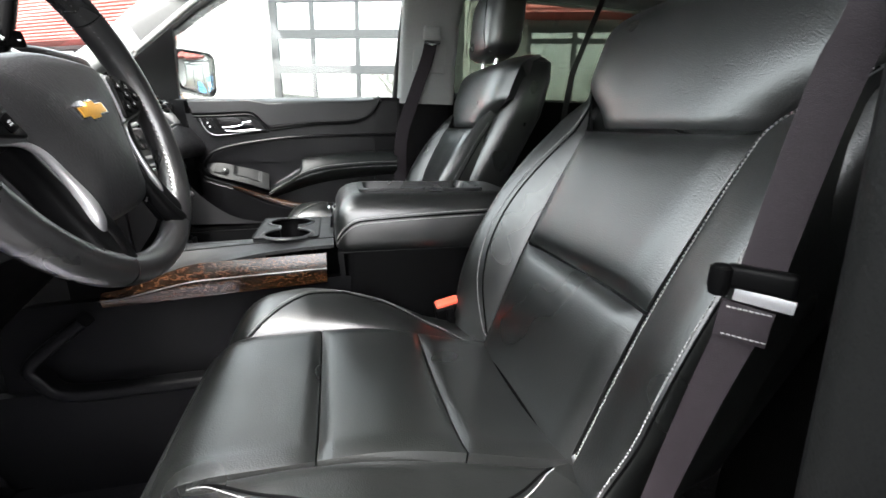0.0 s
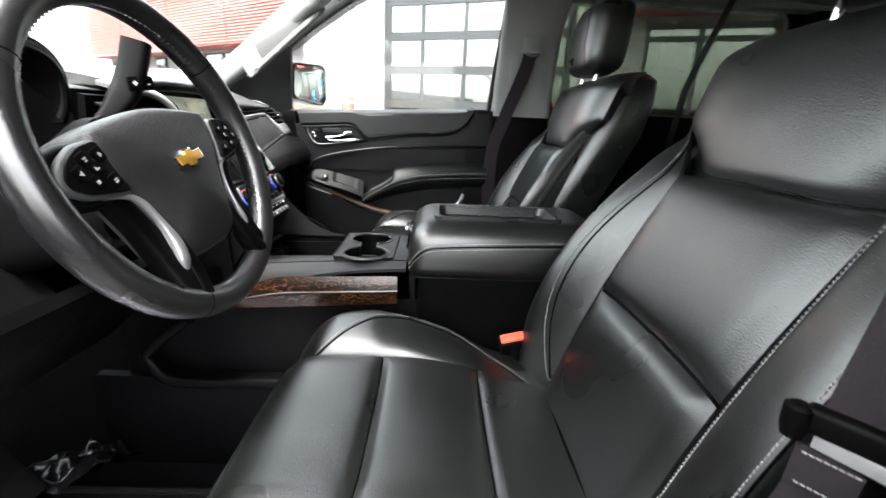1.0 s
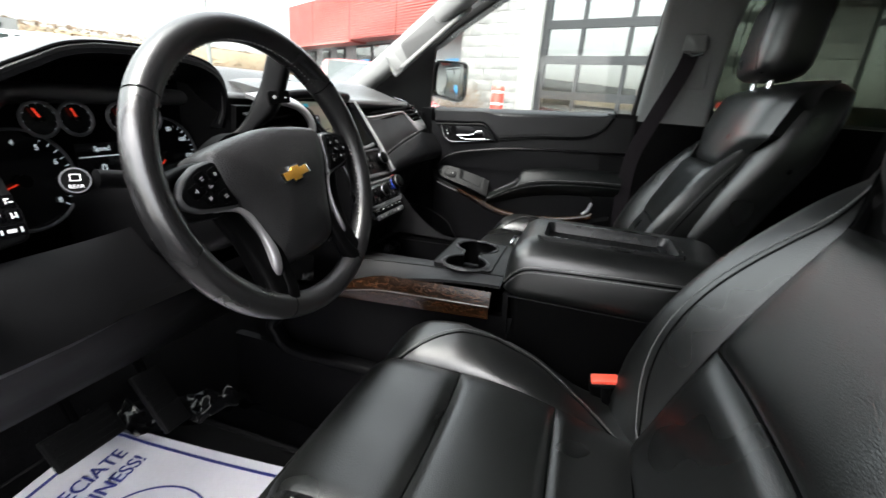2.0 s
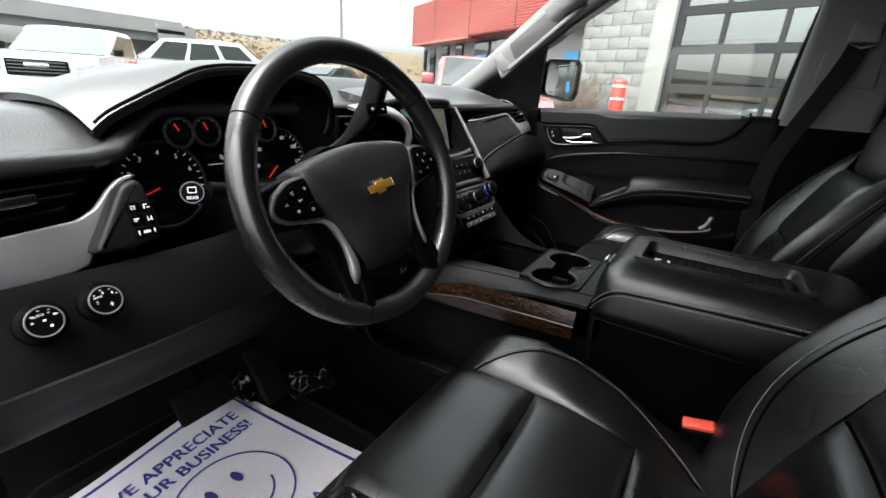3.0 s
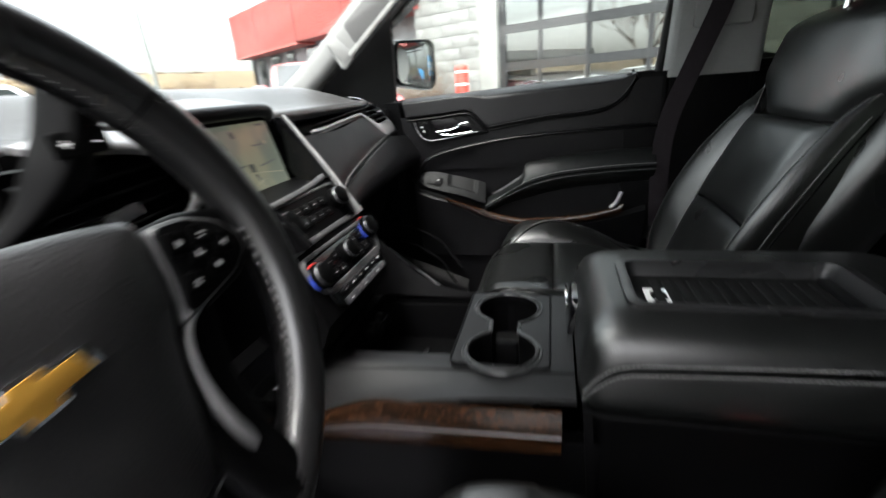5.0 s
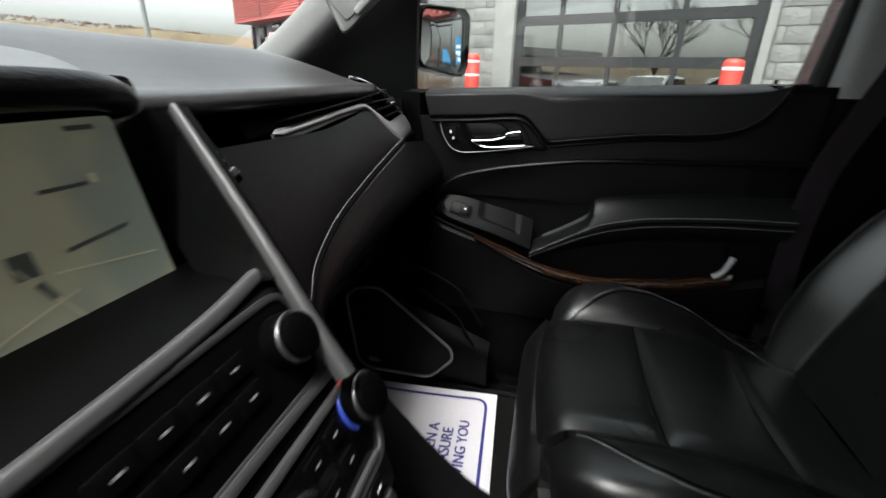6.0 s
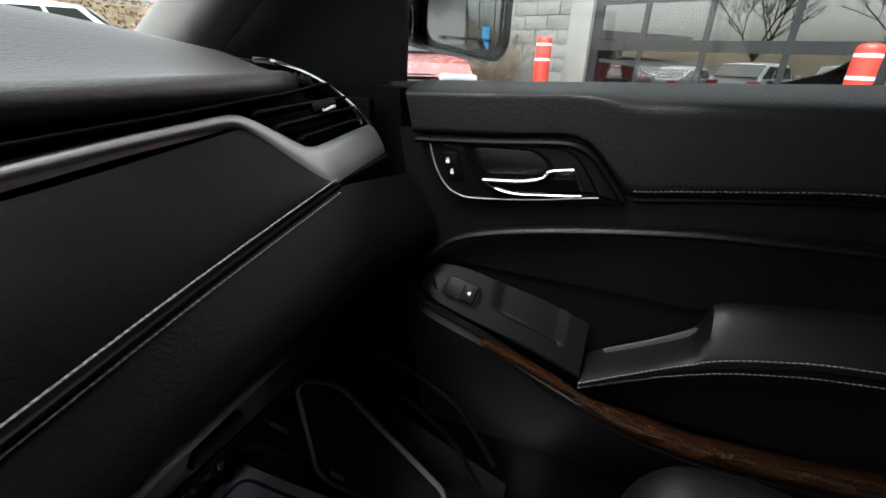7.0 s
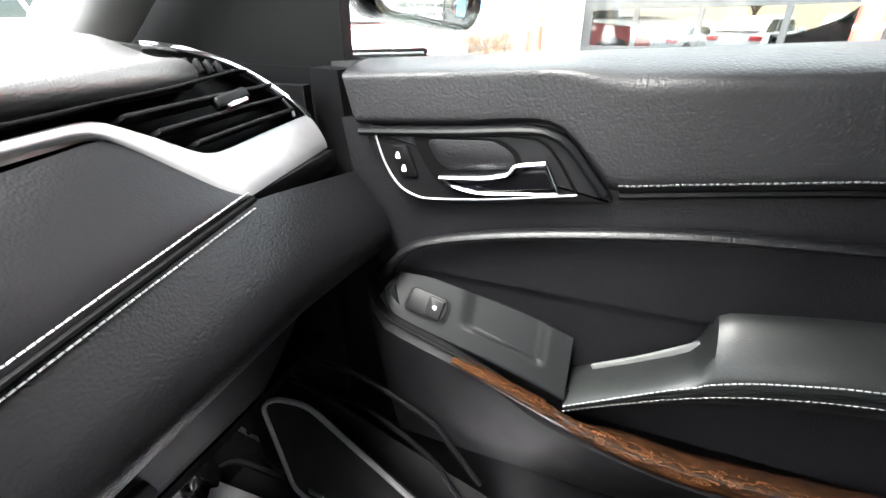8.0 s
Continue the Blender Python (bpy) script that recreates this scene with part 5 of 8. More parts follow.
for q in ((0.012, -0.008, 0.010, 0.012), (0.001, 0.041, 0.007, 0.010, 0.2), (-0.015, -0.004, 0.03, 0.0022, 0.1), (0.050, -0.006, 0.035, 0.0022, 0.1), (0.045, 0.022, 0.025, 0.0022), (0.016, -0.022, 0.004, 0.010, 0.4)):
    part("map_mark", sb(*q), DARKP, scr)
for q in ((-0.046, 0.002, 0.006, 0.006), (-0.036, -0.006, 0.006, 0.006), (0.061, 0.024, 0.004, 0.005)):
    part("map_pin", sb(*q), ROADS, scr)

PRINT_D = mk("dim_print", (0.22, 0.22, 0.22), 0.6, var=0.04)
# the sloping face of the controls, its silver bar under the screen and the cheeks down both sides
RN = V(0, -0.869, 0.495)
rm = lambda x, z, o=0.0: facing(V(x, 0.489 + 0.57 * (z - 1.32), z) + RN * o, RN, (1, 0, 0))
part("stack_body", loft([[V(x, y, z) for y, z in ((0.499, 1.348), (0.455, 1.268), (0.427, 1.206), (0.438, 1.180), (0.470, 1.135), (0.60, 1.12), (0.64, 1.36))] for x in (SX - 0.108, SX - 0.10, SX + 0.092, SX + 0.098)]), PLASTIC, stack)
part("under_screen_bar", sweep(spline([(SX - 0.112, 0.499, 1.347), (SX - 0.05, 0.501, 1.3485), (SX + 0.03, 0.505, 1.351), (SX + 0.086, 0.512, 1.355)], 6), rect(0.009, 0.010, 0.003, 3), up=RN), SILVER_M, stack, "satin silver bar under the screen")
part("shelf", sheet(lambda u, v: (SX - 0.112 + 0.202 * u, 0.510 + 0.058 * v, 1.349 - 0.020 * v), 4, 3, 0.008), GLOSS, stack)
CHK = [V(0.105, 0.580, 1.449), V(0.0985, 0.560, 1.427), V(0.090, 0.535, 1.400), V(0.077, 0.500, 1.362), V(0.068, 0.474, 1.330), V(0.064, 0.452, 1.300)]
for s in (1, -1):
    line = [q if s > 0 else V(2 * SX - q.x, q.y, q.z) for q in spline(CHK, 6)]
    part("cheek", sweep([q + V(-0.004 * s, 0, 0) for q in line], rect(0.007, 0.010, 0.003, 3), up=(0, -0.8, 0.6), scale=lambda t: 0.55 + 0.75 * t), SILVER_M if s > 0 else PLASTIC, stack, "satin silver cheek trim" if s > 0 else "black cheek trim")
    part("cheek_wall", sheet(lambda u, v, s=s, line=line: pick(line, 0.62 * u) + V(-0.004 * s - 0.004 * s * v, 0.055 * v * (1 - 0.55 * u) + 0.02 * v * u, -0.004 - 0.016 * v * u), 14, 4, 0.006, flip=s < 0), GLOSS, stack)
    part("outer_flank", sheet(lambda u, v, s=s, line=line: pick(line, u) + V(0.001 * s + 0.010 * s * v, 0.075 * v, -0.02 * v), 14, 4, 0.006, flip=s > 0), PLASTIC, stack)

# the tall vent between the cheek and the passenger's leather panel
VB = spline([(0.196, 0.6530, 1.4165), (0.2035, 0.6480, 1.4020), (0.2040, 0.6385, 1.3880), (0.1975, 0.6200, 1.3590), (0.184, 0.6030, 1.3320), (0.171, 0.5870, 1.3075), (0.156, 0.5650, 1.2720)], 6)
VA = spline([(0.116, 0.612, 1.4240), (0.110, 0.592, 1.4050), (0.102, 0.570, 1.3860), (0.092, 0.545, 1.3580), (0.088, 0.530, 1.3310), (0.086, 0.518, 1.3080), (0.088, 0.508, 1.2850)], 6)
tv = part("tall_vent", sheet(lambda u, v: pick(VA, u).lerp(pick(VB, u), v) + V(0.0, 0.032, -0.004), 20, 6, 0.01), PLASTIC_D, stack, "black slatted vent beside the screen")
for i in range(12):
    u = 0.06 + 0.078 * i
    a, b = pick(VA, u), pick(VB, min(1, u + 0.01))
    part("slat", sweep([a + V(0, 0.012, 0), a.lerp(b, 0.5) + V(0.002, 0.004, 0), b + V(-0.004, 0.006, 0)], rect(0.026, 0.0030, 0.0012), up=(0, 0.25, 1)), PLASTIC_G, tv)
part("vent_rim", sweep(VB, rect(0.010, 0.014, 0.004, 3), up=(0.3, -0.8, 0.5)), PLASTIC_G, tv)
part("vent_top", sweep([VA[0] + V(-0.01, 0, 0.004), VA[0].lerp(VB[0], 0.5) + V(0, 0, 0.006), VB[0] + V(0, 0, 0.001)], rect(0.012, 0.012, 0.004, 3), up=(0, -0.5, 0.9)), SATIN, tv)
vt = part("vent_tab", box((0, 0, 0), (0.030, 0.012, 0.007), 0.0025, 3, facing((0.1235, 0.570, 1.3935), (-0.3, -0.85, 0.35), (0.85, 0.45, 0.16))), PLASTIC_G, tv)
part("tab_edge", box((0, 0, 0), (0.028, 0.006, 0.003), 0.001, 2, facing((0.1225, 0.5665, 1.3965), (-0.3, -0.80, 0.5), (0.85, 0.45, 0.16))), CHROME, vt, "chrome tab edge")
part("silver_sill", sweep(spline([(0.157, 0.5655, 1.2715), (0.135, 0.552, 1.2690), (0.113, 0.538, 1.2680), (0.095, 0.515, 1.272), (0.080, 0.478, 1.280)], 6), rect(0.006, 0.010, 0.002, 3), up=(0, -0.7, 0.7)), SILVER, tv, "satin silver edge under the vent")
part("lower_flank", sheet(lambda u, v: spline([(0.157, 0.567, 1.266), (0.113, 0.540, 1.262), (0.083, 0.482, 1.272)], 8)[int(round(u * 16))] + V(0.012 * v, 0.03 * v, -0.14 * v), 16, 5, 0.01), PLASTIC, stack)

face_r = part("radio_face", prism(rounded([(-0.090, -0.027), (0.086, -0.027), (0.088, 0.026), (-0.092, 0.026)], 0.012), 0.008, rm(SX, 1.3195, -0.004), 0.003), GLOSS, stack, "gloss black radio face with two knobs")
face_c = part("climate_face", prism(rounded([(-0.080, -0.044), (0.080, -0.044), (0.096, 0.030), (-0.096, 0.030)], 0.014), 0.010, rm(-0.010, 1.250, -0.004), 0.003), GLOSS, stack, "gloss black climate panel with two knobs")
part("divider_bar", sweep([rm(SX - 0.088 + 0.176 * i / 14, 1.2905 + 0.002 * math.sin(i / 14 * math.pi), 0.004).translation for i in range(15)], rect(0.007, 0.007, 0.002, 2), up=RN), SILVER_M, stack)


def knob(parent, x, z, r, ring=None):
    m = rm(x, z, 0.004)
    kb = part("knob", loft([[m @ V(q * math.cos(2 * math.pi * i / 28), q * math.sin(2 * math.pi * i / 28), h) for i in range(28)] for q, h in ((r, 0), (r * 0.98, 0.010), (r * 0.82, 0.012), (r * 0.80, 0.018), (r * 0.66, 0.0195))]), PLASTIC_D, parent)
    part("knob_ring", sweep([m @ V(r * 0.86 * math.cos(2 * math.pi * i / 28), r * 0.86 * math.sin(2 * math.pi * i / 28), 0.0125) for i in range(28)], disc(0.0012, 6), up=RN, closed=True), SILVER_D, kb)
    if ring:
        arc = lambda a, b: [m @ V(r * 1.08 * math.cos(a + (b - a) * i / 12), r * 1.08 * math.sin(a + (b - a) * i / 12), 0.003) for i in range(13)]
        part("cool_arc", sweep(arc(2.3, 3.9), disc(0.0010, 6), up=RN), BLUE_LIT, kb)
        part("warm_arc", sweep(arc(0.9, 2.0), disc(0.0010, 6), up=RN), RED_RING, kb)


# silver frames: round the radio, and broad over the climate panel with a lug at each knob
m = rm(SX, 1.3195, 0.003)
part("silver_surround", sweep([m @ V(a, b, 0) for a, b in rounded([(-0.092, -0.029), (0.088, -0.029), (0.090, 0.028), (-0.094, 0.028)], 0.016, 5)], rect(0.005, 0.007, 0.002), up=RN, closed=True), SILVER_D, face_r, "satin silver surround")
m = rm(-0.010, 1.250, 0.004)
part("silver_surround", sweep([m @ V(a, b, 0) for a, b in rounded([(-0.082, -0.020), (-0.100, 0.012), (-0.096, 0.034), (0.096, 0.034), (0.100, 0.012), (0.082, -0.020)], 0.012, 5)][::1], rect(0.006, 0.008, 0.002), up=RN, closed=True), SILVER_M, face_c, "satin silver climate frame")
knob(face_r, SX - 0.070, 1.317, 0.0215)
knob(face_r, SX + 0.068, 1.322, 0.0165)
knob(face_c, -0.094, 1.256, 0.0175, True)
knob(face_c, 0.075, 1.267, 0.0175, True)
knob(face_c, -0.010, 1.259, 0.0150)
for j, z in enumerate((1.328, 1.313)):
    for i in range(4):
        m = rm(SX - 0.034 + 0.0215 * i, z, 0.004)
        b = part("radio_button", prism(rounded([(-0.0095, -0.006), (0.0095, -0.006), (0.0095, 0.006), (-0.0095, 0.006)], 0.002), 0.003, m, 0.001), PLASTIC, face_r)
        part("button_mark", box((0, 0, 0), (0.0045, 0.0012, 0.0004), m=m @ Matrix.Translation((0, 0, 0.0032))), PRINT_D, b)
for x, z in ((-0.060, 1.262), (-0.040, 1.264), (0.020, 1.266), (0.042, 1.267), (-0.060, 1.248), (-0.040, 1.246), (0.020, 1.248), (0.042, 1.250)):
    m = rm(x, z, 0.005)
    b = part("climate_button", prism(rounded([(-0.008, -0.006), (0.008, -0.006), (0.008, 0.006), (-0.008, 0.006)], 0.002), 0.003, m, 0.001), PLASTIC, face_c)
    part("button_mark", box((0, 0, 0), (0.004, 0.0012, 0.0004), m=m @ Matrix.Translation((0, 0, 0.0032))), PRINT_D, b)
part("key_bar", sweep([rm(-0.086 + 0.150 * i / 10, 1.2365, 0.006).translation for i in range(11)], rect(0.004, 0.006, 0.001), up=RN), SILVER_M, face_c)
for i in range(6):
    for j in range(2):
        m = rm(-0.068 + 0.0225 * i, 1.2265 - 0.0125 * j, 0.005)
        b = part("chrome_key", prism(rounded([(-0.0095, -0.005), (0.0095, -0.005), (0.0095, 0.005), (-0.0095, 0.005)], 0.002), 0.006, m, 0.0020), GLOSS if j == 0 else SILVER_D, face_c)
        part("button_mark", box((0, 0, 0), (0.005, 0.0016, 0.0004), m=m @ Matrix.Translation((0, 0, 0.0062))), WHITE_INK if (i + j) % 2 else PRINT_D, b)

# the inner driver's vent with its silver arch
cv = part("inner_vent", sheet(lambda u, v: (-0.315 + 0.17 * u, 0.572 - 0.01 * v, 1.352 + 0.084 * v), 4, 3, 0.01, flip=False), PLASTIC_D, dash, "black slatted inner vent with silver arch")
for i in range(5):
    part("slat", box((0, 0, 0), (0.150 - 0.012 * abs(i - 2), 0.020, 0.003), m=facing((-0.250, 0.545 + 0.001 * i, 1.364 + 0.0150 * i), (0, -0.4, 1), (1, 0.05, 0.16))), PLASTIC_G, cv)
part("vent_tab", box((0, 0, 0), (0.032, 0.012, 0.008), 0.002, 2, facing((-0.252, 0.527, 1.388), (0, -1, 0.3), (1, 0.05, 0.16))), SILVER_M, cv)
ACH = spline([(-0.320, 0.532, 1.342), (-0.270, 0.521, 1.345), (-0.228, 0.515, 1.358), (-0.195, 0.513, 1.378), (-0.180, 0.517, 1.402), (-0.195, 0.523, 1.426), (-0.235, 0.528, 1.4385), (-0.295, 0.533, 1.4435)], 7)


def arch(u, v):
    """From the vent's edge outwards, broadest at the stack, rolling back."""
    p = pick(ACH, u)
    d = Vector((p.x + 0.268, 0, p.z - 1.394)).normalized()
    w = 0.012 + 0.026 * sm(1 - abs(u - 0.62) / 0.45)
    return p + d * w * v + V(0, 0.022 * v * v - 0.004 * math.sin(v * math.pi), 0)


part("silver_arch", sheet(arch, 60, 8, 0.006, flip=True), SILVER, cv, "broad satin silver arch")
part("arch_flank", sheet(lambda u, v: spline([(-0.305, 0.545, 1.335), (-0.25, 0.533, 1.336), (-0.205, 0.527, 1.349), (-0.160, 0.525, 1.371), (-0.136, 0.530, 1.400), (-0.150, 0.536, 1.432), (-0.20, 0.541, 1.4455), (-0.265, 0.546, 1.4505)], 6)[int(round(u * 42))] + V(0.006 * v, 0.08 * v, 0), 42, 4, 0.006), PLASTIC, cv)
part("centre_filler", sheet(lambda u, v: (-0.285 + 0.18 * u, 0.560 + 0.05 * v + 0.02 * (1 - u), 1.20 + 0.245 * v), 6, 6, 0.02), PLASTIC, dash)

# ---- steering wheel ----
WC = V(-0.4562, 0.3756, 1.3732)
WM = Matrix.Translation(WC) @ Matrix.Rotation(radians(-4.5), 4, "Z") @ Matrix.Rotation(radians(-19.2), 4, "X") @ Matrix.Rotation(radians(90), 4, "X") @ Matrix.Rotation(radians(6.0), 4, "Z")
# local x: to the right, y: up the wheel, z: towards the driver
wheel = thing("steering_wheel", "black leather steering wheel with satin silver spokes and gold emblem", "steering wheel", tuple(WC))
RW, RT = 0.1654, 0.0165


def rim_bm(a0, a1, n, k=1.0):
    rings = []
    for i in range(n + 1):
        a = a0 + (a1 - a0) * i / n
        fat = 1 + 0.10 * max(0, math.cos((a - radians(35)) * 2)) * (a > -0.2)
        rings.append([WM @ V((RW + RT * fat * k * 0.92 * math.cos(b)) * math.cos(a), (RW + RT * fat * k * 0.92 * math.cos(b)) * math.sin(a), RT * fat * k * math.sin(b)) for b in [2 * math.pi * j / 16 for j in range(16)]])
    return loft(rings)


cut = [radians(v) for v in (34.5, 143.5, 244.5, 295.5, 394.5)]
for nm, a0, a1, n in (("rim_top", cut[0], cut[1], 46), ("rim_left", cut[1], cut[2], 36), ("rim_bottom", cut[2], cut[3], 18), ("rim_right", cut[3], cut[4], 36)):
    g = radians(0.35)
    part(nm, rim_bm(a0 + g, a1 - g, n), RIMLEATHER, wheel)
part("rim_core", rim_bm(0, 2 * math.pi, 72, 0.93), PLASTIC_D, wheel)
inner = lambda a0, a1: [WM @ V((RW - RT * 0.90) * math.cos(a), (RW - RT * 0.90) * math.sin(a), 0.005) for a in [radians(a0 + (a1 - a0) * i / 60) for i in range(61)]]
for a0, a1 in ((26, 150), (-58, 2), (226, 250), (292, 300)):
    line = inner(a0, a1)
    lace = []
    for i, (p, d) in enumerate(along(line, 0.0065)):
        c = (p - WC).normalized()
        lace.append(sweep([p + c * 0.002 - d * 0.003, p - c * 0.0005, p + c * 0.002 + d * 0.003 + WM.to_3x3() @ V(0, 0, -0.004)], disc(0.0011, 4), up=d))
    part("rim_stitching", join(*lace), THREAD, wheel)

half_hub = [(0.0, 0.053), (0.034, 0.0505), (0.078, 0.0435), (0.096, 0.034), (0.092, 0.0), (0.079, -0.026), (0.069, -0.052), (0.061, -0.078), (0.053, -0.100), (0.035, -0.109), (0.0, -0.111)]
hub = half_hub + [(-x, y) for x, y in half_hub[-2:0:-1]]
hb = [tuple(q)[:2] for q in spline([(a, b, 0) for a, b in hub], 4, True)]
hubp = part("airbag_cover", loft([[WM @ V(x * k, -0.012 + (y + 0.012) * k, z) for x, y in hb] for k, z in ((0.96, -0.050), (1.0, -0.030), (1.0, -0.012), (0.985, -0.004), (0.95, 0.001), (0.90, 0.0045), (0.72, 0.0105), (0.4, 0.0145), (0.05, 0.0155))]), AIRBAG, wheel, "grained black airbag cover")
em = WM @ Matrix.Translation((0.0045, -0.0080, 0.0138))
bow = [(-0.026, -0.0095), (-0.0095, -0.0095), (-0.0075, -0.0165), (0.0095, -0.0165), (0.0105, -0.0095), (0.030, -0.0095), (0.026, 0.0095), (0.0095, 0.0095), (0.0075, 0.0165), (-0.0095, 0.0165), (-0.0105, 0.0095), (-0.030, 0.0095)]
bow = [(x * 0.9, y * 0.62 + x * 0.06) for x, y in bow]
emb = part("emblem_rim", prism(bow, 0.004, em, 0.0008), CHROME, hubp, "chrome-edged emblem plate")
part("emblem_face", prism([(x * 0.84, y * 0.80) for x, y in bow], 0.0015, em @ Matrix.Translation((0, 0, 0.0038)), 0.0004), GOLD, emb, "gold emblem face")
part("airbag_word", join(*[box((0, 0, 0), (0.006, 0.0016, 0.0003), m=WM @ Matrix.Translation((0.008, -0.050 - 0.007 * i, 0.0115 - 0.001 * i))) for i in range(2)]), PLASTIC_G, hubp)
part("column_cup", loft([[WM @ V(r * math.cos(2 * math.pi * i / 28), r * math.sin(2 * math.pi * i / 28), z) for i in range(28)] for r, z in ((0.058, -0.05), (0.062, -0.07), (0.055, -0.095))]), PLASTIC_D, wheel)

for s in (-1, 1):
    turn = lambda q: q if s > 0 else q[::-1]
    sp = [(s * 0.086, 0.030), (s * 0.118, 0.033), (s * 0.154, 0.024), (s * 0.158, -0.008), (s * 0.142, -0.022), (s * 0.10, -0.028), (s * 0.076, -0.028)]
    spoke = part("spoke", prism(rounded(turn(sp), 0.010, 4), 0.022, WM @ Matrix.Translation((0, 0, -0.022)), 0.008, 3), PLASTIC, wheel)
    out = [(s * x, y) for x, y in ((0.0945, 0.031), (0.117, 0.029), (0.138, 0.0185), (0.149, 0.0035), (0.147, -0.007), (0.130, -0.017), (0.104, -0.0215), (0.081, -0.025), (0.089, -0.004))]
    part("silver_frame", prism(rounded(turn(out), 0.006, 3), 0.010, WM @ Matrix.Translation((0, 0, -0.004)), 0.005, 4), SILVER_M, spoke, "satin silver button surround")
    pad = part("button_pad", prism(rounded(turn([(s * x, y) for x, y in ((0.0945, 0.0288), (0.1165, 0.0262), (0.1340, 0.0168), (0.1432, 0.0033), (0.1415, -0.0055), (0.1285, -0.0140), (0.104, -0.0183), (0.0835, -0.0212), (0.0905, 0.0))]), 0.006, 4), 0.004, WM @ Matrix.Translation((0, 0, 0.0043)), 0.0015), PLASTIC, spoke)
    for q, (x, y) in enumerate(((0.1175, 0.0145), (0.1285, 0.0042), (0.1100, 0.0050), (0.1165, -0.0055), (0.0980, -0.0080), (0.1010, 0.0160))):
        r = 0.0066
        bm0 = WM @ Matrix.Translation((s * x, y, 0.0078)) @ Matrix.Rotation(-0.35 * s, 4, "Z")
        b = part("wheel_button", prism(rounded([(-r, -r), (r, -r), (r, r), (-r, r)], 0.003), 0.0018, bm0, 0.0008), PLASTIC_D, pad)
        marks = [((0, 0.0012, 0.0042, 0.0011), (0, -0.0012, 0.0030, 0.0011)), ((0, 0, 0.0042, 0.0012), (0.0012, 0, 0.0012, 0.0042)), ((0, 0, 0.0046, 0.0012), (-0.0016, 0.0012, 0.0012, 0.0028)), ((0, 0, 0.0034, 0.0030),), ((0, 0.001, 0.0040, 0.0011), (0, -0.0012, 0.0040, 0.0011)), ((0, 0, 0.0012, 0.0040), (0.0016, 0, 0.0012, 0.0026))][q]
        part("button_mark", join(*[box((0, 0, 0), (w, h, 0.0003), m=bm0 @ Matrix.Translation((a, c, 0.0020))) for a, c, w, h in marks]), MARK, b)
    leg = [(s * 0.096, -0.022, -0.010), (s * 0.083, -0.055, -0.010), (s * 0.077, -0.090, -0.008), (s * 0.076, -0.120, -0.004), (s * 0.080, -0.145, 0.0)]
    lg = part("lower_spoke", sweep([WM @ V(*q) for q in spline(leg, 6)], rect(0.022, 0.020, 0.007, 3), up=WM.to_3x3() @ V(0, 0, 1), scale=lambda t: 1.0 + 0.45 * t), PLASTIC_D, wheel)
    wz = WM.to_3x3() @ V(0, 0, 1)
    part("silver_leg", sweep([WM @ V(s * x, y, z) for x, y, z in spline([(0.112, -0.0195, -0.001), (0.097, -0.0220, 0.001), (0.084, -0.0265, 0.002), (0.0755, -0.036, 0.003), (0.0705, -0.050, 0.004), (0.0675, -0.067, 0.005), (0.0670, -0.084, 0.006), (0.0695, -0.100, 0.006), (0.0710, -0.110, 0.004)], 5)], rect(0.0085 if s < 0 else 0.004, 0.008 if s < 0 else 0.004, 0.003 if s < 0 else 0.0018, 3), up=wz, scale=lambda t: 0.35 + 0.45 * sm(t / 0.4) + 0.75 * sm((t - 0.5) / 0.3) - 0.6 * sm((t - 0.85) / 0.15)), SILVER, lg, "satin silver lower spoke trim")
    part("lower_cover", sweep([WM @ V(s * x, y, z) for x, y, z in spline([(0.0600, -0.050, -0.004), (0.0565, -0.078, -0.002), (0.0570, -0.104, 0.001), (0.0620, -0.130, 0.004), (0.0700, -0.147, 0.006)], 5)], rect(0.016, 0.014, 0.005, 3), up=wz, scale=lambda t: 0.7 + 0.7 * t), PLASTIC_D, lg)
    part("bright_edge", sweep([WM @ V(s * x, y, z) for x, y, z in spline([(0.0935, -0.006, 0.002), (0.0820, -0.028, 0.0), (0.0725, -0.052, 0.0), (0.0645, -0.080, -0.001), (0.056, -0.1015, -0.002), (0.042, -0.1095, -0.003)], 5)], disc(0.0010, 6), up=wz), SILVER_M, lg, "thin silver edge along the airbag cover")

# ---- centre console ----
con = thing("centre_console", "black centre console with wood side panel, bin and cup holders", "console", (-0.02, 0.2, 0.7))
CX0, CX1 = -0.145, 0.115


def deck(u, v):
    """From the armrest forward; the left edge falls away towards the front."""
    y = 0.135 + 0.33 * v
    x = CX0 + (CX1 - CX0) * u
    e = sm((0.22 - u) / 0.22)
    return (x, y, 1.150 - 0.012 * v - e * (0.005 + 0.050 * v ** 2.2) - 0.012 * sm((u - 0.92) / 0.08))


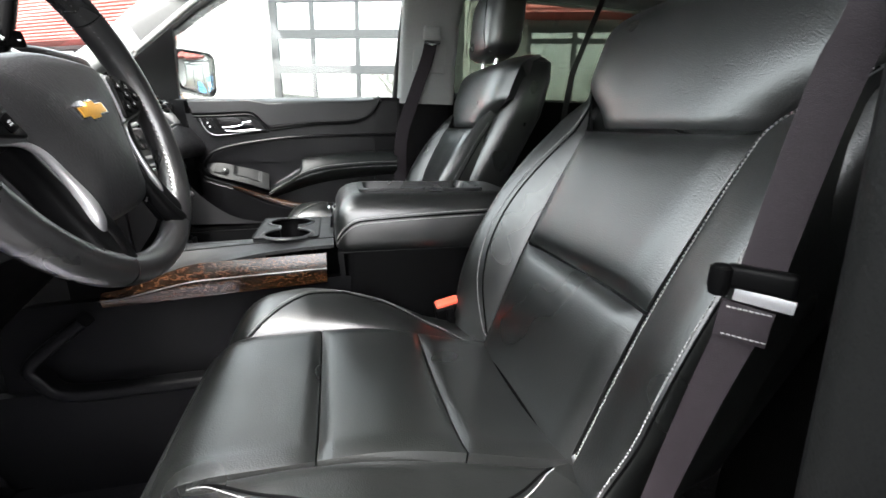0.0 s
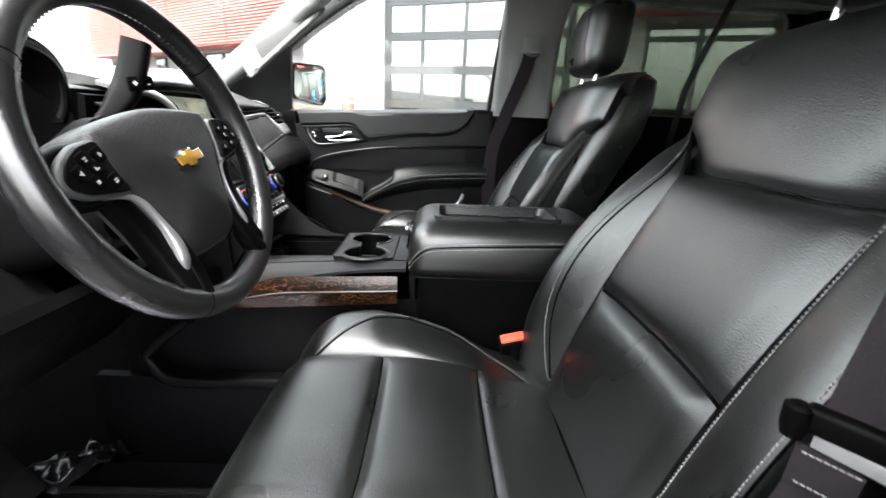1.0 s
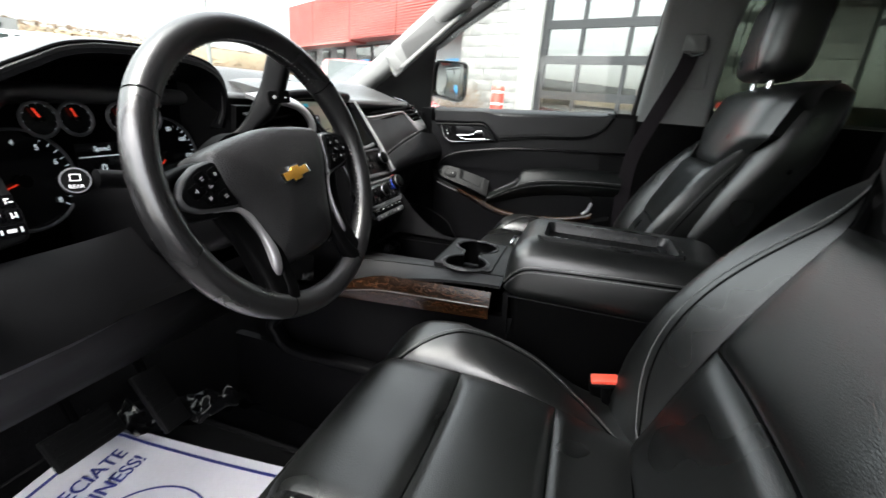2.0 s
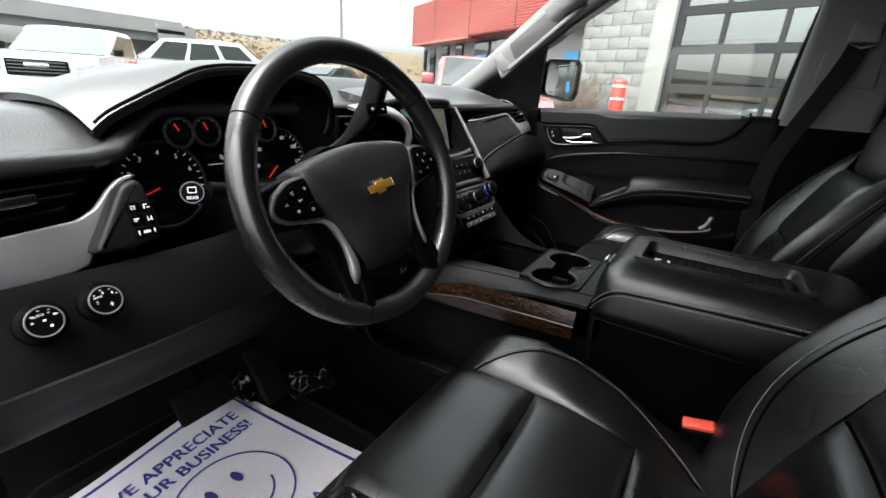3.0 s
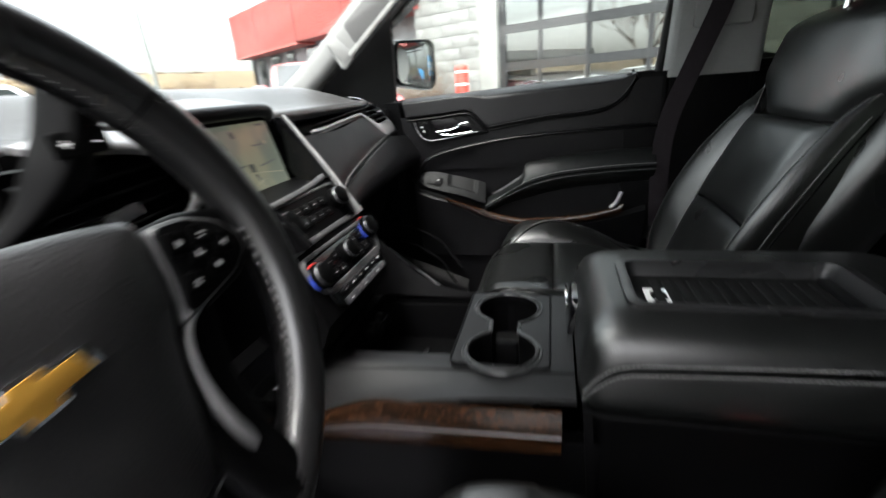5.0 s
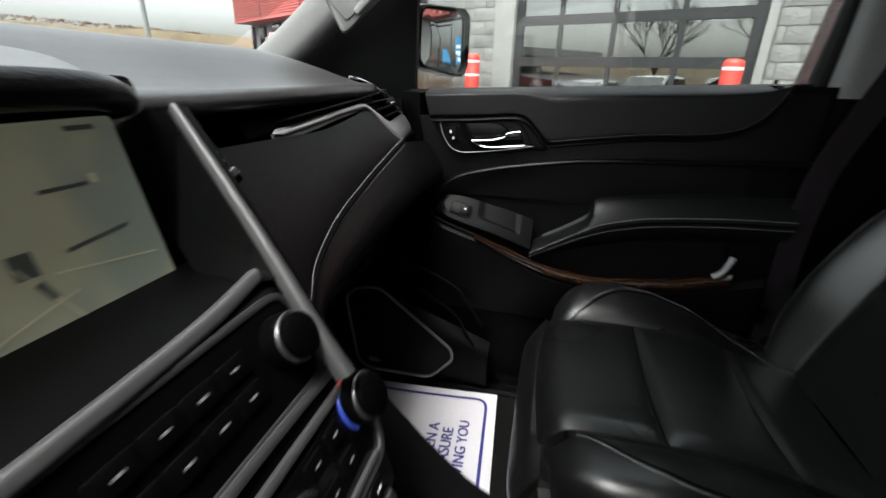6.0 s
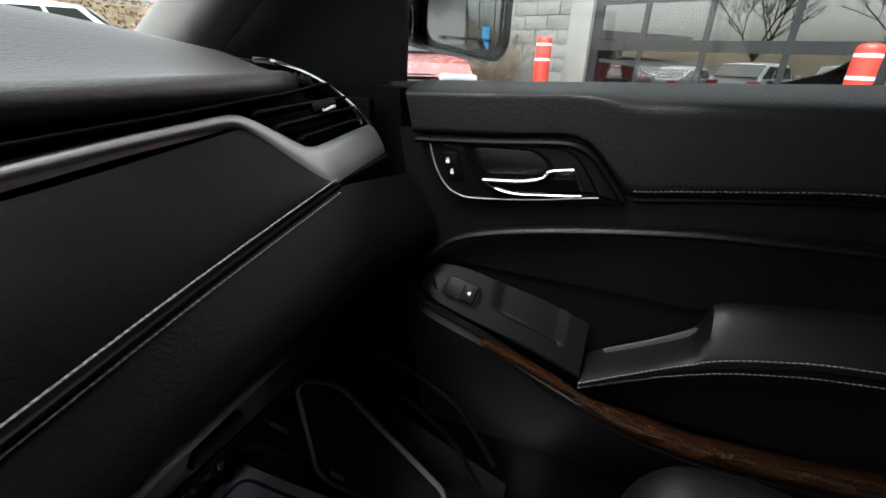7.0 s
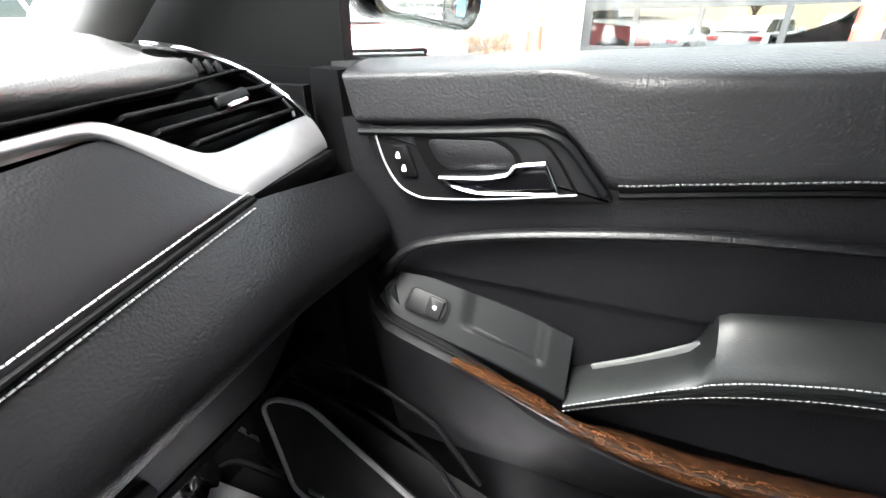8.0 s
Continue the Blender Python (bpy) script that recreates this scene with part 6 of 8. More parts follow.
def holed_deck():
    """The deck as a grid from which the bin and the cup opening are left out."""
    holes = [(-0.074, 0.096, 0.290, 0.446), (-0.098, 0.092, 0.166, 0.284)]
    xs = sorted({CX0 + (CX1 - CX0) * i / 20 for i in range(21)} | {h[i] for h in holes for i in (0, 1)})
    ys = sorted({0.135 + 0.33 * i / 16 for i in range(17)} | {h[i] for h in holes for i in (2, 3)})
    bm = bmesh.new()
    vs = {}
    P = lambda x, y: vs.setdefault((x, y), bm.verts.new(deck((x - CX0) / (CX1 - CX0), (y - 0.135) / 0.33)))
    for a, b in zip(xs, xs[1:]):
        for c, d in zip(ys, ys[1:]):
            mx, my = (a + b) / 2, (c + d) / 2
            if any(h[0] < mx < h[1] and h[2] < my < h[3] for h in holes):
                continue
            bm.faces.new([P(*q) for q in ((a, c), (b, c), (b, d), (a, d))])
    bm.normal_update()
    r = bmesh.ops.extrude_face_region(bm, geom=bm.faces[:])
    bmesh.ops.translate(bm, verts=[q for q in r["geom"] if isinstance(q, bmesh.types.BMVert)], vec=(0, 0, -0.006))
    bmesh.ops.recalc_face_normals(bm, faces=bm.faces)
    return bm


part("deck", holed_deck(), DECK, con, "dark grey grained console top")
part("deck_crease", sweep(spline([deck(0.16, i / 8) for i in range(9)], 3), disc(0.0012, 6)), PLASTIC_D, con)
def open_box(x0, x1, y0, y1, z0, z1, t):
    """A tray with thin walls, open at the top."""
    r = lambda k, z: [V(a, b, z) for a, b in rounded([(x0 - k, y0 - k), (x1 + k, y0 - k), (x1 + k, y1 + k), (x0 - k, y1 + k)], 0.006, 3)]
    return loft([r(t, z0 - t), r(t, z1), r(0, z1), r(0, z0)])


binp = part("bin", open_box(-0.074, 0.096, 0.290, 0.446, 1.062, 1.140, 0.003), PLASTIC_D, con, "deep black rubber-lined bin")
for x in (0.02, 0.055):
    sk = part("power_socket", cyl((x, 0.449, 1.110), (x, 0.432, 1.112), 0.017, 0.015, 20, 0.003), PLASTIC, binp)
    part("socket_cap", box((x, 0.430, 1.112), (0.030, 0.006, 0.018), 0.003), PLASTIC_G, sk)


TRAY = mk("tray_plastic", (0.012, 0.012, 0.0125), 0.30, fine=900, finebump=0.00004, spec=0.5)


wing_top = spline([(0.120, 0.27, 1.138), (0.121, 0.33, 1.143), (0.123, 0.375, 1.160), (0.125, 0.415, 1.192), (0.127, 0.455, 1.232), (0.128, 0.485, 1.255)], 5)
part("deck_wing", sheet(lambda u, v: wing_top[int(round(u * 25))].lerp(V(0.116, wing_top[int(round(u * 25))].y, 1.02), v), 25, 5, 0.008, flip=True), DECK, con, "rising flank of the console beside the bin")


def cup_panel():
    """A plate with two round wells joined by a waist."""
    bm = bmesh.new()
    cs = [(-0.066, 0.222), (0.046, 0.228)]
    R = 0.0455
    x0, x1, y0, y1 = -0.100, 0.096, 0.164, 0.286

    out = [(x0, y0), (x1, y0), (x1, y1), (x0, y1)]
    ring = []
    a_ = math.asin(0.019 / R)
    for k in range(29):
        a = a_ + (2 * math.pi - 2 * a_) * k / 28
        ring.append((cs[0][0] + R * math.cos(a), cs[0][1] + 0.002 + R * math.sin(a)))
    for k in range(29):
        a = math.pi + a_ + (2 * math.pi - 2 * a_) * k / 28
        ring.append((cs[1][0] + R * math.cos(a), cs[1][1] - 0.002 + R * math.sin(a)))
    loops, edges = [[tuple(q) for q in rounded(out, 0.010, 4)], ring], []
    for lp in loops:
        vs = [bm.verts.new((a, b, 1.1503)) for a, b in lp]
        edges += [bm.edges.new((vs[i], vs[(i + 1) % len(vs)])) for i in range(len(vs))]
    bmesh.ops.triangle_fill(bm, edges=edges, use_beauty=True)
    r = bmesh.ops.extrude_face_region(bm, geom=bm.faces[:])
    bmesh.ops.translate(bm, verts=[q for q in r["geom"] if isinstance(q, bmesh.types.BMVert)], vec=(0, 0, -0.010))
    bmesh.ops.recalc_face_normals(bm, faces=bm.faces)
    return bm, ring


cbm, cring = cup_panel()
cp = part("cup_plate", cbm, DECK, con, "grey plate with two round cup holders")
part("cup_rim", sweep([V(a, b, 1.1508) for a, b in cring], disc(0.0026, 8), closed=True), TRAY, cp)
part("cup_lip", sweep([V(-0.008 + (a + 0.008) * 1.055, 0.225 + (b - 0.225) * 1.10, 1.1508) for a, b in cring], disc(0.0016, 6), closed=True), TRAY, cp)
part("cup_well", loft([[V(a, b, z) for a, b in cring] for z in (1.149, 1.085)], cap=False), PLASTIC_D, cp)
part("cup_floor", box((-0.008, 0.225, 1.083), (0.19, 0.10, 0.004)), RUBBER, cp)
part("divider", box((-0.008, 0.225, 1.105), (0.014, 0.036, 0.045), 0.004), PLASTIC, cp)
part("plate_edge", sweep([V(a, b, 1.1508) for a, b in rounded([(-0.100, 0.164), (0.096, 0.164), (0.096, 0.286), (-0.100, 0.286)], 0.010, 5)], disc(0.0014, 6), closed=True), PLASTIC, cp)


def wood_side(u, v):
    y = 0.150 + 0.375 * u
    top = 1.131 - 0.014 * u - 0.040 * sm((u - 0.55) / 0.45)
    low = 1.074 - 0.024 * u
    return (CX0 - 0.006 - 0.006 * math.sin(v * 3.14), y, low + (top - low) * v)


ws = part("wood_panel", sheet(wood_side, 24, 8, 0.01, flip=True), WOOD, con, "glossy dark burl wood side panel")
part("silver_line", sweep([Vector(wood_side(i / 20, 0.52)) + V(-0.0015, 0, 0) for i in range(21)], disc(0.0012, 6)), SILVER_D, ws)
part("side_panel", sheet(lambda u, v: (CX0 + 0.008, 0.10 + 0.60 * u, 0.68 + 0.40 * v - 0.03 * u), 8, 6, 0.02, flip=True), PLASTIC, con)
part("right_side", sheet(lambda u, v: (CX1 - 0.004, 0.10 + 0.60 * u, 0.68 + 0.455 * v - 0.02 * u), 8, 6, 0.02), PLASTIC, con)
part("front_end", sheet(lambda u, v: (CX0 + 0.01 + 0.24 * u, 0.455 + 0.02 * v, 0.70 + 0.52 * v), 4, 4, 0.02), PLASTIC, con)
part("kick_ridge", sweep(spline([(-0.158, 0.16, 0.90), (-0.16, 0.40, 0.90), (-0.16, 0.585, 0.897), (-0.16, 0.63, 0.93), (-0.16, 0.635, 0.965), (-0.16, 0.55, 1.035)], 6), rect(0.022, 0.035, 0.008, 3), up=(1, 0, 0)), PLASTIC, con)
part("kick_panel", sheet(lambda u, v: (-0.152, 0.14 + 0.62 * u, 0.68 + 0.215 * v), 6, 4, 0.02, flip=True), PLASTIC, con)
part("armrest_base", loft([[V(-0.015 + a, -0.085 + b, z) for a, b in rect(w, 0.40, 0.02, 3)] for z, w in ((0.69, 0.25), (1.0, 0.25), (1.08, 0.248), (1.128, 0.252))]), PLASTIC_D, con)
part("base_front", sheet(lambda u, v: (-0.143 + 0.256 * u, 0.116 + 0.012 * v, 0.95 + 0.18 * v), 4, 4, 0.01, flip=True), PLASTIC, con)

lid = thing("console_armrest", "padded black leather armrest lid with a phone tray", "armrest", (-0.015, -0.06, 1.13))


def lid_ring(k, z):
    w, l = 0.262, 0.405
    return [V(-0.015 + a, -0.07 + b, z) for a, b in rect(w - 2 * k, l - 2 * k, 0.035 - 0.2 * k, 6)]


def lid_bm():
    """A thick cushion whose top is open for the tray."""
    t0 = [V(a, b, 1.2365) for a, b in [tuple(q) for q in rounded([(-0.100, -0.168), (0.022, -0.168), (0.022, 0.078), (-0.100, 0.078)], 0.016, 6)]]
    prof = [(0.008, 1.128), (0.002, 1.134), (0.0, 1.15), (0.001, 1.178), (0.005, 1.202), (0.014, 1.220), (0.028, 1.231), (0.038, 1.2355)]
    rings = [lid_ring(k, z) for k, z in prof]
    bm = loft(rings, cap=False)
    top = [v for v in bm.verts if abs(v.co.z - 1.2355) < 1e-5]
    be = [e for e in bm.edges if e.is_boundary and all(abs(v.co.z - 1.2355) < 1e-5 for v in e.verts)]
    vs = [bm.verts.new(q) for q in t0]
    ne = [bm.edges.new((vs[i], vs[(i + 1) % len(vs)])) for i in range(len(vs))]
    bmesh.ops.triangle_fill(bm, edges=be + ne, use_beauty=True)
    bmesh.ops.recalc_face_normals(bm, faces=bm.faces)
    return bm, t0


lbm, t0 = lid_bm()
cush = part("lid_cushion", lbm, LEATHER, lid, sharp=60)
part("lid_bottom", box((-0.015, -0.07, 1.126), (0.25, 0.39, 0.006), 0.002), PLASTIC_D, lid)
tr = part("phone_tray", loft([[V(-0.039 + (p.x + 0.039) * k, -0.045 + (p.y + 0.045) * k, z) for p in t0] for k, z in ((1.02, 1.2340), (1.045, 1.2385), (1.04, 1.2425), (1.0, 1.2440), (0.955, 1.2435), (0.945, 1.2400), (0.925, 1.2225), (0.90, 1.2205))], cap=False), TRAY, lid, "black plastic tray with a ribbed mat")
part("tray_floor", box((-0.039, -0.045, 1.2212), (0.114, 0.235, 0.003)), RUBBER, tr)
for i in range(13):
    part("mat_rib", box((-0.039, -0.135 + 0.0145 * i, 1.2234), (0.082, 0.0095, 0.0022), 0.0008), RUBBER, tr)
part("tray_step", box((-0.039, -0.147, 1.2255), (0.095, 0.014, 0.008), 0.003), PLASTIC_G, tr)
lab = part("charge_label", box((-0.047, 0.0400, 1.2236), (0.046, 0.030, 0.0006)), WHITE_INK, tr, "white wireless charging sticker")
part("label_mark", join(box((-0.043, 0.0400, 1.2241), (0.016, 0.018, 0.0003)), box((-0.060, 0.0400, 1.2241), (0.004, 0.020, 0.0003)), box((-0.0555, 0.0450, 1.2241), (0.006, 0.004, 0.0003)), *[box((-0.047 + d * 0.015, 0.0400, 1.2241), (0.003, 0.016, 0.0003)) for d in (-1, 1)]), PLASTIC_D, lab)
sline = [V(-0.1462, y, z) for y, z in [(p.y, p.z) for p in spline([(0, 0.128, 1.152), (0, 0.115, 1.170), (0, 0.092, 1.186), (0, 0.05, 1.191), (0, -0.06, 1.197), (0, -0.26, 1.205)], 8)]]
part("seam", sweep(sline, disc(0.0018, 6)), PLASTIC_D, cush)
for dz in (0.0055, -0.0055):
    part("stitching", stitches([p + V(0.0005, 0, dz) for p in sline], (-1, 0, 0.2)), THREAD, cush)
part("lid_edge", sweep([V(-0.1475, y, 1.1295) for y in (0.118, 0.0, -0.12, -0.25)], disc(0.0009, 6)), PLASTIC_G, lid)
lt = part("lid_latch", prism(rounded([(-0.040, -0.036), (0.040, -0.036), (0.034, 0.032), (-0.034, 0.032)], 0.010), 0.012, facing((0.02, 0.128, 1.165), (0, 1, 0.12), (-1, 0, 0)), 0.004), GLOSS, lid, "gloss black latch with chrome edge")
part("latch_edge", box((0.02, 0.1425, 1.190), (0.062, 0.005, 0.007), 0.002), CHROME, lt)

key = thing("car_key", "car key with a yellow plastic tag lying in the bin", "key", (-0.02, 0.315, 1.065))
part("key_fob", box((0.0, 0.345, 1.071), (0.035, 0.05, 0.012), 0.004, 3), PLASTIC_G, key)
part("fob_buttons", join(*[box((-0.008 + 0.016 * (i % 2), 0.335 + 0.014 * (i // 2), 1.078), (0.009, 0.007, 0.002), 0.001) for i in range(4)]), SILVER, key)
part("tag", prism(rounded([(-0.014, -0.022), (0.014, -0.022), (0.010, 0.022), (-0.012, 0.020)], 0.004), 0.003, facing((-0.004, 0.306, 1.082), (-0.3, 0.6, 0.7), (1, 0, 0)) @ Matrix.Scale(0.8, 4), 0.001), YELLOW, key, "yellow key tag")
part("key_blade", box((0.03, 0.36, 1.070), (0.035, 0.009, 0.003), 0.001), CHROME, key)


# ---- seats ----
def crest(y):
    """Height of a cushion bolster's crest along the seat."""
    pts = [(-0.20, 0.96), (-0.11, 0.975), (-0.03, 1.005), (0.05, 1.048), (0.12, 1.072), (0.18, 1.081), (0.25, 1.076), (0.30, 1.062), (0.335, 1.05), (0.35, 1.04)]
    for (a, b), (c, d) in zip(pts, pts[1:]):
        if a <= y <= c:
            t = (y - a) / (c - a)
            return b + (d - b) * t
    return pts[0][1] if y < pts[0][0] else pts[-1][1]


def seat_z(y):
    """Height of the cushion's flat middle along the seat."""
    return 1.036 - 0.010 * sm((0.30 - y) / 0.2) * 0 - 0.055 * sm((0.12 - y) / 0.30) - 0.010 * sm((y - 0.24) / 0.10)


def back_y(z):
    """Where the backrest's face lies at that height."""
    k = min(z, 1.36) - 1.073
    return -0.157 - 0.36 * k - 0.38 * max(0, k) ** 2 - 0.34 * max(0, z - 1.36)


def seat(cx, s, name, label, lean=0.0, low=(0.0, 0.0)):
    """A power seat; s is +1 where the console lies on its +x side."""
    t = thing(name, label, "seat", (cx, 0.0, 0.69), group="front seats")
    X = lambda l: cx + s * l
    cushion_x = cx
    fl = s < 0
    # cushion
    part("cushion_base", loft([[V(cx + a, 0.045 + b, z) for a, b in rect(w, l, 0.05, 4)] for z, w, l in ((0.80, 0.44, 0.46), (0.88, 0.50, 0.54), (0.95, 0.515, 0.57), (0.985, 0.49, 0.54), (0.99, 0.40, 0.45))]), LEATHER, t)
    hw = 0.146
    for nm, y0, y1, puff in (("front_cushion_panel", 0.160, 0.318, 0.012), ("middle_cushion_panel", 0.003, 0.158, 0.012), ("rear_cushion_panel", -0.125, 0.001, 0.010)):
        def f(u, v, y0=y0, y1=y1):
            l = -hw + 2 * hw * u
            y = y0 + (y1 - y0) * v
            drop = 0.030 * sm((y - 0.270) / 0.05) ** 2
            return (X(l), y + 0.010 * (1 - (2 * u - 1) ** 2) * (y1 > 0.3) * v, seat_z(y) - drop - 0.006 * (1 - (2 * u - 1) ** 2) + 0.008 * abs(2 * u - 1) ** 4)
        part(nm, sheet(f, 22, 18, 0.05, puff, 7, flip=fl), LEATHER_PERF if "middle" in nm else LEATHER, t)
    part("front_roll", sheet(lambda u, v: (X(-0.20 + 0.40 * u), 0.314 + 0.032 * math.sin(v * 1.5), 1.004 - 0.075 * v), 14, 8, 0.04, 0.012, 6, flip=fl), LEATHER, t)
    for d in (1, -1):
        def g(u, v, d=d):
            y = -0.17 + 0.492 * u
            k = math.sqrt(max(0.0, 1 - max(0.0, (u - 0.74) / 0.26) ** 2.4))
            c, z0 = max(seat_z(y) + 0.004, crest(y) + 0.006 - low[0 if d > 0 else 1]), seat_z(y) - 0.004
            a = v * math.pi * 0.62
            low_z = seat_z(y) - 0.034 * sm((y - 0.262) / 0.05)
            z0 = min(z0, low_z)
            c = low_z + 0.004 + (c - low_z - 0.004) * k
            w = 0.112 * (0.30 + 0.70 * k)
            l = hw + 0.002 + w * (0.5 - 0.5 * math.cos(min(v * 1.25, 1) * math.pi)) * 1.0
            if v < 0.55:
                z = z0 + (c - z0) * math.sin(v / 0.55 * math.pi / 2) ** 0.9
            else:
                z = c - (c - 0.915) * (1 - math.cos((v - 0.55) / 0.45 * math.pi / 2)) ** 0.9
            return (X(d * l), y - 0.03 * (1 - k) * v, z)
        bol = part("cushion_bolster", sheet(g, 40, 22, 0.03, 0, flip=(not fl if d > 0 else fl)), LEATHER, t)
        uvs = [(0.14 + 0.76 * i / 70, 0.05 + 0.43 * (1 - abs(i / 35 - 1) ** 3)) for i in range(71)]
        pts, nl = seam_on(g, uvs, (0, 0, 1), 0.0004)
        part("bolster_seam", sweep(pts, disc(0.0016, 6)), PLASTIC_D, bol)
        pts, nl = seam_on(g, [(a, b + 0.04) for a, b in uvs], (0, 0, 1), 0.0008)
        part("bolster_stitching", stitches(pts, nl), THREAD, bol)
    part("side_valance", join(*[box((X(d * 0.262), 0.05, 0.86), (0.03, 0.50, 0.16), 0.012, 3) for d in (1, -1)]), PLASTIC, t)
    part("seat_rail", join(*[box((X(d * 0.17), 0.05, 0.735), (0.05, 0.56, 0.11), 0.008) for d in (1, -1)]), PLASTIC_D, t)
    # backrest
    cx = cx + lean
    part("back_shell", loft([[V(cx + a, back_y(z) - 0.095 + b, z) for a, b in rect(w, d, 0.045, 4)] for z, w, d in ((0.93, 0.36, 0.10), (1.0, 0.42, 0.13), (1.2, 0.46, 0.14), (1.40, 0.50, 0.13), (1.50, 0.50, 0.11), (1.548, 0.46, 0.09), (1.566, 0.38, 0.06))]), LEATHER, t)

    def bf(z0, z1, w0, w1, rake=0.0):
        def f(u, v):
            z = z0 + (z1 - z0) * v
            w = w0 + (w1 - w0) * v
            l = (-1 + 2 * u) * w
            return (X(l), back_y(z) + 0.008 * abs(2 * u - 1) ** 3 - rake * v, z)
        return f
    part("back_lower_panel", sheet(bf(0.960, 1.173, 0.148, 0.150), 20, 18, 0.05, 0.016, 7, flip=not fl), LEATHER, t)
    part("back_upper_panel", sheet(bf(1.177, 1.362, 0.150, 0.159), 20, 18, 0.05, 0.016, 7, flip=not fl), LEATHER_PERF, t)

    def shoulder(u, v):
        z = 1.367 + 0.205 * v
        w = 0.160 + 0.092 * sm(v / 0.42) + 0.012 * v - 0.075 * max(0, (v - 0.78) / 0.22) ** 2.4
        l = (-1 + 2 * u) * w
        return (X(l), back_y(z) + 0.004 + 0.005 * math.sin(v * 3.0) - 0.034 * abs(2 * u - 1) ** 5 - 0.075 * max(0, (v - 0.74) / 0.26) ** 2.4, z)
    part("shoulder_panel", sheet(shoulder, 32, 26, 0.06, 0.005, 14, flip=not fl), LEATHER, t, "plain leather shoulder panel")
    for d in (1, -1):
        def wing(u, v, d=d):
            """u up the seat, v from the insert over the ridge and round to the side."""
            z = 0.975 + 0.475 * u
            wide, high = ((0.262, 0.066) if d > 0 else (0.238, 0.022)) if s > 0 else ((0.222, 0.048) if d > 0 else (0.238, 0.050))
            top = sm((u - 0.80) / 0.20)
            inn = 0.151 + 0.008 * u + (0.080 if s > 0 or d < 0 else 0.040) * top
            outw = wide - 0.030 * sm((u - 0.55) / 0.45) - 0.020 * sm((0.25 - u) / 0.25) + 0.010 * top
            outw = outw + (inn + 0.012 - outw) * top ** 2
            bulge = high * math.sin(min(1, 0.12 + u * 0.95) * math.pi) ** 0.7
            l = inn + (outw - inn) * (1 - math.cos(min(v / 0.78, 1) * math.pi)) / 2
            fwd = bulge * sm(v / 0.56) if v < 0.56 else bulge - (bulge + 0.085) * ((v - 0.56) / 0.44) ** 1.9
            return (X(d * l), back_y(z) + 0.004 + fwd - 0.024 * top, z)
        w = part("back_bolster", sheet(wing, 40, 24, 0.03, 0, flip=(fl if d > 0 else not fl)), LEATHER, t)
        outn = (s * d * 0.4, 1, 0)
        uvs = [(0.06 + 0.88 * i / 90, 0.05 + 0.33 * math.sin(math.pi * i / 90) ** 0.55 if d > 0 else 0.06) for i in range(91)]
        pts, nl = seam_on(wing, uvs, outn, 0.0005)
        part("bolster_seam", sweep(pts, disc(0.0016, 6)), PLASTIC_D, w)
        pts, nl = seam_on(wing, [(a, b + 0.045) for a, b in uvs], outn, 0.0008)
        part("bolster_stitching", stitches(pts, nl, r=0.0006 if d > 0 else 0.0009), THREAD, w)
        pts, nl = seam_on(wing, [(0.05 + 0.80 * i / 80, 0.80 if d > 0 else 0.60) for i in range(81)], (s * d, 0.6, 0), 0.0008)
        part("side_stitching", stitches(pts, nl), THREAD, w)
        pts, nl = seam_on(wing, [(0.05 + 0.80 * i / 80, 0.84 if d > 0 else 0.64) for i in range(81)], (s * d, 0.6, 0), 0.0004)
        part("side_seam", sweep(pts, disc(0.0015, 6)), PLASTIC_D, w)
        if d > 0:
            part("wing_crease", sweep([Vector(wing(u, 0.02)) + V(0, 0.003, 0) for u in [i / 30 for i in range(31)]], disc(0.0012, 6)), PLASTIC_D, w)
    part("back_roll", sweep(spline([(X(-0.150), -0.140, seat_z(-0.128) + 0.002), (X(-0.13), -0.130, seat_z(-0.128) + 0.009), (X(0), -0.128, seat_z(-0.128) + 0.005), (X(0.13), -0.130, seat_z(-0.128) + 0.009), (X(0.150), -0.140, seat_z(-0.128) + 0.002)], 6), disc(0.013, 12)), LEATHER, t, sharp=60)
    # black tube draws the shade of the crevice between cushion and backrest
    part("crevice_shade_line", sweep([V(X(-0.145 + 0.29 * i / 12), -0.1135, seat_z(-0.1135) + 0.004) for i in range(13)], disc(0.0035, 8)), PLASTIC_D, t)
    part("recliner_cover", join(*[prism(rounded([(-0.06, -0.05), (0.05, -0.05), (0.06, 0.06), (-0.03, 0.07)], 0.03, 4), 0.02, facing((X(d * 0.235), -0.16, 0.95), (s * d, 0, 0), (0, 1, 0)), 0.006) for d in (1, -1)]), PLASTIC, t)
    # headrest
    for d in (1, -1):
        part("headrest_post", cyl((X(d * 0.06), -0.375, 1.53), (X(d * 0.06), -0.385, 1.64), 0.006, n=12), CHROME, t)

    def hr(u, v):
        a = 2 * math.pi * u
        z = 1.576 + 0.195 * v
        k = (1 - abs(2 * v - 1) ** 5) ** 0.35 if 0 < v < 1 else 0.35
        wx, wy = 0.128 * (0.45 + 0.55 * k), 0.060 * (0.45 + 0.55 * k)
        c, q = math.cos(a), math.sin(a)
        e = 0.55
        return V(cx + wx * abs(c) ** e * (1 if c > 0 else -1), -0.385 + wy * abs(q) ** e * (1 if q > 0 else -1) - 0.02 * v, z)
    part("headrest", loft([[hr(i / 36, j / 16) for i in range(36)] for j in range(17)]), LEATHER, t, "black leather headrest", 50)
    hs = [hr(i / 36, 0.5) for i in range(36)]
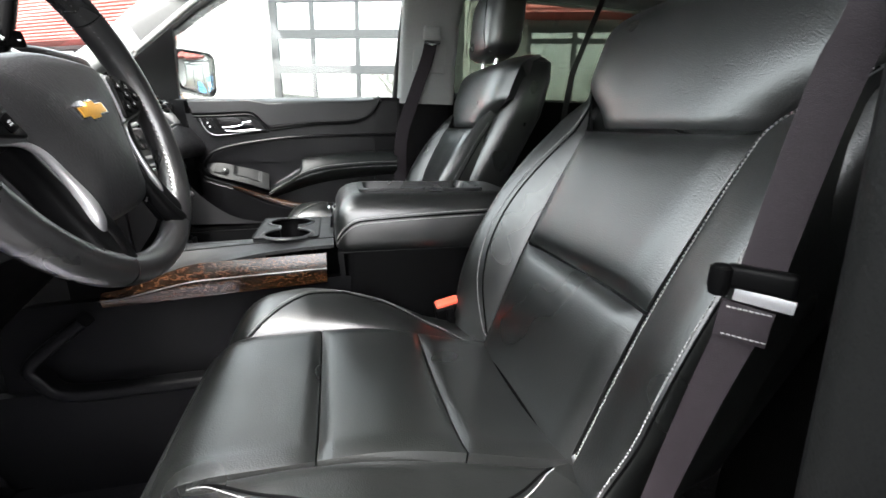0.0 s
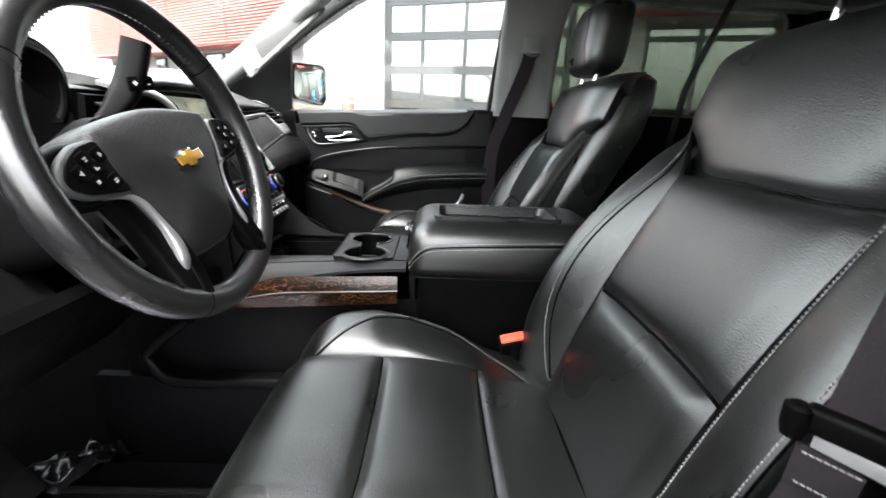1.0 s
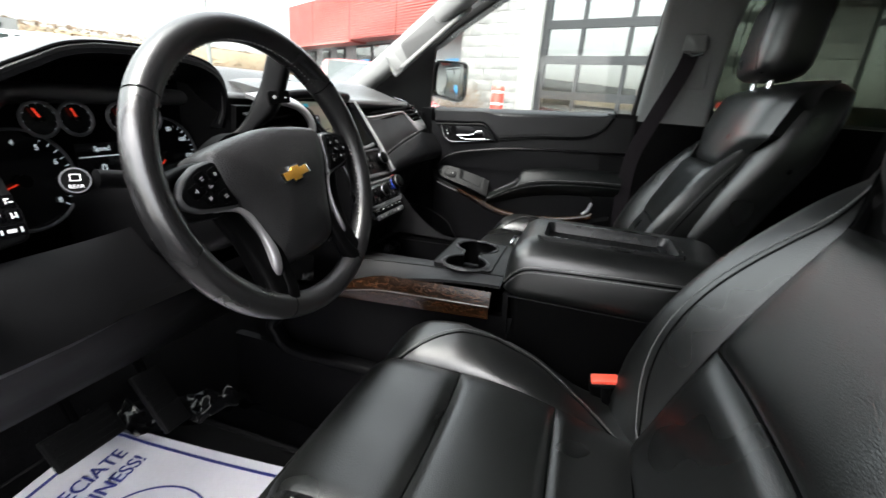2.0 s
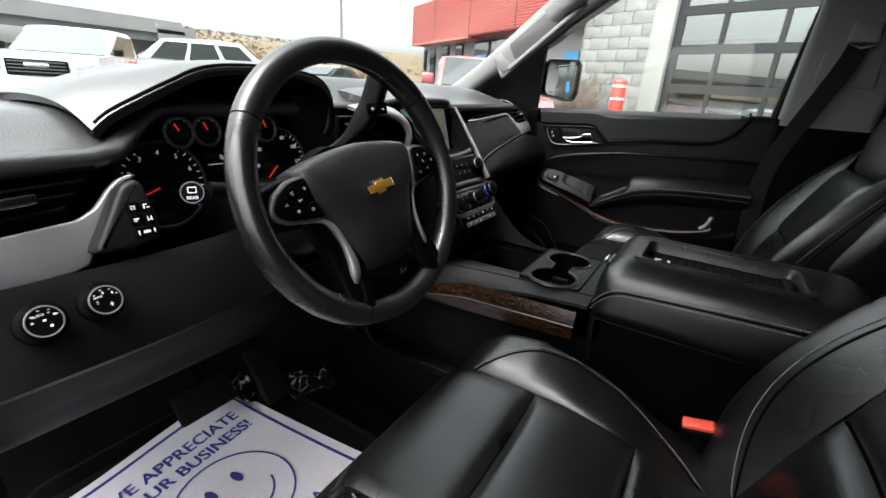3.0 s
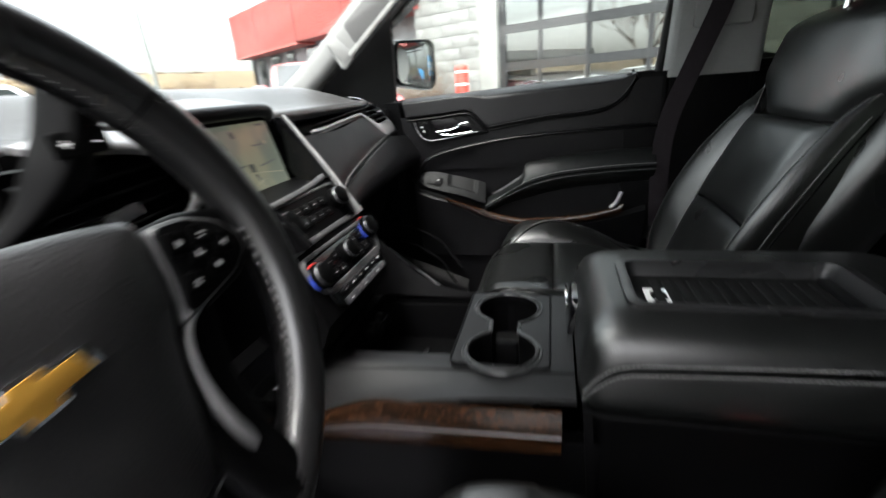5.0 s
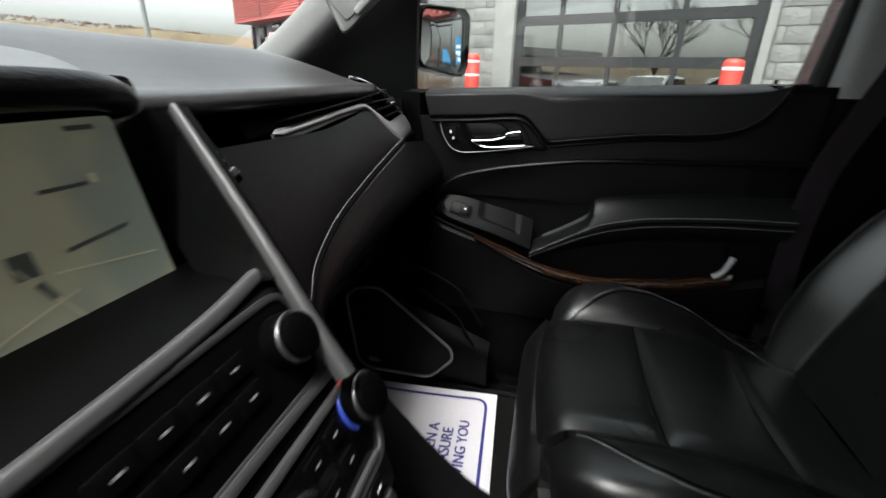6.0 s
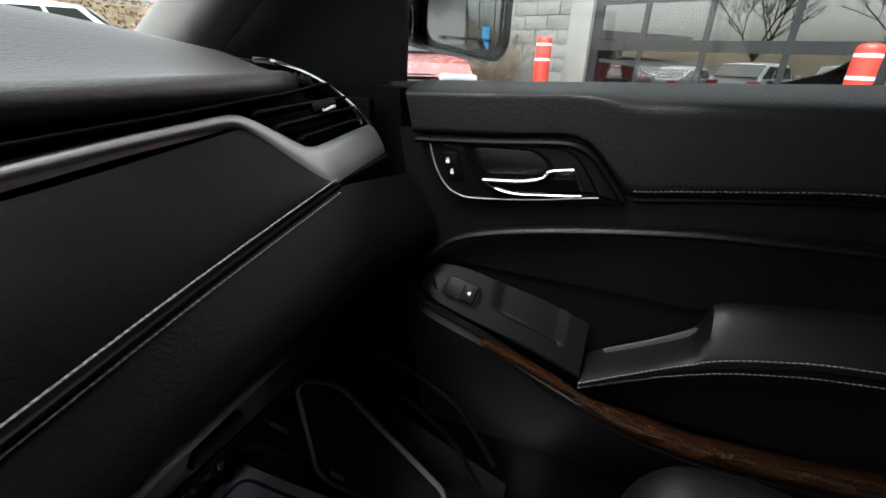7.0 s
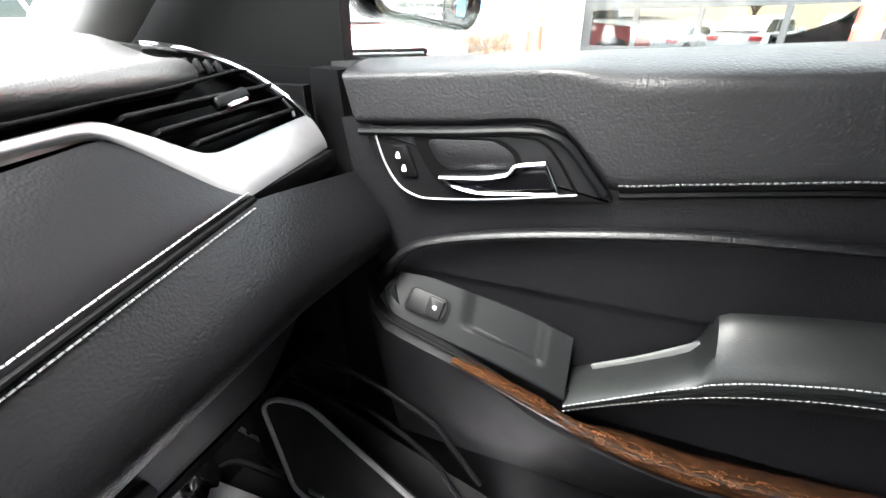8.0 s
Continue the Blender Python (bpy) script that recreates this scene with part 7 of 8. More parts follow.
    for d in (1, -1):
        part("headrest_seam", sweep([V(X(d * 0.092), y, z) for y, z in ((-0.330, 1.595), (-0.3235, 1.64), (-0.328, 1.70), (-0.331, 1.755), (-0.340, 1.775))], disc(0.0016, 6)), PLASTIC_D, t)
    return t


seat(-0.447, 1, "bucket_seat", "black leather power driver's seat with grey stitching", 0.0, (0.0, 0.018))
seat(0.487, -1, "bucket_seat", "black leather passenger seat with grey stitching", 0.0, (0.022, 0.0))

# buckle between driver's seat and console
bk = thing("belt_buckle", "black belt buckle with a red release button", "buckle", (-0.205, -0.07, 0.9))
bm_ = facing((-0.205, -0.072, 1.035), (-0.35, 0.25, 1), (0, -1, 0.25))
part("stalk", sweep([(-0.20, -0.10, 0.86), (-0.203, -0.09, 0.95), (-0.205, -0.075, 1.03)], rect(0.016, 0.034, 0.006, 3), up=(1, 0, 0)), PLASTIC_D, bk)
part("housing", box((0, 0, 0), (0.052, 0.030, 0.050), 0.006, 3, bm_ @ Matrix.Translation((0, 0, -0.022))), PLASTIC_D, bk)
part("release_button", box((0, 0, 0), (0.044, 0.018, 0.010), 0.003, 3, bm_ @ Matrix.Translation((0, -0.002, 0.0045))), RED_BTN, bk, "red release button")

# driver's belt
db = thing("driver_seat_belt", "dark grey seat belt with latch plate beside the driver's seat", "seat belt", (-0.75, -0.18, 1.2))
BW = V(0.8, 0.6, 0)    # across the webbing
BN = V(-0.6, 0.8, 0)   # off its face
b_up = spline([(-0.800, -0.172, 1.72), (-0.777, -0.157, 1.46), (-0.764, -0.154, 1.400), (-0.756, -0.152, 1.345), (-0.7485, -0.148, 1.268)], 8)
part("webbing", sweep(b_up, rect(0.0022, 0.0255), up=BW), BELT, db)
fold = part("webbing_fold", sweep([V(-0.747, -0.146, 1.249) + BN * 0.002, V(-0.746, -0.1455, 1.237) + BN * 0.003, V(-0.7455, -0.1452, 1.2225) + BN * 0.002], rect(0.0045, 0.032, 0.001), up=BW), BELT, db, "stitched webbing fold")
part("webbing_low", sweep(spline([V(-0.744, -0.144, 1.226), V(-0.7345, -0.137, 1.1685), V(-0.7235, -0.1285, 1.09), V(-0.712, -0.12, 1.0), V(-0.70, -0.11, 0.90)], 6), rect(0.0022, 0.026), up=BW, scale=lambda t: 1.0 - 0.35 * t), BELT, db)
for z in (1.246, 1.2255):
    c = V(-0.7465, -0.1458, z) + BN * 0.0048
    part("fold_stitching", stitches([c - BW * 0.013, c + BW * 0.013], BN, 0.0034, 0.0028, 0.0004), THREAD, fold)
part("latch_housing", box((0, 0, 0), (0.042, 0.017, 0.012), 0.004, 3, facing(V(-0.750, -0.1475, 1.2685) + BN * 0.003, BN, BW)), PLASTIC_D, db)
part("latch_knuckle", loft([[V(-0.7325, -0.1335, z) + BN * 0.006 + V(r * math.cos(q), r * math.sin(q), 0) for q in [2 * math.pi * i / 16 for i in range(16)]] for r, z in ((0.005, 1.276), (0.0075, 1.274), (0.0075, 1.262), (0.006, 1.255), (0.004, 1.254))]), PLASTIC_D, db)
part("latch_bar", sweep([V(-0.739, -0.1405, 1.2565) + BN * 0.005, V(-0.7665, -0.161, 1.2545) + BN * 0.005], rect(0.004, 0.0095, 0.0015)), SILVER, db, "steel latch bar")

# driver's doorway: pillar, sill, seal
lp = thing("driver_pillar_trim", "black centre pillar trim at the open doorway", "pillar trim", (-0.83, -0.27, 0.7), "structure")
part("lower_cover", loft([[V(x + a, y + b, z) for a, b in rect(0.07, w, 0.02, 3)] for x, y, z, w in ((-0.87, -0.228, 0.68, 0.26), (-0.865, -0.228, 1.1, 0.26), (-0.845, -0.228, 1.395, 0.25))]), PILLAR_D, lp)
part("upper_cover", loft([[V(x + a, y + b, z) for a, b in rect(0.07, w, 0.02, 3)] for x, y, z, w in ((-0.843, -0.232, 1.40, 0.24), (-0.81, -0.25, 1.70, 0.22), (-0.78, -0.24, 1.93, 0.22))]), GREY, lp)
# added dark sheet that stands in for the shadow between seat and pillar
part("gap_shade_panel", sheet(lambda u, v: (-0.86 + 0.32 * u, -0.325 - 0.12 * u, 0.68 + (0.74 - 0.06 * u) * v), 6, 8, 0.02), PILLAR_D, lp)
part("seal", sweep([(-0.93, -0.075, 0.68), (-0.93, -0.075, 1.3), (-0.915, -0.075, 1.5), (-0.86, -0.06, 1.78)], disc(0.014, 8)), RUBBER, lp)
part("sill_plate", box((-0.87, 0.35, 0.685), (0.10, 1.2, 0.02), 0.005), PLASTIC, lp)

# ---- floor mats and pedals ----
def paper_mat(m, w, h, flat, label):
    """A printed paper floor mat, slightly wavy and curled."""
    t = thing("paper_floor_mat", label, "floor mat", tuple(m.translation), group="paper floor mats")

    def f(u, v):
        p = V((u - 0.5) * w, (v - 0.5) * h, 0)
        p.z = 0.006 + 0.010 * math.sin(u * 5 + 1) * math.sin(v * 4) * flat + 0.03 * max(0, v - 0.8) + 0.02 * max(0, abs(u - 0.5) - 0.4)
        return p
    on = lambda x, y, o=0.0025: m @ (Vector(f(x / w + 0.5, y / h + 0.5)) + V(0, 0, o))
    base = part("sheet", sheet(lambda u, v: m @ Vector(f(u, v)), 24, 24, 0.0008, flip=False), PAPER, t)

    def line(pts, r=0.0035, closed=False):
        q = pts + pts[:1] if closed else pts
        out = []
        for a, b in zip(q, q[1:]):
            n = max(2, int((Vector(b) - Vector(a)).length / 0.02))
            out += [on(*(Vector(a).lerp(Vector(b), i / n))) for i in range(n)]
        if not closed:
            out.append(on(*q[-1]))
        return sweep(out, rect(2 * r, 0.0008), up=m.to_3x3() @ V(0, 0, 1), closed=closed)
    bw, bh = w / 2 - 0.025, h / 2 - 0.025
    part("border", line([tuple(q) for q in rounded([(-bw, -bh), (bw, -bh), (bw, bh), (-bw, bh)], 0.03, 4)], 0.0035, True), BLUE_INK, base)
    words = []
    for s, x, y, z in (("WE APPRECIATE", 0, 0.188, 0.041), ("YOUR BUSINESS!", 0, 0.143, 0.041), ("IT'S BEEN A", 0, -0.135, 0.036), ("PLEASURE", 0, -0.170, 0.036), ("SERVING YOU", 0, -0.205, 0.034)):
        b = text_bm(s, z, Matrix.Translation((x, y, 0)), 0.0002)
        for v in b.verts:
            v.co = on(v.co.x, v.co.y, 0.0022 + v.co.z)
        words.append(b)
        b2 = text_bm(s, z, Matrix.Translation((x + 0.0018, y + 0.0006, 0)), 0.0002)
        for v in b2.verts:
            v.co = on(v.co.x, v.co.y, 0.0021 + v.co.z)
        words.append(b2)
    for i in range(0, len(words), 2):
        part("printed_line", join(words[i], words[i + 1]), BLUE_INK, base)
    ring = [(0.115 * math.cos(2 * math.pi * i / 48), 0.005 + 0.108 * math.sin(2 * math.pi * i / 48)) for i in range(48)]
    part("printed_circle", line(ring, 0.002, True), BLUE_INK, base)
    part("printed_curve", line([(0.075 * math.cos(a), 0.012 + 0.075 * math.sin(a)) for a in [radians(200 + 140 * i / 24) for i in range(25)]], 0.0022), BLUE_INK, base)
    for sx in (-1, 1):
        e = [(sx * 0.030 + 0.009 * math.cos(2 * math.pi * i / 20), 0.042 + 0.017 * math.sin(2 * math.pi * i / 20)) for i in range(20)]
        bm = bmesh.new()
        bm.faces.new([bm.verts.new(on(a, b)) for a, b in e])
        part("printed_oval", bm, BLUE_INK, base)
    return t


paper_mat(Matrix.Translation((-0.52, 0.655, 0.695)) @ Matrix.Rotation(radians(6), 4, "Z"), 0.42, 0.55, 1.0, "white paper floor mat with blue printed words")
paper_mat(Matrix.Translation((0.562, 0.668, 0.695)) @ Matrix.Rotation(radians(4), 4, "Z"), 0.42, 0.55, 1.0, "white paper floor mat with blue printed words")
for cx, lb in ((-0.50, "black rubber mat under the driver's paper mat"), (0.55, "black rubber mat under the passenger's paper mat")):
    rmt = thing("rubber_floor_mat", lb, "floor mat", (cx, 0.6, 0.684), group="rubber floor mats")
    part("mat_body", sheet(lambda u, v: (cx - 0.26 + 0.52 * u, 0.33 + 0.66 * v, 0.690 + 0.10 * max(0, v - 0.96)), 8, 10, 0.006), RUBBER, rmt)
    part("mat_edge", sweep([V(cx + a, 0.66 + b, 0.694) for a, b in rounded([(-0.26, -0.33), (0.26, -0.33), (0.26, 0.33), (-0.26, 0.33)], 0.05, 4)], disc(0.007, 8), closed=True), RUBBER, rmt)
for x, w, nm, z in ((-0.485, 0.12, "brake_pedal", 0.845), (-0.335, 0.06, "accelerator_pedal", 0.82)):
    pd = thing(nm, "black rubber-faced %s hanging in the footwell" % nm.replace("_", " "), "pedal", (x, 0.83, z))
    m = facing((x, 0.80, z), (0, -0.8, 0.6), (1, 0, 0))
    part("pad", box((0, 0, 0), (w, 0.065 if w > 0.1 else 0.14, 0.014), 0.005, 3, m), RUBBER, pd)
    part("arm", sweep([m @ V(0, 0, -0.005), V(x + 0.01, 0.88, z + 0.10), V(x + 0.01, 0.95, z + 0.25)], rect(0.012, 0.022, 0.003)), PLASTIC_D, pd)
    for i in range(4):
        part("pad_rib", box((0, 0, 0), (w * 0.85, 0.004, 0.003), m=m @ Matrix.Translation((0, -0.022 + 0.0145 * i, 0.008))), RUBBER, pd)
bagm = mk("clear_plastic_wrap", (0.004, 0.004, 0.0045), 0.2, wave=30, wavebump=0.012, coat=0, spec=0.3)
for cx, cy in ((-0.30, 0.86), (0.64, 1.00)):
    wr = bmesh.new()
    random.seed(int(cx * 100))
    n = 18
    g = [[wr.verts.new((cx - 0.13 + 0.26 * i / n, cy - 0.06 + 0.12 * j / 8 - 0.25 * (i / n - 0.5) * (cx < 0), 0.715 + 0.05 * noise.noise((i * 0.7, j * 0.8, cx * 9)) + 0.02)) for j in range(9)] for i in range(n + 1)]
    for i in range(n):
        for j in range(8):
            wr.faces.new((g[i][j], g[i + 1][j], g[i + 1][j + 1], g[i][j + 1]))
    whole("plastic_wrap", wr, bagm, "crumpled shiny black plastic wrap on the footwell carpet", "plastic wrap", sharp=180)


# ---- passenger's door mirror ----
mir = thing("door_mirror", "black door mirror with chrome-framed glass", "mirror", (1.1, 0.66, 1.5))
m2 = facing((1.115, 0.655, 1.553), (-0.40, -0.90, 0.0), (0.9, -0.40, 0))
shell = rounded([(-0.105, -0.060), (0.085, -0.085), (0.110, -0.06), (0.112, 0.07), (0.09, 0.085), (-0.095, 0.075)], 0.03, 5)
part("shell", loft([[m2 @ V(a * k, b * k, z) for a, b in shell] for k, z in ((1.04, -0.006), (1.08, -0.014), (1.06, -0.05), (0.9, -0.085), (0.6, -0.10))]), PAINT, mir)
part("bezel", loft([[m2 @ V(a * k, b * k, z) for a, b in shell] for k, z in ((1.04, 0.004), (1.0, 0.010), (0.94, 0.006), (0.93, -0.002))], cap=False), PLASTIC_D, mir)
mg = part("glass", loft([[m2 @ V(a * k, b * k, 0.002 - (a * a + b * b) * k * k / 2.6) for a, b in shell] for k in (0.955, 0.85, 0.72, 0.58, 0.44, 0.30, 0.16, 0.04)]), MIRROR, mir, "convex mirror glass", sharp=80)
part("etched_words", join(*[text_bm(w_, 0.0085, m2 @ Matrix.Translation((0.0, y_, 0.0012)), 0.0002) for w_, y_ in (("OBJECTS IN MIRROR ARE CLOSER", -0.052), ("THAN THEY APPEAR", -0.064))]), PLASTIC_G, mg)
part("arm", sweep([(0.93, 0.80, 1.500), (0.99, 0.76, 1.515), (1.06, 0.72, 1.535)], rect(0.06, 0.035, 0.012, 3)), PLASTIC_D, mir)

# ---- the building beside the lot ----
BM_ = Matrix.Translation((7.32, 0, 0)) @ Matrix.Rotation(radians(-21), 4, "Z")   # local x: into the building, y: along it
BW_ = BM_ @ Matrix.Translation((0, 2.93, 0)) @ Matrix.Rotation(radians(-12.4), 4, "Z")   # the office wing, which turns away


def bb(x0, x1, y0, y1, z0, z1, bev=0.0):
    b = box(((x0 + x1) / 2, (y0 + y1) / 2, (z0 + z1) / 2), (x1 - x0, y1 - y0, z1 - z0), bev)
    b.transform(BM_)
    return b


def wb(x0, x1, y0, y1, z0, z1, bev=0.0):
    b = box(((x0 + x1) / 2, (y0 + y1) / 2, (z0 + z1) / 2), (x1 - x0, y1 - y0, z1 - z0), bev)
    b.transform(BW_)
    return b


BLOCK = mk("split_face_block", (0.185, 0.184, 0.178), 0.9, var=0.16, vscale=3, fine=40, finebump=0.012, wave=14, wavebump=0.006, per=0.16)
MORTAR = mk("mortar", (0.15, 0.148, 0.143), 0.95, var=0.1, fine=60, finebump=0.004)
BLOCK_D = mk("painted_grey_wall", (0.23, 0.23, 0.232), 0.85, var=0.08, vscale=2, fine=30, finebump=0.01)
FRAME = mk("dark_bronze_frame", (0.022, 0.0225, 0.024), 0.45, metal=0.3, var=0.08)
POST = mk("grey_door_post", (0.24, 0.24, 0.23), 0.7, var=0.08, fine=40, finebump=0.003)
REDM = mk("red_ribbed_metal", (0.42, 0.1, 0.085), 0.45, var=0.08, vscale=2)
BOLL = mk("red_bollard_sleeve", (0.6, 0.045, 0.03), 0.4, var=0.06)
WHITE_TAPE = mk("white_reflective_tape", (0.8, 0.8, 0.8), 0.4, var=0.03)
SIGN = mk("blue_sign", (0.03, 0.22, 0.45), 0.4, var=0.05)
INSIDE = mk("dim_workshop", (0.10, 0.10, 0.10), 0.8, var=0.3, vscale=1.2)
SHINY = glass_mat("garage_glass", (0.9, 1.0, 0.95), 0.45, 0.27)

bld = thing("workshop_building", "grey block building with red ribbed fascia", "building", tuple(BM_ @ V(0, 3, 0.5)), "structure")
GZ = 0.5
part("wall_left", bb(0.04, 0.35, 1.45, 2.93, GZ - 0.6, 4.9), MORTAR, bld)
part("wall_above", bb(0.04, 0.35, -2.3, 1.45, 4.05, 4.9), MORTAR, bld)
part("wall_right", bb(0.04, 0.35, -3.2, -2.27, GZ - 0.6, 4.9), MORTAR, bld)
part("wall_far_right", bb(0.04, 0.35, -16, -8.2, GZ - 0.6, 4.2), MORTAR, bld)
front = part("shop_front", bb(0.10, 0.30, -8.2, -3.2, 2.95, 4.2), BLOCK_D, bld, "dark-framed shop front")
for y in (-8.18, -7.2, -6.05, -4.95, -3.95, -3.22):
    part("mullion", bb(0.08, 0.16, y - 0.04, y + 0.04, GZ, 2.95), FRAME, front)
for z in (GZ + 0.04, 2.74, 2.91):
    part("transom", bb(0.09, 0.15, -8.2, -3.2, z - 0.04, z + 0.04), FRAME, front)
for a, b in ((-8.14, -7.24), (-7.16, -6.09), (-6.01, -4.99), (-4.91, -3.99), (-3.91, -3.26)):
    for c, d in ((GZ + 0.08, 2.70), (2.78, 2.87)):
        part("pane", bb(0.11, 0.117, a, b, c, d), SHINY, front)
sg = part("shop_sign", bb(0.06, 0.075, -5.60, -5.05, 1.35, 2.15), SIGN, front, "blue shop sign with white bars")
part("sign_bars", join(bb(0.052, 0.06, -5.53, -5.13, 1.88, 1.96), bb(0.052, 0.06, -5.53, -5.13, 1.70, 1.82), bb(0.052, 0.06, -5.45, -5.21, 1.42, 1.56)), WHITE_TAPE, sg)
part("door_notice", bb(0.06, 0.075, -6.9, -6.4, 1.1, 1.75), SIGN, front)
rf = part("rear_fascia", bb(-0.42, -0.40, -16, -2.7, 3.07, 4.55), REDM, bld, "red ribbed metal fascia")
part("rear_soffit", bb(-0.42, 0.3, -16, -2.7, 3.05, 3.07), REDM, bld)
part("rear_fascia_end", bb(-0.42, 0.3, -2.72, -2.70, 3.05, 4.55), REDM, bld)
for i in range(16):
    part("rib", bb(-0.45, -0.42, -16, -2.7, 3.10 + 0.09 * i, 3.14 + 0.09 * i, 0.008), REDM, rf)
part("back_wall", bb(7.9, 8, -16, 2.9, GZ - 0.6, 4.9), BLOCK_D, bld)
part("roof_deck", bb(0.0, 8, -16, 2.93, 4.9, 5.0), BLOCK_D, bld)
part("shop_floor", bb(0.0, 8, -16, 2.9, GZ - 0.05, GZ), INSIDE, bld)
part("inner_side_wall", bb(0.35, 8, 2.75, 2.93, GZ - 0.6, 4.9), BLOCK_D, bld)

# the office wing under its red ribbed fascia
part("wing_wall", wb(0.50, 0.80, -0.10, 9.3, GZ - 0.6, 4.0), BLOCK_D, bld)
part("wing_end_wall", wb(0.5, 7, 9.24, 9.3, GZ - 0.6, 4.0), BLOCK_D, bld)
part("wing_roof", wb(0.0, 7, 0.0, 9.3, 4.0, 4.08), BLOCK_D, bld)
fas = part("fascia", wb(0.0, 0.02, -0.12, 9.25, 2.88, 4.08), REDM, bld, "red ribbed metal fascia")
part("fascia_soffit", wb(0.0, 0.55, -0.12, 9.25, 2.86, 2.885), REDM, bld)
part("fascia_end", wb(0.0, 0.6, 9.23, 9.26, 2.88, 4.08), REDM, bld)
for i in range(20):
    z = 2.91 + 0.06 * i
    part("rib", wb(-0.03, 0.0, -0.12, 9.25, z - 0.017, z + 0.017, 0.008), REDM, fas)
for y in (2.4, 4.75, 7.2):
    part("joint", wb(-0.034, -0.027, y - 0.012, y + 0.012, 2.88, 4.08), FRAME, fas)
part("lower_fascia", wb(-0.036, 0.55, 4.75, 9.26, 2.80, 2.87), REDM, fas)
# office windows and door under the fascia
for y0, y1, z0, z1 in ((2.55, 3.25, 1.55, 2.78), (3.35, 4.25, 1.55, 2.78), (4.35, 5.25, 1.55, 2.78), (6.0, 6.5, 2.0, 2.75), (7.05, 7.6, 2.0, 2.75), (8.15, 8.6, 0.5, 2.72), (9.0, 9.22, 2.0, 2.75)):
    w = part("office_window", wb(0.46, 0.52, y0, y1, z0, z1), FRAME, bld)
    zc = (z0 + z1) / 2
    part("pane", wb(0.44, 0.455, y0 + 0.04, y1 - 0.04, z0 + 0.04, zc - 0.02), SHINY, w)
    part("pane", wb(0.44, 0.455, y0 + 0.04, y1 - 0.04, zc + 0.02, z1 - 0.04), SHINY, w)
part("window_sign", wb(0.42, 0.435, 4.45, 5.1, 1.95, 2.40), SIGN, bld, "blue window sign")
part("corner_sign", wb(0.42, 0.435, 0.55, 1.0, 1.75, 2.35), SIGN, bld, "blue window sign")

# sectional garage door
gd = thing("garage_door", "glazed sectional garage door in a dark frame", "garage door", tuple(BM_ @ V(0.1, -0.5, 0.5)), "structure")
cols = [1.115, 0.434, -0.358, -1.248, -2.10]
bars = [0.545, 1.12, 1.703, 2.288, 2.849, 3.41, 3.98]
part("post", bb(-0.03, 0.20, 1.18, 1.53, GZ - 0.1, 4.1, 0.01), POST, gd)
part("post", bb(-0.03, 0.20, -2.28, -2.175, GZ - 0.1, 4.1, 0.01), POST, gd)
for i, y in enumerate(cols):
    w = 0.065 if i in (0, len(cols) - 1) else 0.034
    part("stile", bb(0.055, 0.105, y - w, y + w, GZ, 4.02), FRAME, gd)
for z in bars:
    part("rail", bb(0.05, 0.11, cols[-1], cols[0], z - 0.068, z + 0.068), FRAME, gd)
for a, b in zip(cols, cols[1:]):
    for c, d in zip(bars, bars[1:]):
        p = part("pane", bb(0.078, 0.084, b + 0.02, a - 0.02, c + 0.05, d - 0.05), SHINY, gd)
lampm = mk("shop_tube_light", (0.9, 0.95, 1.0), 0.5, glow=0.5)
for y, z in ((0.5, 3.3), (-0.6, 3.3)):
    whole("tube_light", bb(3.0, 3.1, y - 0.6, y + 0.6, z, z + 0.05), lampm, "white tube light in the workshop", "lamp")

# bollards
for y, top in ((1.565, 1.79), (-1.98, 1.73)):
    p = BM_ @ V(-0.6, y, 0)
    bo = thing("bollard", "red plastic-sleeved bollard with white bands", "bollard", (p.x, p.y, GZ), group="bollards")
    part("sleeve", loft([[V(p.x + r * math.cos(2 * math.pi * i / 24), p.y + r * math.sin(2 * math.pi * i / 24), z) for i in range(24)] for r, z in ((0.112, GZ - 0.1), (0.112, top - 0.06), (0.104, top - 0.03), (0.08, top - 0.01), (0.04, top - 0.002), (0.004, top))]), BOLL, bo)
    for z in (top - 0.11, top - 0.31):
        part("band", cyl((p.x, p.y, z - 0.017), (p.x, p.y, z + 0.017), 0.1135, n=24), WHITE_TAPE, bo)

# bare shrubs at the foot of the wall
TWIG = mk("bare_twigs", (0.13, 0.085, 0.055), 0.9, var=0.3)
DRYLEAF = mk("dry_leaves", (0.22, 0.12, 0.05), 0.8, var=0.4)


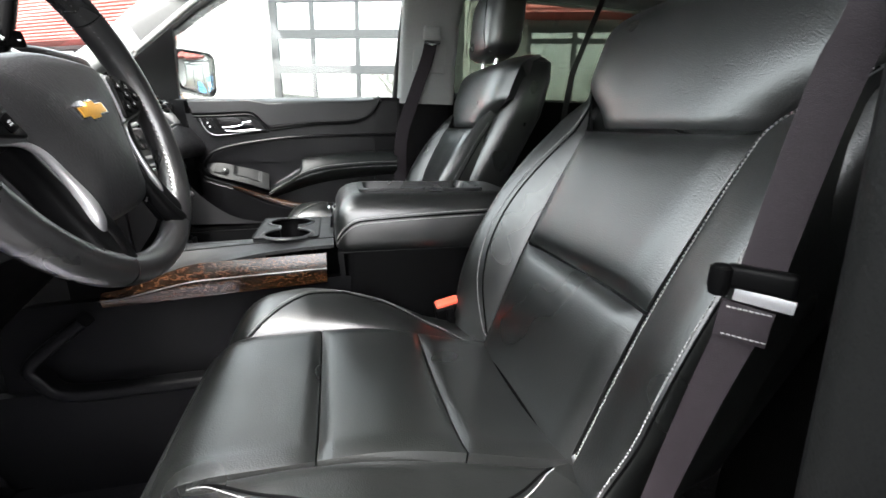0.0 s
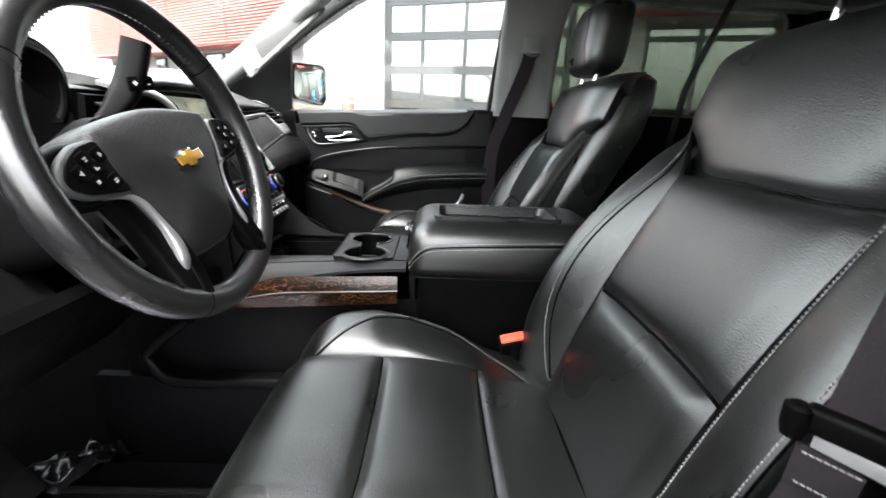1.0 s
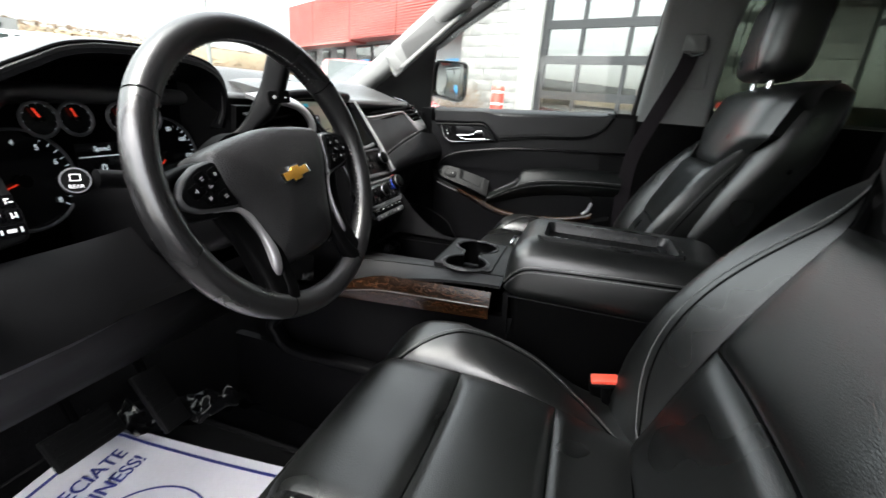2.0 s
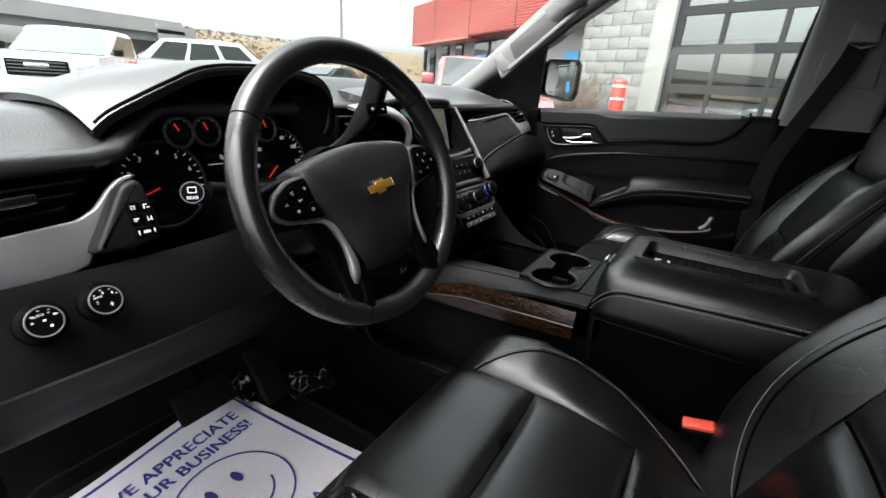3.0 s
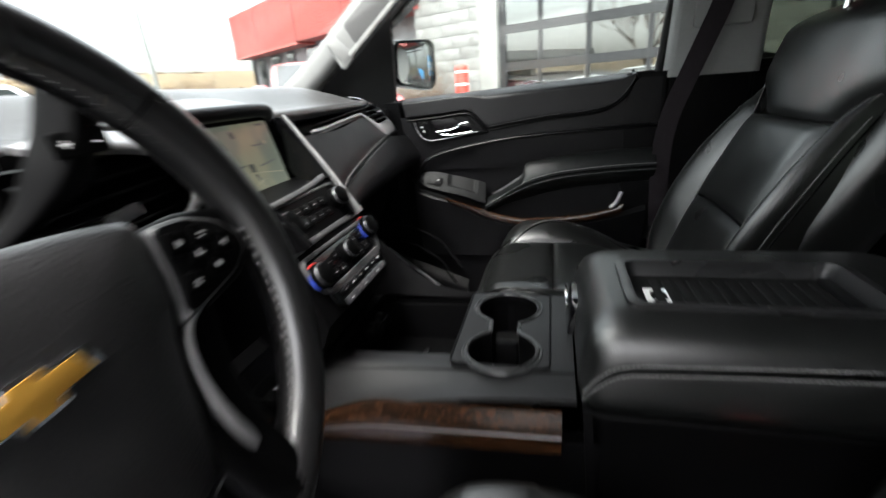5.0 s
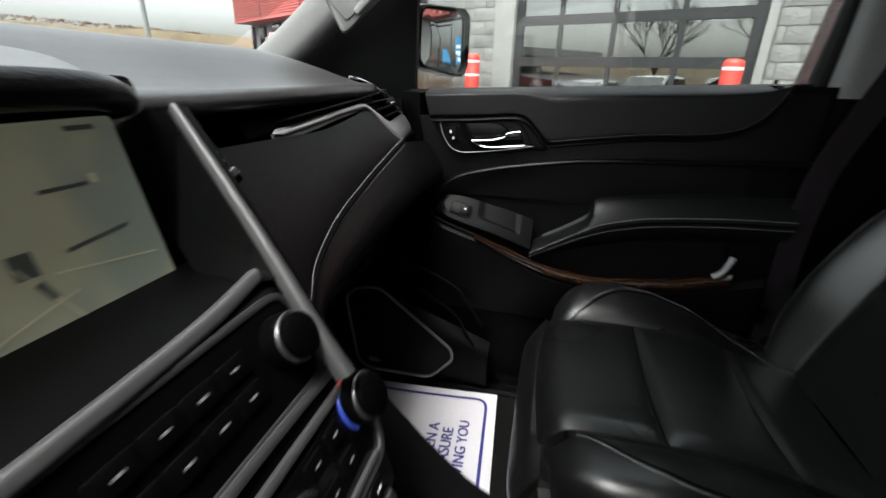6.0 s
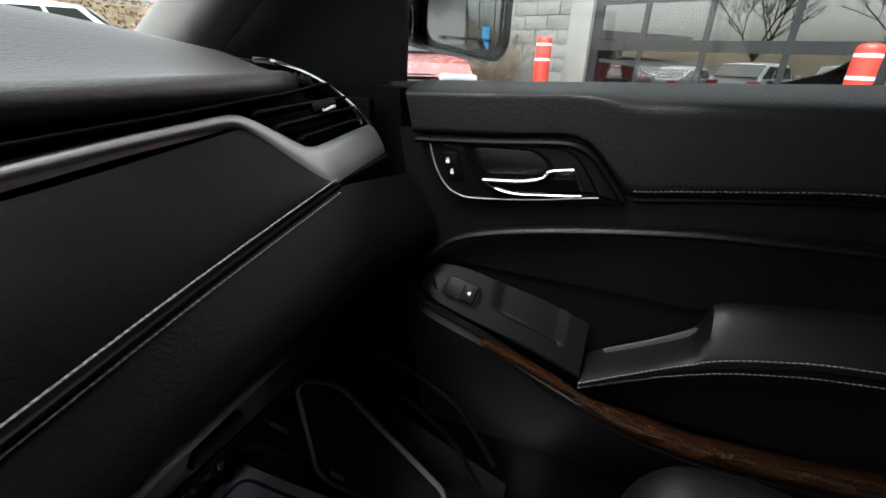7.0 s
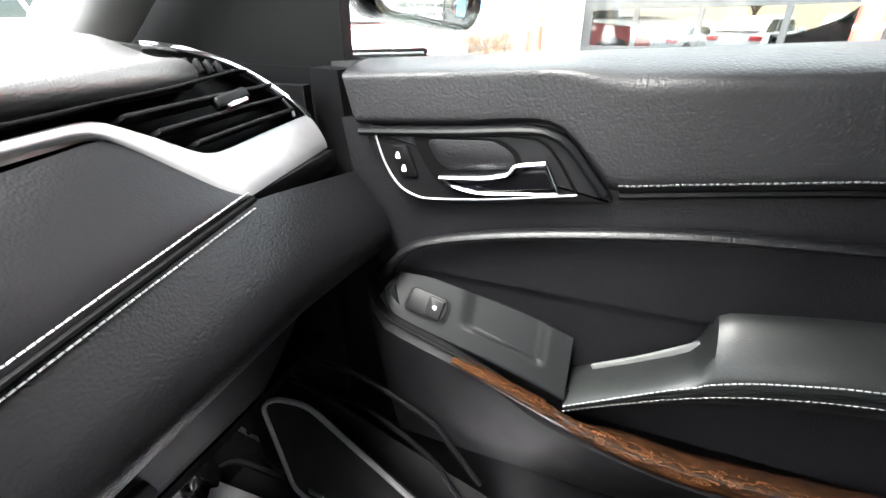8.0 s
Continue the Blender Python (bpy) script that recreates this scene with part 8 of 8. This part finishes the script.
def shrub(cx, cy, z0, h, w, n, seed):
    random.seed(seed)
    t = thing("bare_shrub", "leafless brown shrub beside the block wall", "shrub", (cx, cy, z0), group="bare shrubs")
    bms = bmesh.new()

    def twig(p, d, l, r, depth):
        q = p + d * l
        s = d.cross(V(0.3, 0.9, 0.1)).normalized()
        w_ = s.cross(d)
        a = [bms.verts.new(p + s * r * x + w_ * r * y) for x, y in ((1, 0), (-0.5, 0.87), (-0.5, -0.87))]
        b = [bms.verts.new(q + s * r * 0.6 * x + w_ * r * 0.6 * y) for x, y in ((1, 0), (-0.5, 0.87), (-0.5, -0.87))]
        for i in range(3):
            bms.faces.new((a[i], a[(i + 1) % 3], b[(i + 1) % 3], b[i]))
        if depth:
            for _ in range(3 if depth > 1 else 2):
                nd = (d + V(random.uniform(-0.7, 0.7), random.uniform(-0.7, 0.7), random.uniform(-0.2, 0.5))).normalized()
                twig(p.lerp(q, random.uniform(0.5, 1.0)), nd, l * random.uniform(0.5, 0.8), r * 0.6, depth - 1)
    for _ in range(n):
        d = V(random.uniform(-0.5, 0.5), random.uniform(-0.5, 0.5), 1).normalized()
        twig(V(cx + random.uniform(-w, w) * 0.4, cy + random.uniform(-w, w) * 0.4, z0), d, h * random.uniform(0.35, 0.6), 0.008, 4)
    part("branches", bms, TWIG, t, sharp=180)
    lv = bmesh.new()
    for _ in range(160):
        p = V(cx + random.gauss(0, w * 0.42), cy + random.gauss(0, w * 0.42), z0 + h * random.uniform(0.25, 0.95))
        s = random.uniform(0.012, 0.025)
        d1, d2 = V(*[random.uniform(-1, 1) for _ in range(3)]).normalized() * s, V(*[random.uniform(-1, 1) for _ in range(3)]).normalized() * s
        lv.faces.new([lv.verts.new(p + d1), lv.verts.new(p + d2), lv.verts.new(p - d1), lv.verts.new(p - d2)])
    part("dry_leaves", lv, DRYLEAF, t, sharp=180)


for i, (y, h, w) in enumerate(((2.45, 1.35, 0.50), (3.05, 1.25, 0.50), (10.6, 1.7, 1.0))):
    p = BM_ @ V(-0.5, y, 0)
    shrub(p.x, p.y, GZ - 0.05, h, w, 26, 20 + i)


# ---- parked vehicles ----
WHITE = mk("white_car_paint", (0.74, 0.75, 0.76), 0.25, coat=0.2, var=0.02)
REDP = mk("red_car_paint", (0.34, 0.09, 0.09), 0.25, coat=0.7, var=0.05)
DARKC = mk("dark_green_grey_paint", (0.035, 0.045, 0.045), 0.25, coat=0.7, var=0.05)
SILVC = mk("silver_car_paint", (0.45, 0.46, 0.47), 0.3, metal=0.4, coat=0.5, var=0.03)
CARGL = mk("dark_car_glass", (0.02, 0.028, 0.028), 0.06, coat=0.5, rvar=0.02)
TYRE = mk("tyre", (0.012, 0.012, 0.012), 0.8, fine=60, finebump=0.004)
LAMP = mk("clear_headlight", (0.55, 0.57, 0.6), 0.12, metal=0.5, var=0.3, vscale=30)
TAIL = mk("red_tail_light", (0.5, 0.02, 0.03), 0.15, coat=0.6)


def car(name, label, at, yaw, paint, L, W, H, hood, kind, group=""):
    """A parked vehicle from side profiles; local y runs forward, the ground at its feet."""
    M = Matrix.Translation(at) @ Matrix.Rotation(radians(yaw), 4, "Z")
    t = thing(name, label, "car", at, group=group)
    h2, w2 = L / 2, W / 2
    belt_z = hood
    if kind == "pickup":
        top = [(0.30 * L, belt_z), (0.12 * L, H - 0.04), (0.05 * L, H), (-0.12 * L, H), (-0.17 * L, belt_z + 0.02)]
        low = [(h2 - 0.02, 0.42), (h2, 0.70), (h2 - 0.03, belt_z - 0.14), (h2 - 0.12, belt_z - 0.05), (0.30 * L, belt_z), (-0.18 * L, belt_z + 0.04), (-h2, belt_z + 0.04), (-h2, 0.55)]
    elif kind == "suv":
        top = [(0.20 * L, belt_z), (0.06 * L, H - 0.05), (-0.06 * L, H), (-0.34 * L, H - 0.05), (-0.47 * L, belt_z + 0.05)]
        low = [(h2 - 0.04, 0.35), (h2, 0.62), (h2 - 0.06, belt_z - 0.22), (h2 - 0.35, belt_z - 0.09), (0.20 * L, belt_z), (-0.46 * L, belt_z + 0.05), (-h2, belt_z - 0.15), (-h2 + 0.02, 0.45)]
    else:
        top = [(0.17 * L, belt_z), (0.02 * L, H - 0.03), (-0.10 * L, H), (-0.25 * L, H - 0.08), (-0.40 * L, belt_z + 0.03)]
        low = [(h2 - 0.04, 0.3), (h2, 0.55), (h2 - 0.08, belt_z - 0.22), (0.17 * L, belt_z), (-0.40 * L, belt_z + 0.03), (-h2 + 0.03, belt_z - 0.05), (-h2, 0.5)]

    def shape(prof, widths, r):
        pr = [tuple(q) for q in rounded(prof, r, 3)]
        return loft([[M @ V(x * w2, a + (0 if abs(x) < 0.9 else (0.04 if a < 0 else -0.04)), b - d) for a, b in pr] for x, d in widths])
    part("body", shape([(a, b) for a, b in low], ((-0.97, 0.02), (-1.0, 0.0), (-0.985, 0.0), (0.985, 0.0), (1.0, 0.0), (0.97, 0.02)), 0.10), paint, t)
    cab = [(top[0][0] + 0.02, top[0][1] - 0.06)] + top[1:-1] + [(top[-1][0] - 0.02, top[-1][1] - 0.06)]
    part("cabin", loft([[M @ V(x * w2, a * k, b if b < belt_z + 0.1 else b - d) for a, b in [tuple(q) for q in rounded(cab, 0.10, 3)]] for x, d, k in ((-0.90, 0.12, 0.99), (-0.84, 0.03, 1), (-0.5, 0.0, 1), (0.5, 0.0, 1), (0.84, 0.03, 1), (0.90, 0.12, 0.99))]), paint, t)
    # side glass, windscreen and rear glass
    a0, a1 = top[1], top[-2]
    n = 3 if kind == "suv" else 2
    for s in (-1, 1):
        for i in range(n):
            f0, f1 = i / n + 0.02, (i + 1) / n - 0.02
            yt = lambda f: a0[0] - 0.02 + (a1[0] + 0.04 - a0[0] + 0.02) * f
            yb = lambda f: top[0][0] - 0.22 + (top[-1][0] + 0.25 - top[0][0] + 0.22) * f
            part("side_glass", loft([[M @ V(s * w2 * x, y, z) for y, z in ((yb(f0), belt_z + 0.04), (yt(f0), H - 0.13), (yt(f1), H - 0.13), (yb(f1), belt_z + 0.05))] for x in (0.89, 0.915)]), CARGL, t)
        part("sill_trim", loft([[M @ V(s * w2 * x, y, z) for y, z in ((0.3 * L, 0.32), (0.3 * L, 0.45), (-0.3 * L, 0.45), (-0.3 * L, 0.32))] for x in (0.98, 1.012)]), PLASTIC, t)
        for y in (0.31 * L, -0.30 * L):
            wh = part("wheel", cyl(M @ V(s * w2 * 0.80, y, 0.37), M @ V(s * w2 * 1.005, y, 0.37), 0.37, n=28, bev=0.03), TYRE, t)
            part("rim", cyl(M @ V(s * w2 * 0.9, y, 0.37), M @ V(s * w2 * 1.012, y, 0.37), 0.24, 0.22, 20, 0.01), SILVER, wh)
            part("hub", cyl(M @ V(s * w2 * 1.0, y, 0.37), M @ V(s * w2 * 1.02, y, 0.37), 0.06, n=12), PLASTIC, wh)
        part("door_mirror", box((0, 0, 0), (0.20, 0.10, 0.16), 0.03, 3, M @ Matrix.Translation((s * (w2 + 0.09), top[0][0] - 0.22, belt_z + 0.10))), paint if kind != "pickup" else PLASTIC, t)
        for y in (0.06 * L, -0.10 * L):
            part("door_handle", box((0, 0, 0), (0.02, 0.16, 0.03), 0.008, 2, M @ Matrix.Translation((s * w2 * 1.005, y, belt_z - 0.10))), paint, t)
        part("headlight", box((0, 0, 0), (0.34 if kind == "pickup" else 0.42, 0.10, 0.24 if kind == "pickup" else 0.12), 0.03, 3, M @ Matrix.Translation((s * w2 * 0.78, h2 - 0.045, belt_z - 0.26))), LAMP, t)
        part("tail_light", box((0, 0, 0), (0.40, 0.16, 0.16), 0.03, 3, M @ Matrix.Translation((s * w2 * 0.80, -h2 + 0.06, belt_z - 0.14))), TAIL, t)
    ws0, ws1 = top[0], top[1]
    glz = lambda p, q, w, o: loft([[M @ V(x * w2 * w, a + o, b + abs(o) * 0.5 + z) for x, a, b in ((-0.86, p[0], p[1]), (0.86, p[0], p[1]), (0.78, q[0], q[1]), (-0.78, q[0], q[1]))] for z in (-0.01, 0.012)])
    part("windscreen", glz((ws0[0] - 0.03, ws0[1]), (ws1[0] + 0.04, ws1[1] - 0.05), 1, 0.03), CARGL if kind != "pickup" else mk("pale_windscreen", (0.10, 0.13, 0.125), 0.08, coat=0.2), t)
    part("rear_glass", glz((top[-1][0] + 0.02, top[-1][1] + 0.02), (top[-2][0] - 0.01, top[-2][1] - 0.06), 1, -0.03), CARGL, t)
    gr = part("grille", box((0, 0, 0), (W * 0.52, 0.06, 0.32 if kind == "pickup" else 0.18), 0.03, 3, M @ Matrix.Translation((0, h2 - 0.005, belt_z - 0.32))), PLASTIC_D, t, "black grille with chrome frame")
    for i in range(4 if kind == "pickup" else 2):
        part("grille_bar", box((0, 0, 0), (W * 0.47, 0.02, 0.02), 0.006, 2, M @ Matrix.Translation((0, h2 + 0.03, belt_z - 0.21 - 0.065 * i))), SILVER_D, gr)
    if kind == "pickup":
        part("badge", box((0, 0, 0), (0.42, 0.02, 0.08), 0.008, 2, M @ Matrix.Translation((0, h2 + 0.04, belt_z - 0.27))), CHROME, gr)
        part("bumper", box((0, 0, 0), (W * 0.98, 0.16, 0.26), 0.05, 3, M @ Matrix.Translation((0, h2 + 0.02, 0.55))), paint, t)
    else:
        part("bumper_lip", box((0, 0, 0), (W * 0.8, 0.06, 0.10), 0.03, 3, M @ Matrix.Translation((0, h2 - 0.01, 0.42))), PLASTIC, t)
    return t


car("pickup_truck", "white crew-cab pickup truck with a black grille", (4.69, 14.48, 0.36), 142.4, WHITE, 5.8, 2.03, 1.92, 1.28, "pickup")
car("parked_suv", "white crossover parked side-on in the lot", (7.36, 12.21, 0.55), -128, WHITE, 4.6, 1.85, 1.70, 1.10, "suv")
car("parked_sedan", "dark grey-green saloon parked far off", (15.6, 16.4, 0.62), -78, DARKC, 5.0, 1.82, 1.45, 0.95, "sedan")
car("parked_suv", "red crossover parked beside the block building", (6.39, 3.77, 0.50), 123, REDP, 3.9, 1.72, 1.52, 1.0, "suv")
car("parked_suv", "silver crossover parked behind in the lot", (-6.5, 3.6, 0.0), 80, SILVC, 4.6, 1.85, 1.68, 1.08, "suv")
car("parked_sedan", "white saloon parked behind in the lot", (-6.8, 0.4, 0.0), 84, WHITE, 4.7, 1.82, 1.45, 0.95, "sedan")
car("parked_sedan", "dark saloon parked behind in the lot", (-6.6, -3.2, 0.0), 82, DARKC, 4.7, 1.82, 1.45, 0.95, "sedan")

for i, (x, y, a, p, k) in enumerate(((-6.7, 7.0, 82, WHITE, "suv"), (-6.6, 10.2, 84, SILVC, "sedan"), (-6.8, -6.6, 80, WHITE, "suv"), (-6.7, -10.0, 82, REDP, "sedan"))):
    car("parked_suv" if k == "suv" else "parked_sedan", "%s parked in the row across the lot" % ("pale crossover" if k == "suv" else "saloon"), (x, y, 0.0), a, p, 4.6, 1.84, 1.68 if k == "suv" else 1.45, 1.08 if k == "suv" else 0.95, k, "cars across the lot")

# added out of view: screens low sky from the seat side and door-side trim
car("parked_sedan", "unseen silver saloon added beside the driver's door to block sky light", (-3.3, 0.2, -0.15), 0, SILVC, 4.7, 1.84, 1.42, 0.93, "sedan")

# ---- overpass, bank and lamp pole in the distance ----
CONC = mk("overpass_concrete", (0.28, 0.278, 0.265), 0.9, var=0.12, vscale=0.5, fine=8, finebump=0.01)
BANK = mk("dry_grass_bank", (0.12, 0.09, 0.05), 0.95, var=0.35, vscale=0.35, fine=3, finebump=0.2)
GIRD = mk("bridge_girder", (0.20, 0.21, 0.20), 0.8, var=0.1, vscale=0.5)
ov = thing("overpass", "pale concrete road overpass with dark girders", "bridge", (0, 46, 1), "structure")
part("parapet", box((-14, 46, 5.05), (78, 0.5, 0.9)), CONC, ov)
part("deck", box((-14, 50, 4.55), (78, 9, 0.35)), CONC, ov)
part("girder", box((-14, 46.3, 4.05), (78, 0.4, 0.75)), GIRD, ov)
for x in (-40, -20, 0, 16):
    part("pier", box((x, 50, 1.8), (1.2, 6, 4.8), 0.1), CONC, ov)
part("abutment", box((24.3, 50, 2.6), (3.5, 9, 5.0)), CONC, ov)
part("mark", box((7, 45.7, 5.1), (2.4, 0.05, 0.35)), YELLOW, ov)


def bank():
    bm = bmesh.new()
    nx, ny = 60, 8
    g = []
    for i in range(nx + 1):
        x = 24 + 190 * (i / nx) ** 1.3
        row = []
        for j in range(ny + 1):
            y = 44 + 34 * j / ny - 0.25 * (x - 24)
            z = 1.6 + 5.0 * math.sin(min(1, j / 5) * math.pi / 2) * (0.8 + 0.2 * sm((x - 24) / 60)) + 0.5 * noise.noise((x * 0.12, y * 0.12, 0)) + 0.25 * noise.noise((x * 0.5, y * 0.5, 3))
            row.append(bm.verts.new((x, y, z)))
        g.append(row)
    for i in range(nx):
        for j in range(ny):
            bm.faces.new((g[i][j], g[i + 1][j], g[i + 1][j + 1], g[i][j + 1]))
    return whole("hillside", bm, BANK, "dry brown grass bank behind the lot", "hillside", "structure")


bank()


def far_slope():
    """A low brown rise across the lot, on the driver's side."""
    bm = bmesh.new()
    g = [[bm.verts.new((-48 - 30 * j / 6, -150 + 300 * i / 40, -0.1 + 4.2 * math.sin(min(1, j / 5) * math.pi / 2) + 0.9 * noise.noise((i * 0.35, j * 0.5, 7)) * (j > 0))) for j in range(7)] for i in range(41)]
    for i in range(40):
        for j in range(6):
            bm.faces.new((g[i][j], g[i][j + 1], g[i + 1][j + 1], g[i + 1][j]))
    return whole("far_hillside", bm, BANK, "low brown rise across the lot", "hillside", "structure")


far_slope()


def bare_tree(x, y, h, seed):
    """A leafless tree: tapered trunk, limbs and fine twigs."""
    random.seed(seed)
    t = thing("bare_tree", "leafless grey-brown tree across the lot", "tree", (x, y, 0), group="bare trees")
    bm = bmesh.new()
    trunk = bmesh.new()

    def limb(out, p, d, l, r, depth):
        q = p + d * l
        s = d.cross(V(0.3, 0.9, 0.1)).normalized()
        w = s.cross(d)
        a, b = ([out.verts.new(c + (s * math.cos(k * 1.257) + w * math.sin(k * 1.257)) * e) for k in range(5)] for c, e in ((p, r), (q, r * 0.62)))
        for i in range(5):
            out.faces.new((a[i], a[(i + 1) % 5], b[(i + 1) % 5], b[i]))
        if depth:
            for _ in range(4):
                nd = (d + V(random.uniform(-0.8, 0.8), random.uniform(-0.8, 0.8), random.uniform(-0.1, 0.6))).normalized()
                limb(bm, p.lerp(q, random.uniform(0.55, 1.0)), nd, l * random.uniform(0.5, 0.78), r * 0.55, depth - 1)
    limb(trunk, V(x, y, 0), V(0.02, 0.03, 1), h * 0.42, 0.11, 5)
    part("trunk", trunk, TWIG, t, sharp=180)
    part("crown", bm, TWIG, t, sharp=180)


for i, (x, y, h) in enumerate(((-12, 4.5, 6.0), (-13, -1.5, 5.2), (-12.5, 11, 6.4))):
    bare_tree(x, y, h, 40 + i)
scrub = bmesh.new()
random.seed(5)
for _ in range(5200):
    x = 24 + 150 * random.random() ** 1.4
    y = 46 + 22 * random.random() - 0.25 * (x - 24)
    z = 2.2 + 4.2 * min(1, max(0, (y - 44 + 0.25 * (x - 24)) / 21))
    h = random.uniform(0.1, 0.28)
    d = V(random.uniform(-0.5, 0.5), random.uniform(-0.5, 0.5), 1).normalized() * h
    s = V(random.uniform(-1, 1), random.uniform(-1, 1), 0).normalized() * random.uniform(0.05, 0.2)
    p = V(x, y, z)
    scrub.faces.new([scrub.verts.new(q) for q in (p - s, p + s, p + d + s * 1.5, p + d * 1.2 - s * 0.6)])
whole("dry_scrub", scrub, TWIG, "dry scrub on the grass bank", "scrub", "stuff", sharp=180)
pole = thing("lamp_pole", "tall grey lot lighting pole", "lamp post", (19.3, 19.7, 0.55))
part("shaft", cyl((19.3, 19.7, 0.5), (19.3, 19.7, 12), 0.11, 0.08, 14), GIRD, pole)
part("base", cyl((19.3, 19.7, 0.4), (19.3, 19.7, 1.2), 0.28, 0.28, 18, 0.03), CONC, pole)
part("lamp_head", box((19.3, 19.3, 12.0), (0.4, 0.9, 0.12), 0.03), GIRD, pole)

# blocks of the wall, nearest the doorway
blk = {}
random.seed(9)


def block_mesh(w, h, k):
    if (w, k) not in blk:
        bm = bmesh.new()
        n, q = 4, 3
        g = [[bm.verts.new((-0.02 - (0.006 * random.random() if 0 < i < n and 0 < j < q else -0.009), w * (i / n - 0.5), h * (j / q - 0.5))) for j in range(q + 1)] for i in range(n + 1)]
        bk_ = [bm.verts.new((0.05, w * a, h * b)) for a, b in ((-0.5, -0.5), (0.5, -0.5), (0.5, 0.5), (-0.5, 0.5))]
        for i in range(n):
            for j in range(q):
                bm.faces.new((g[i][j], g[i][j + 1], g[i + 1][j + 1], g[i + 1][j]))
        for a, b, line in ((0, 1, [g[i][0] for i in range(n + 1)]), (1, 2, [g[n][j] for j in range(q + 1)]), (2, 3, [g[i][q] for i in range(n, -1, -1)]), (3, 0, [g[0][j] for j in range(q, -1, -1)])):
            bm.faces.new([bk_[a]] + line + [bk_[b]])
        bmesh.ops.recalc_face_normals(bm, faces=bm.faces)
        blk[(w, k)] = solid("block", bm, BLOCK, 20)
    return blk[(w, k)]


cnt = 0
for y0, y1 in ((1.54, 2.93), (-3.2, -2.29)):
    for r in range(18):
        z = GZ + 0.02 + 0.2 * r + 0.095
        edges = [y0]
        e = y0 + (0.405 if r % 2 else 0.2)
        while e < y1 - 0.08:
            edges.append(e)
            e += 0.405
        edges.append(y1)
        for a, b in zip(edges, edges[1:]):
            w = round(b - a - 0.012, 3)
            ob = new("block", block_mesh(w, 0.188, cnt % 5))
            cnt += 1
            ob.parent = bld
            ob.matrix_parent_inverse = origin(bld)
            ob.matrix_basis = BM_ @ Matrix.Translation((0.035, (a + b) / 2, z))
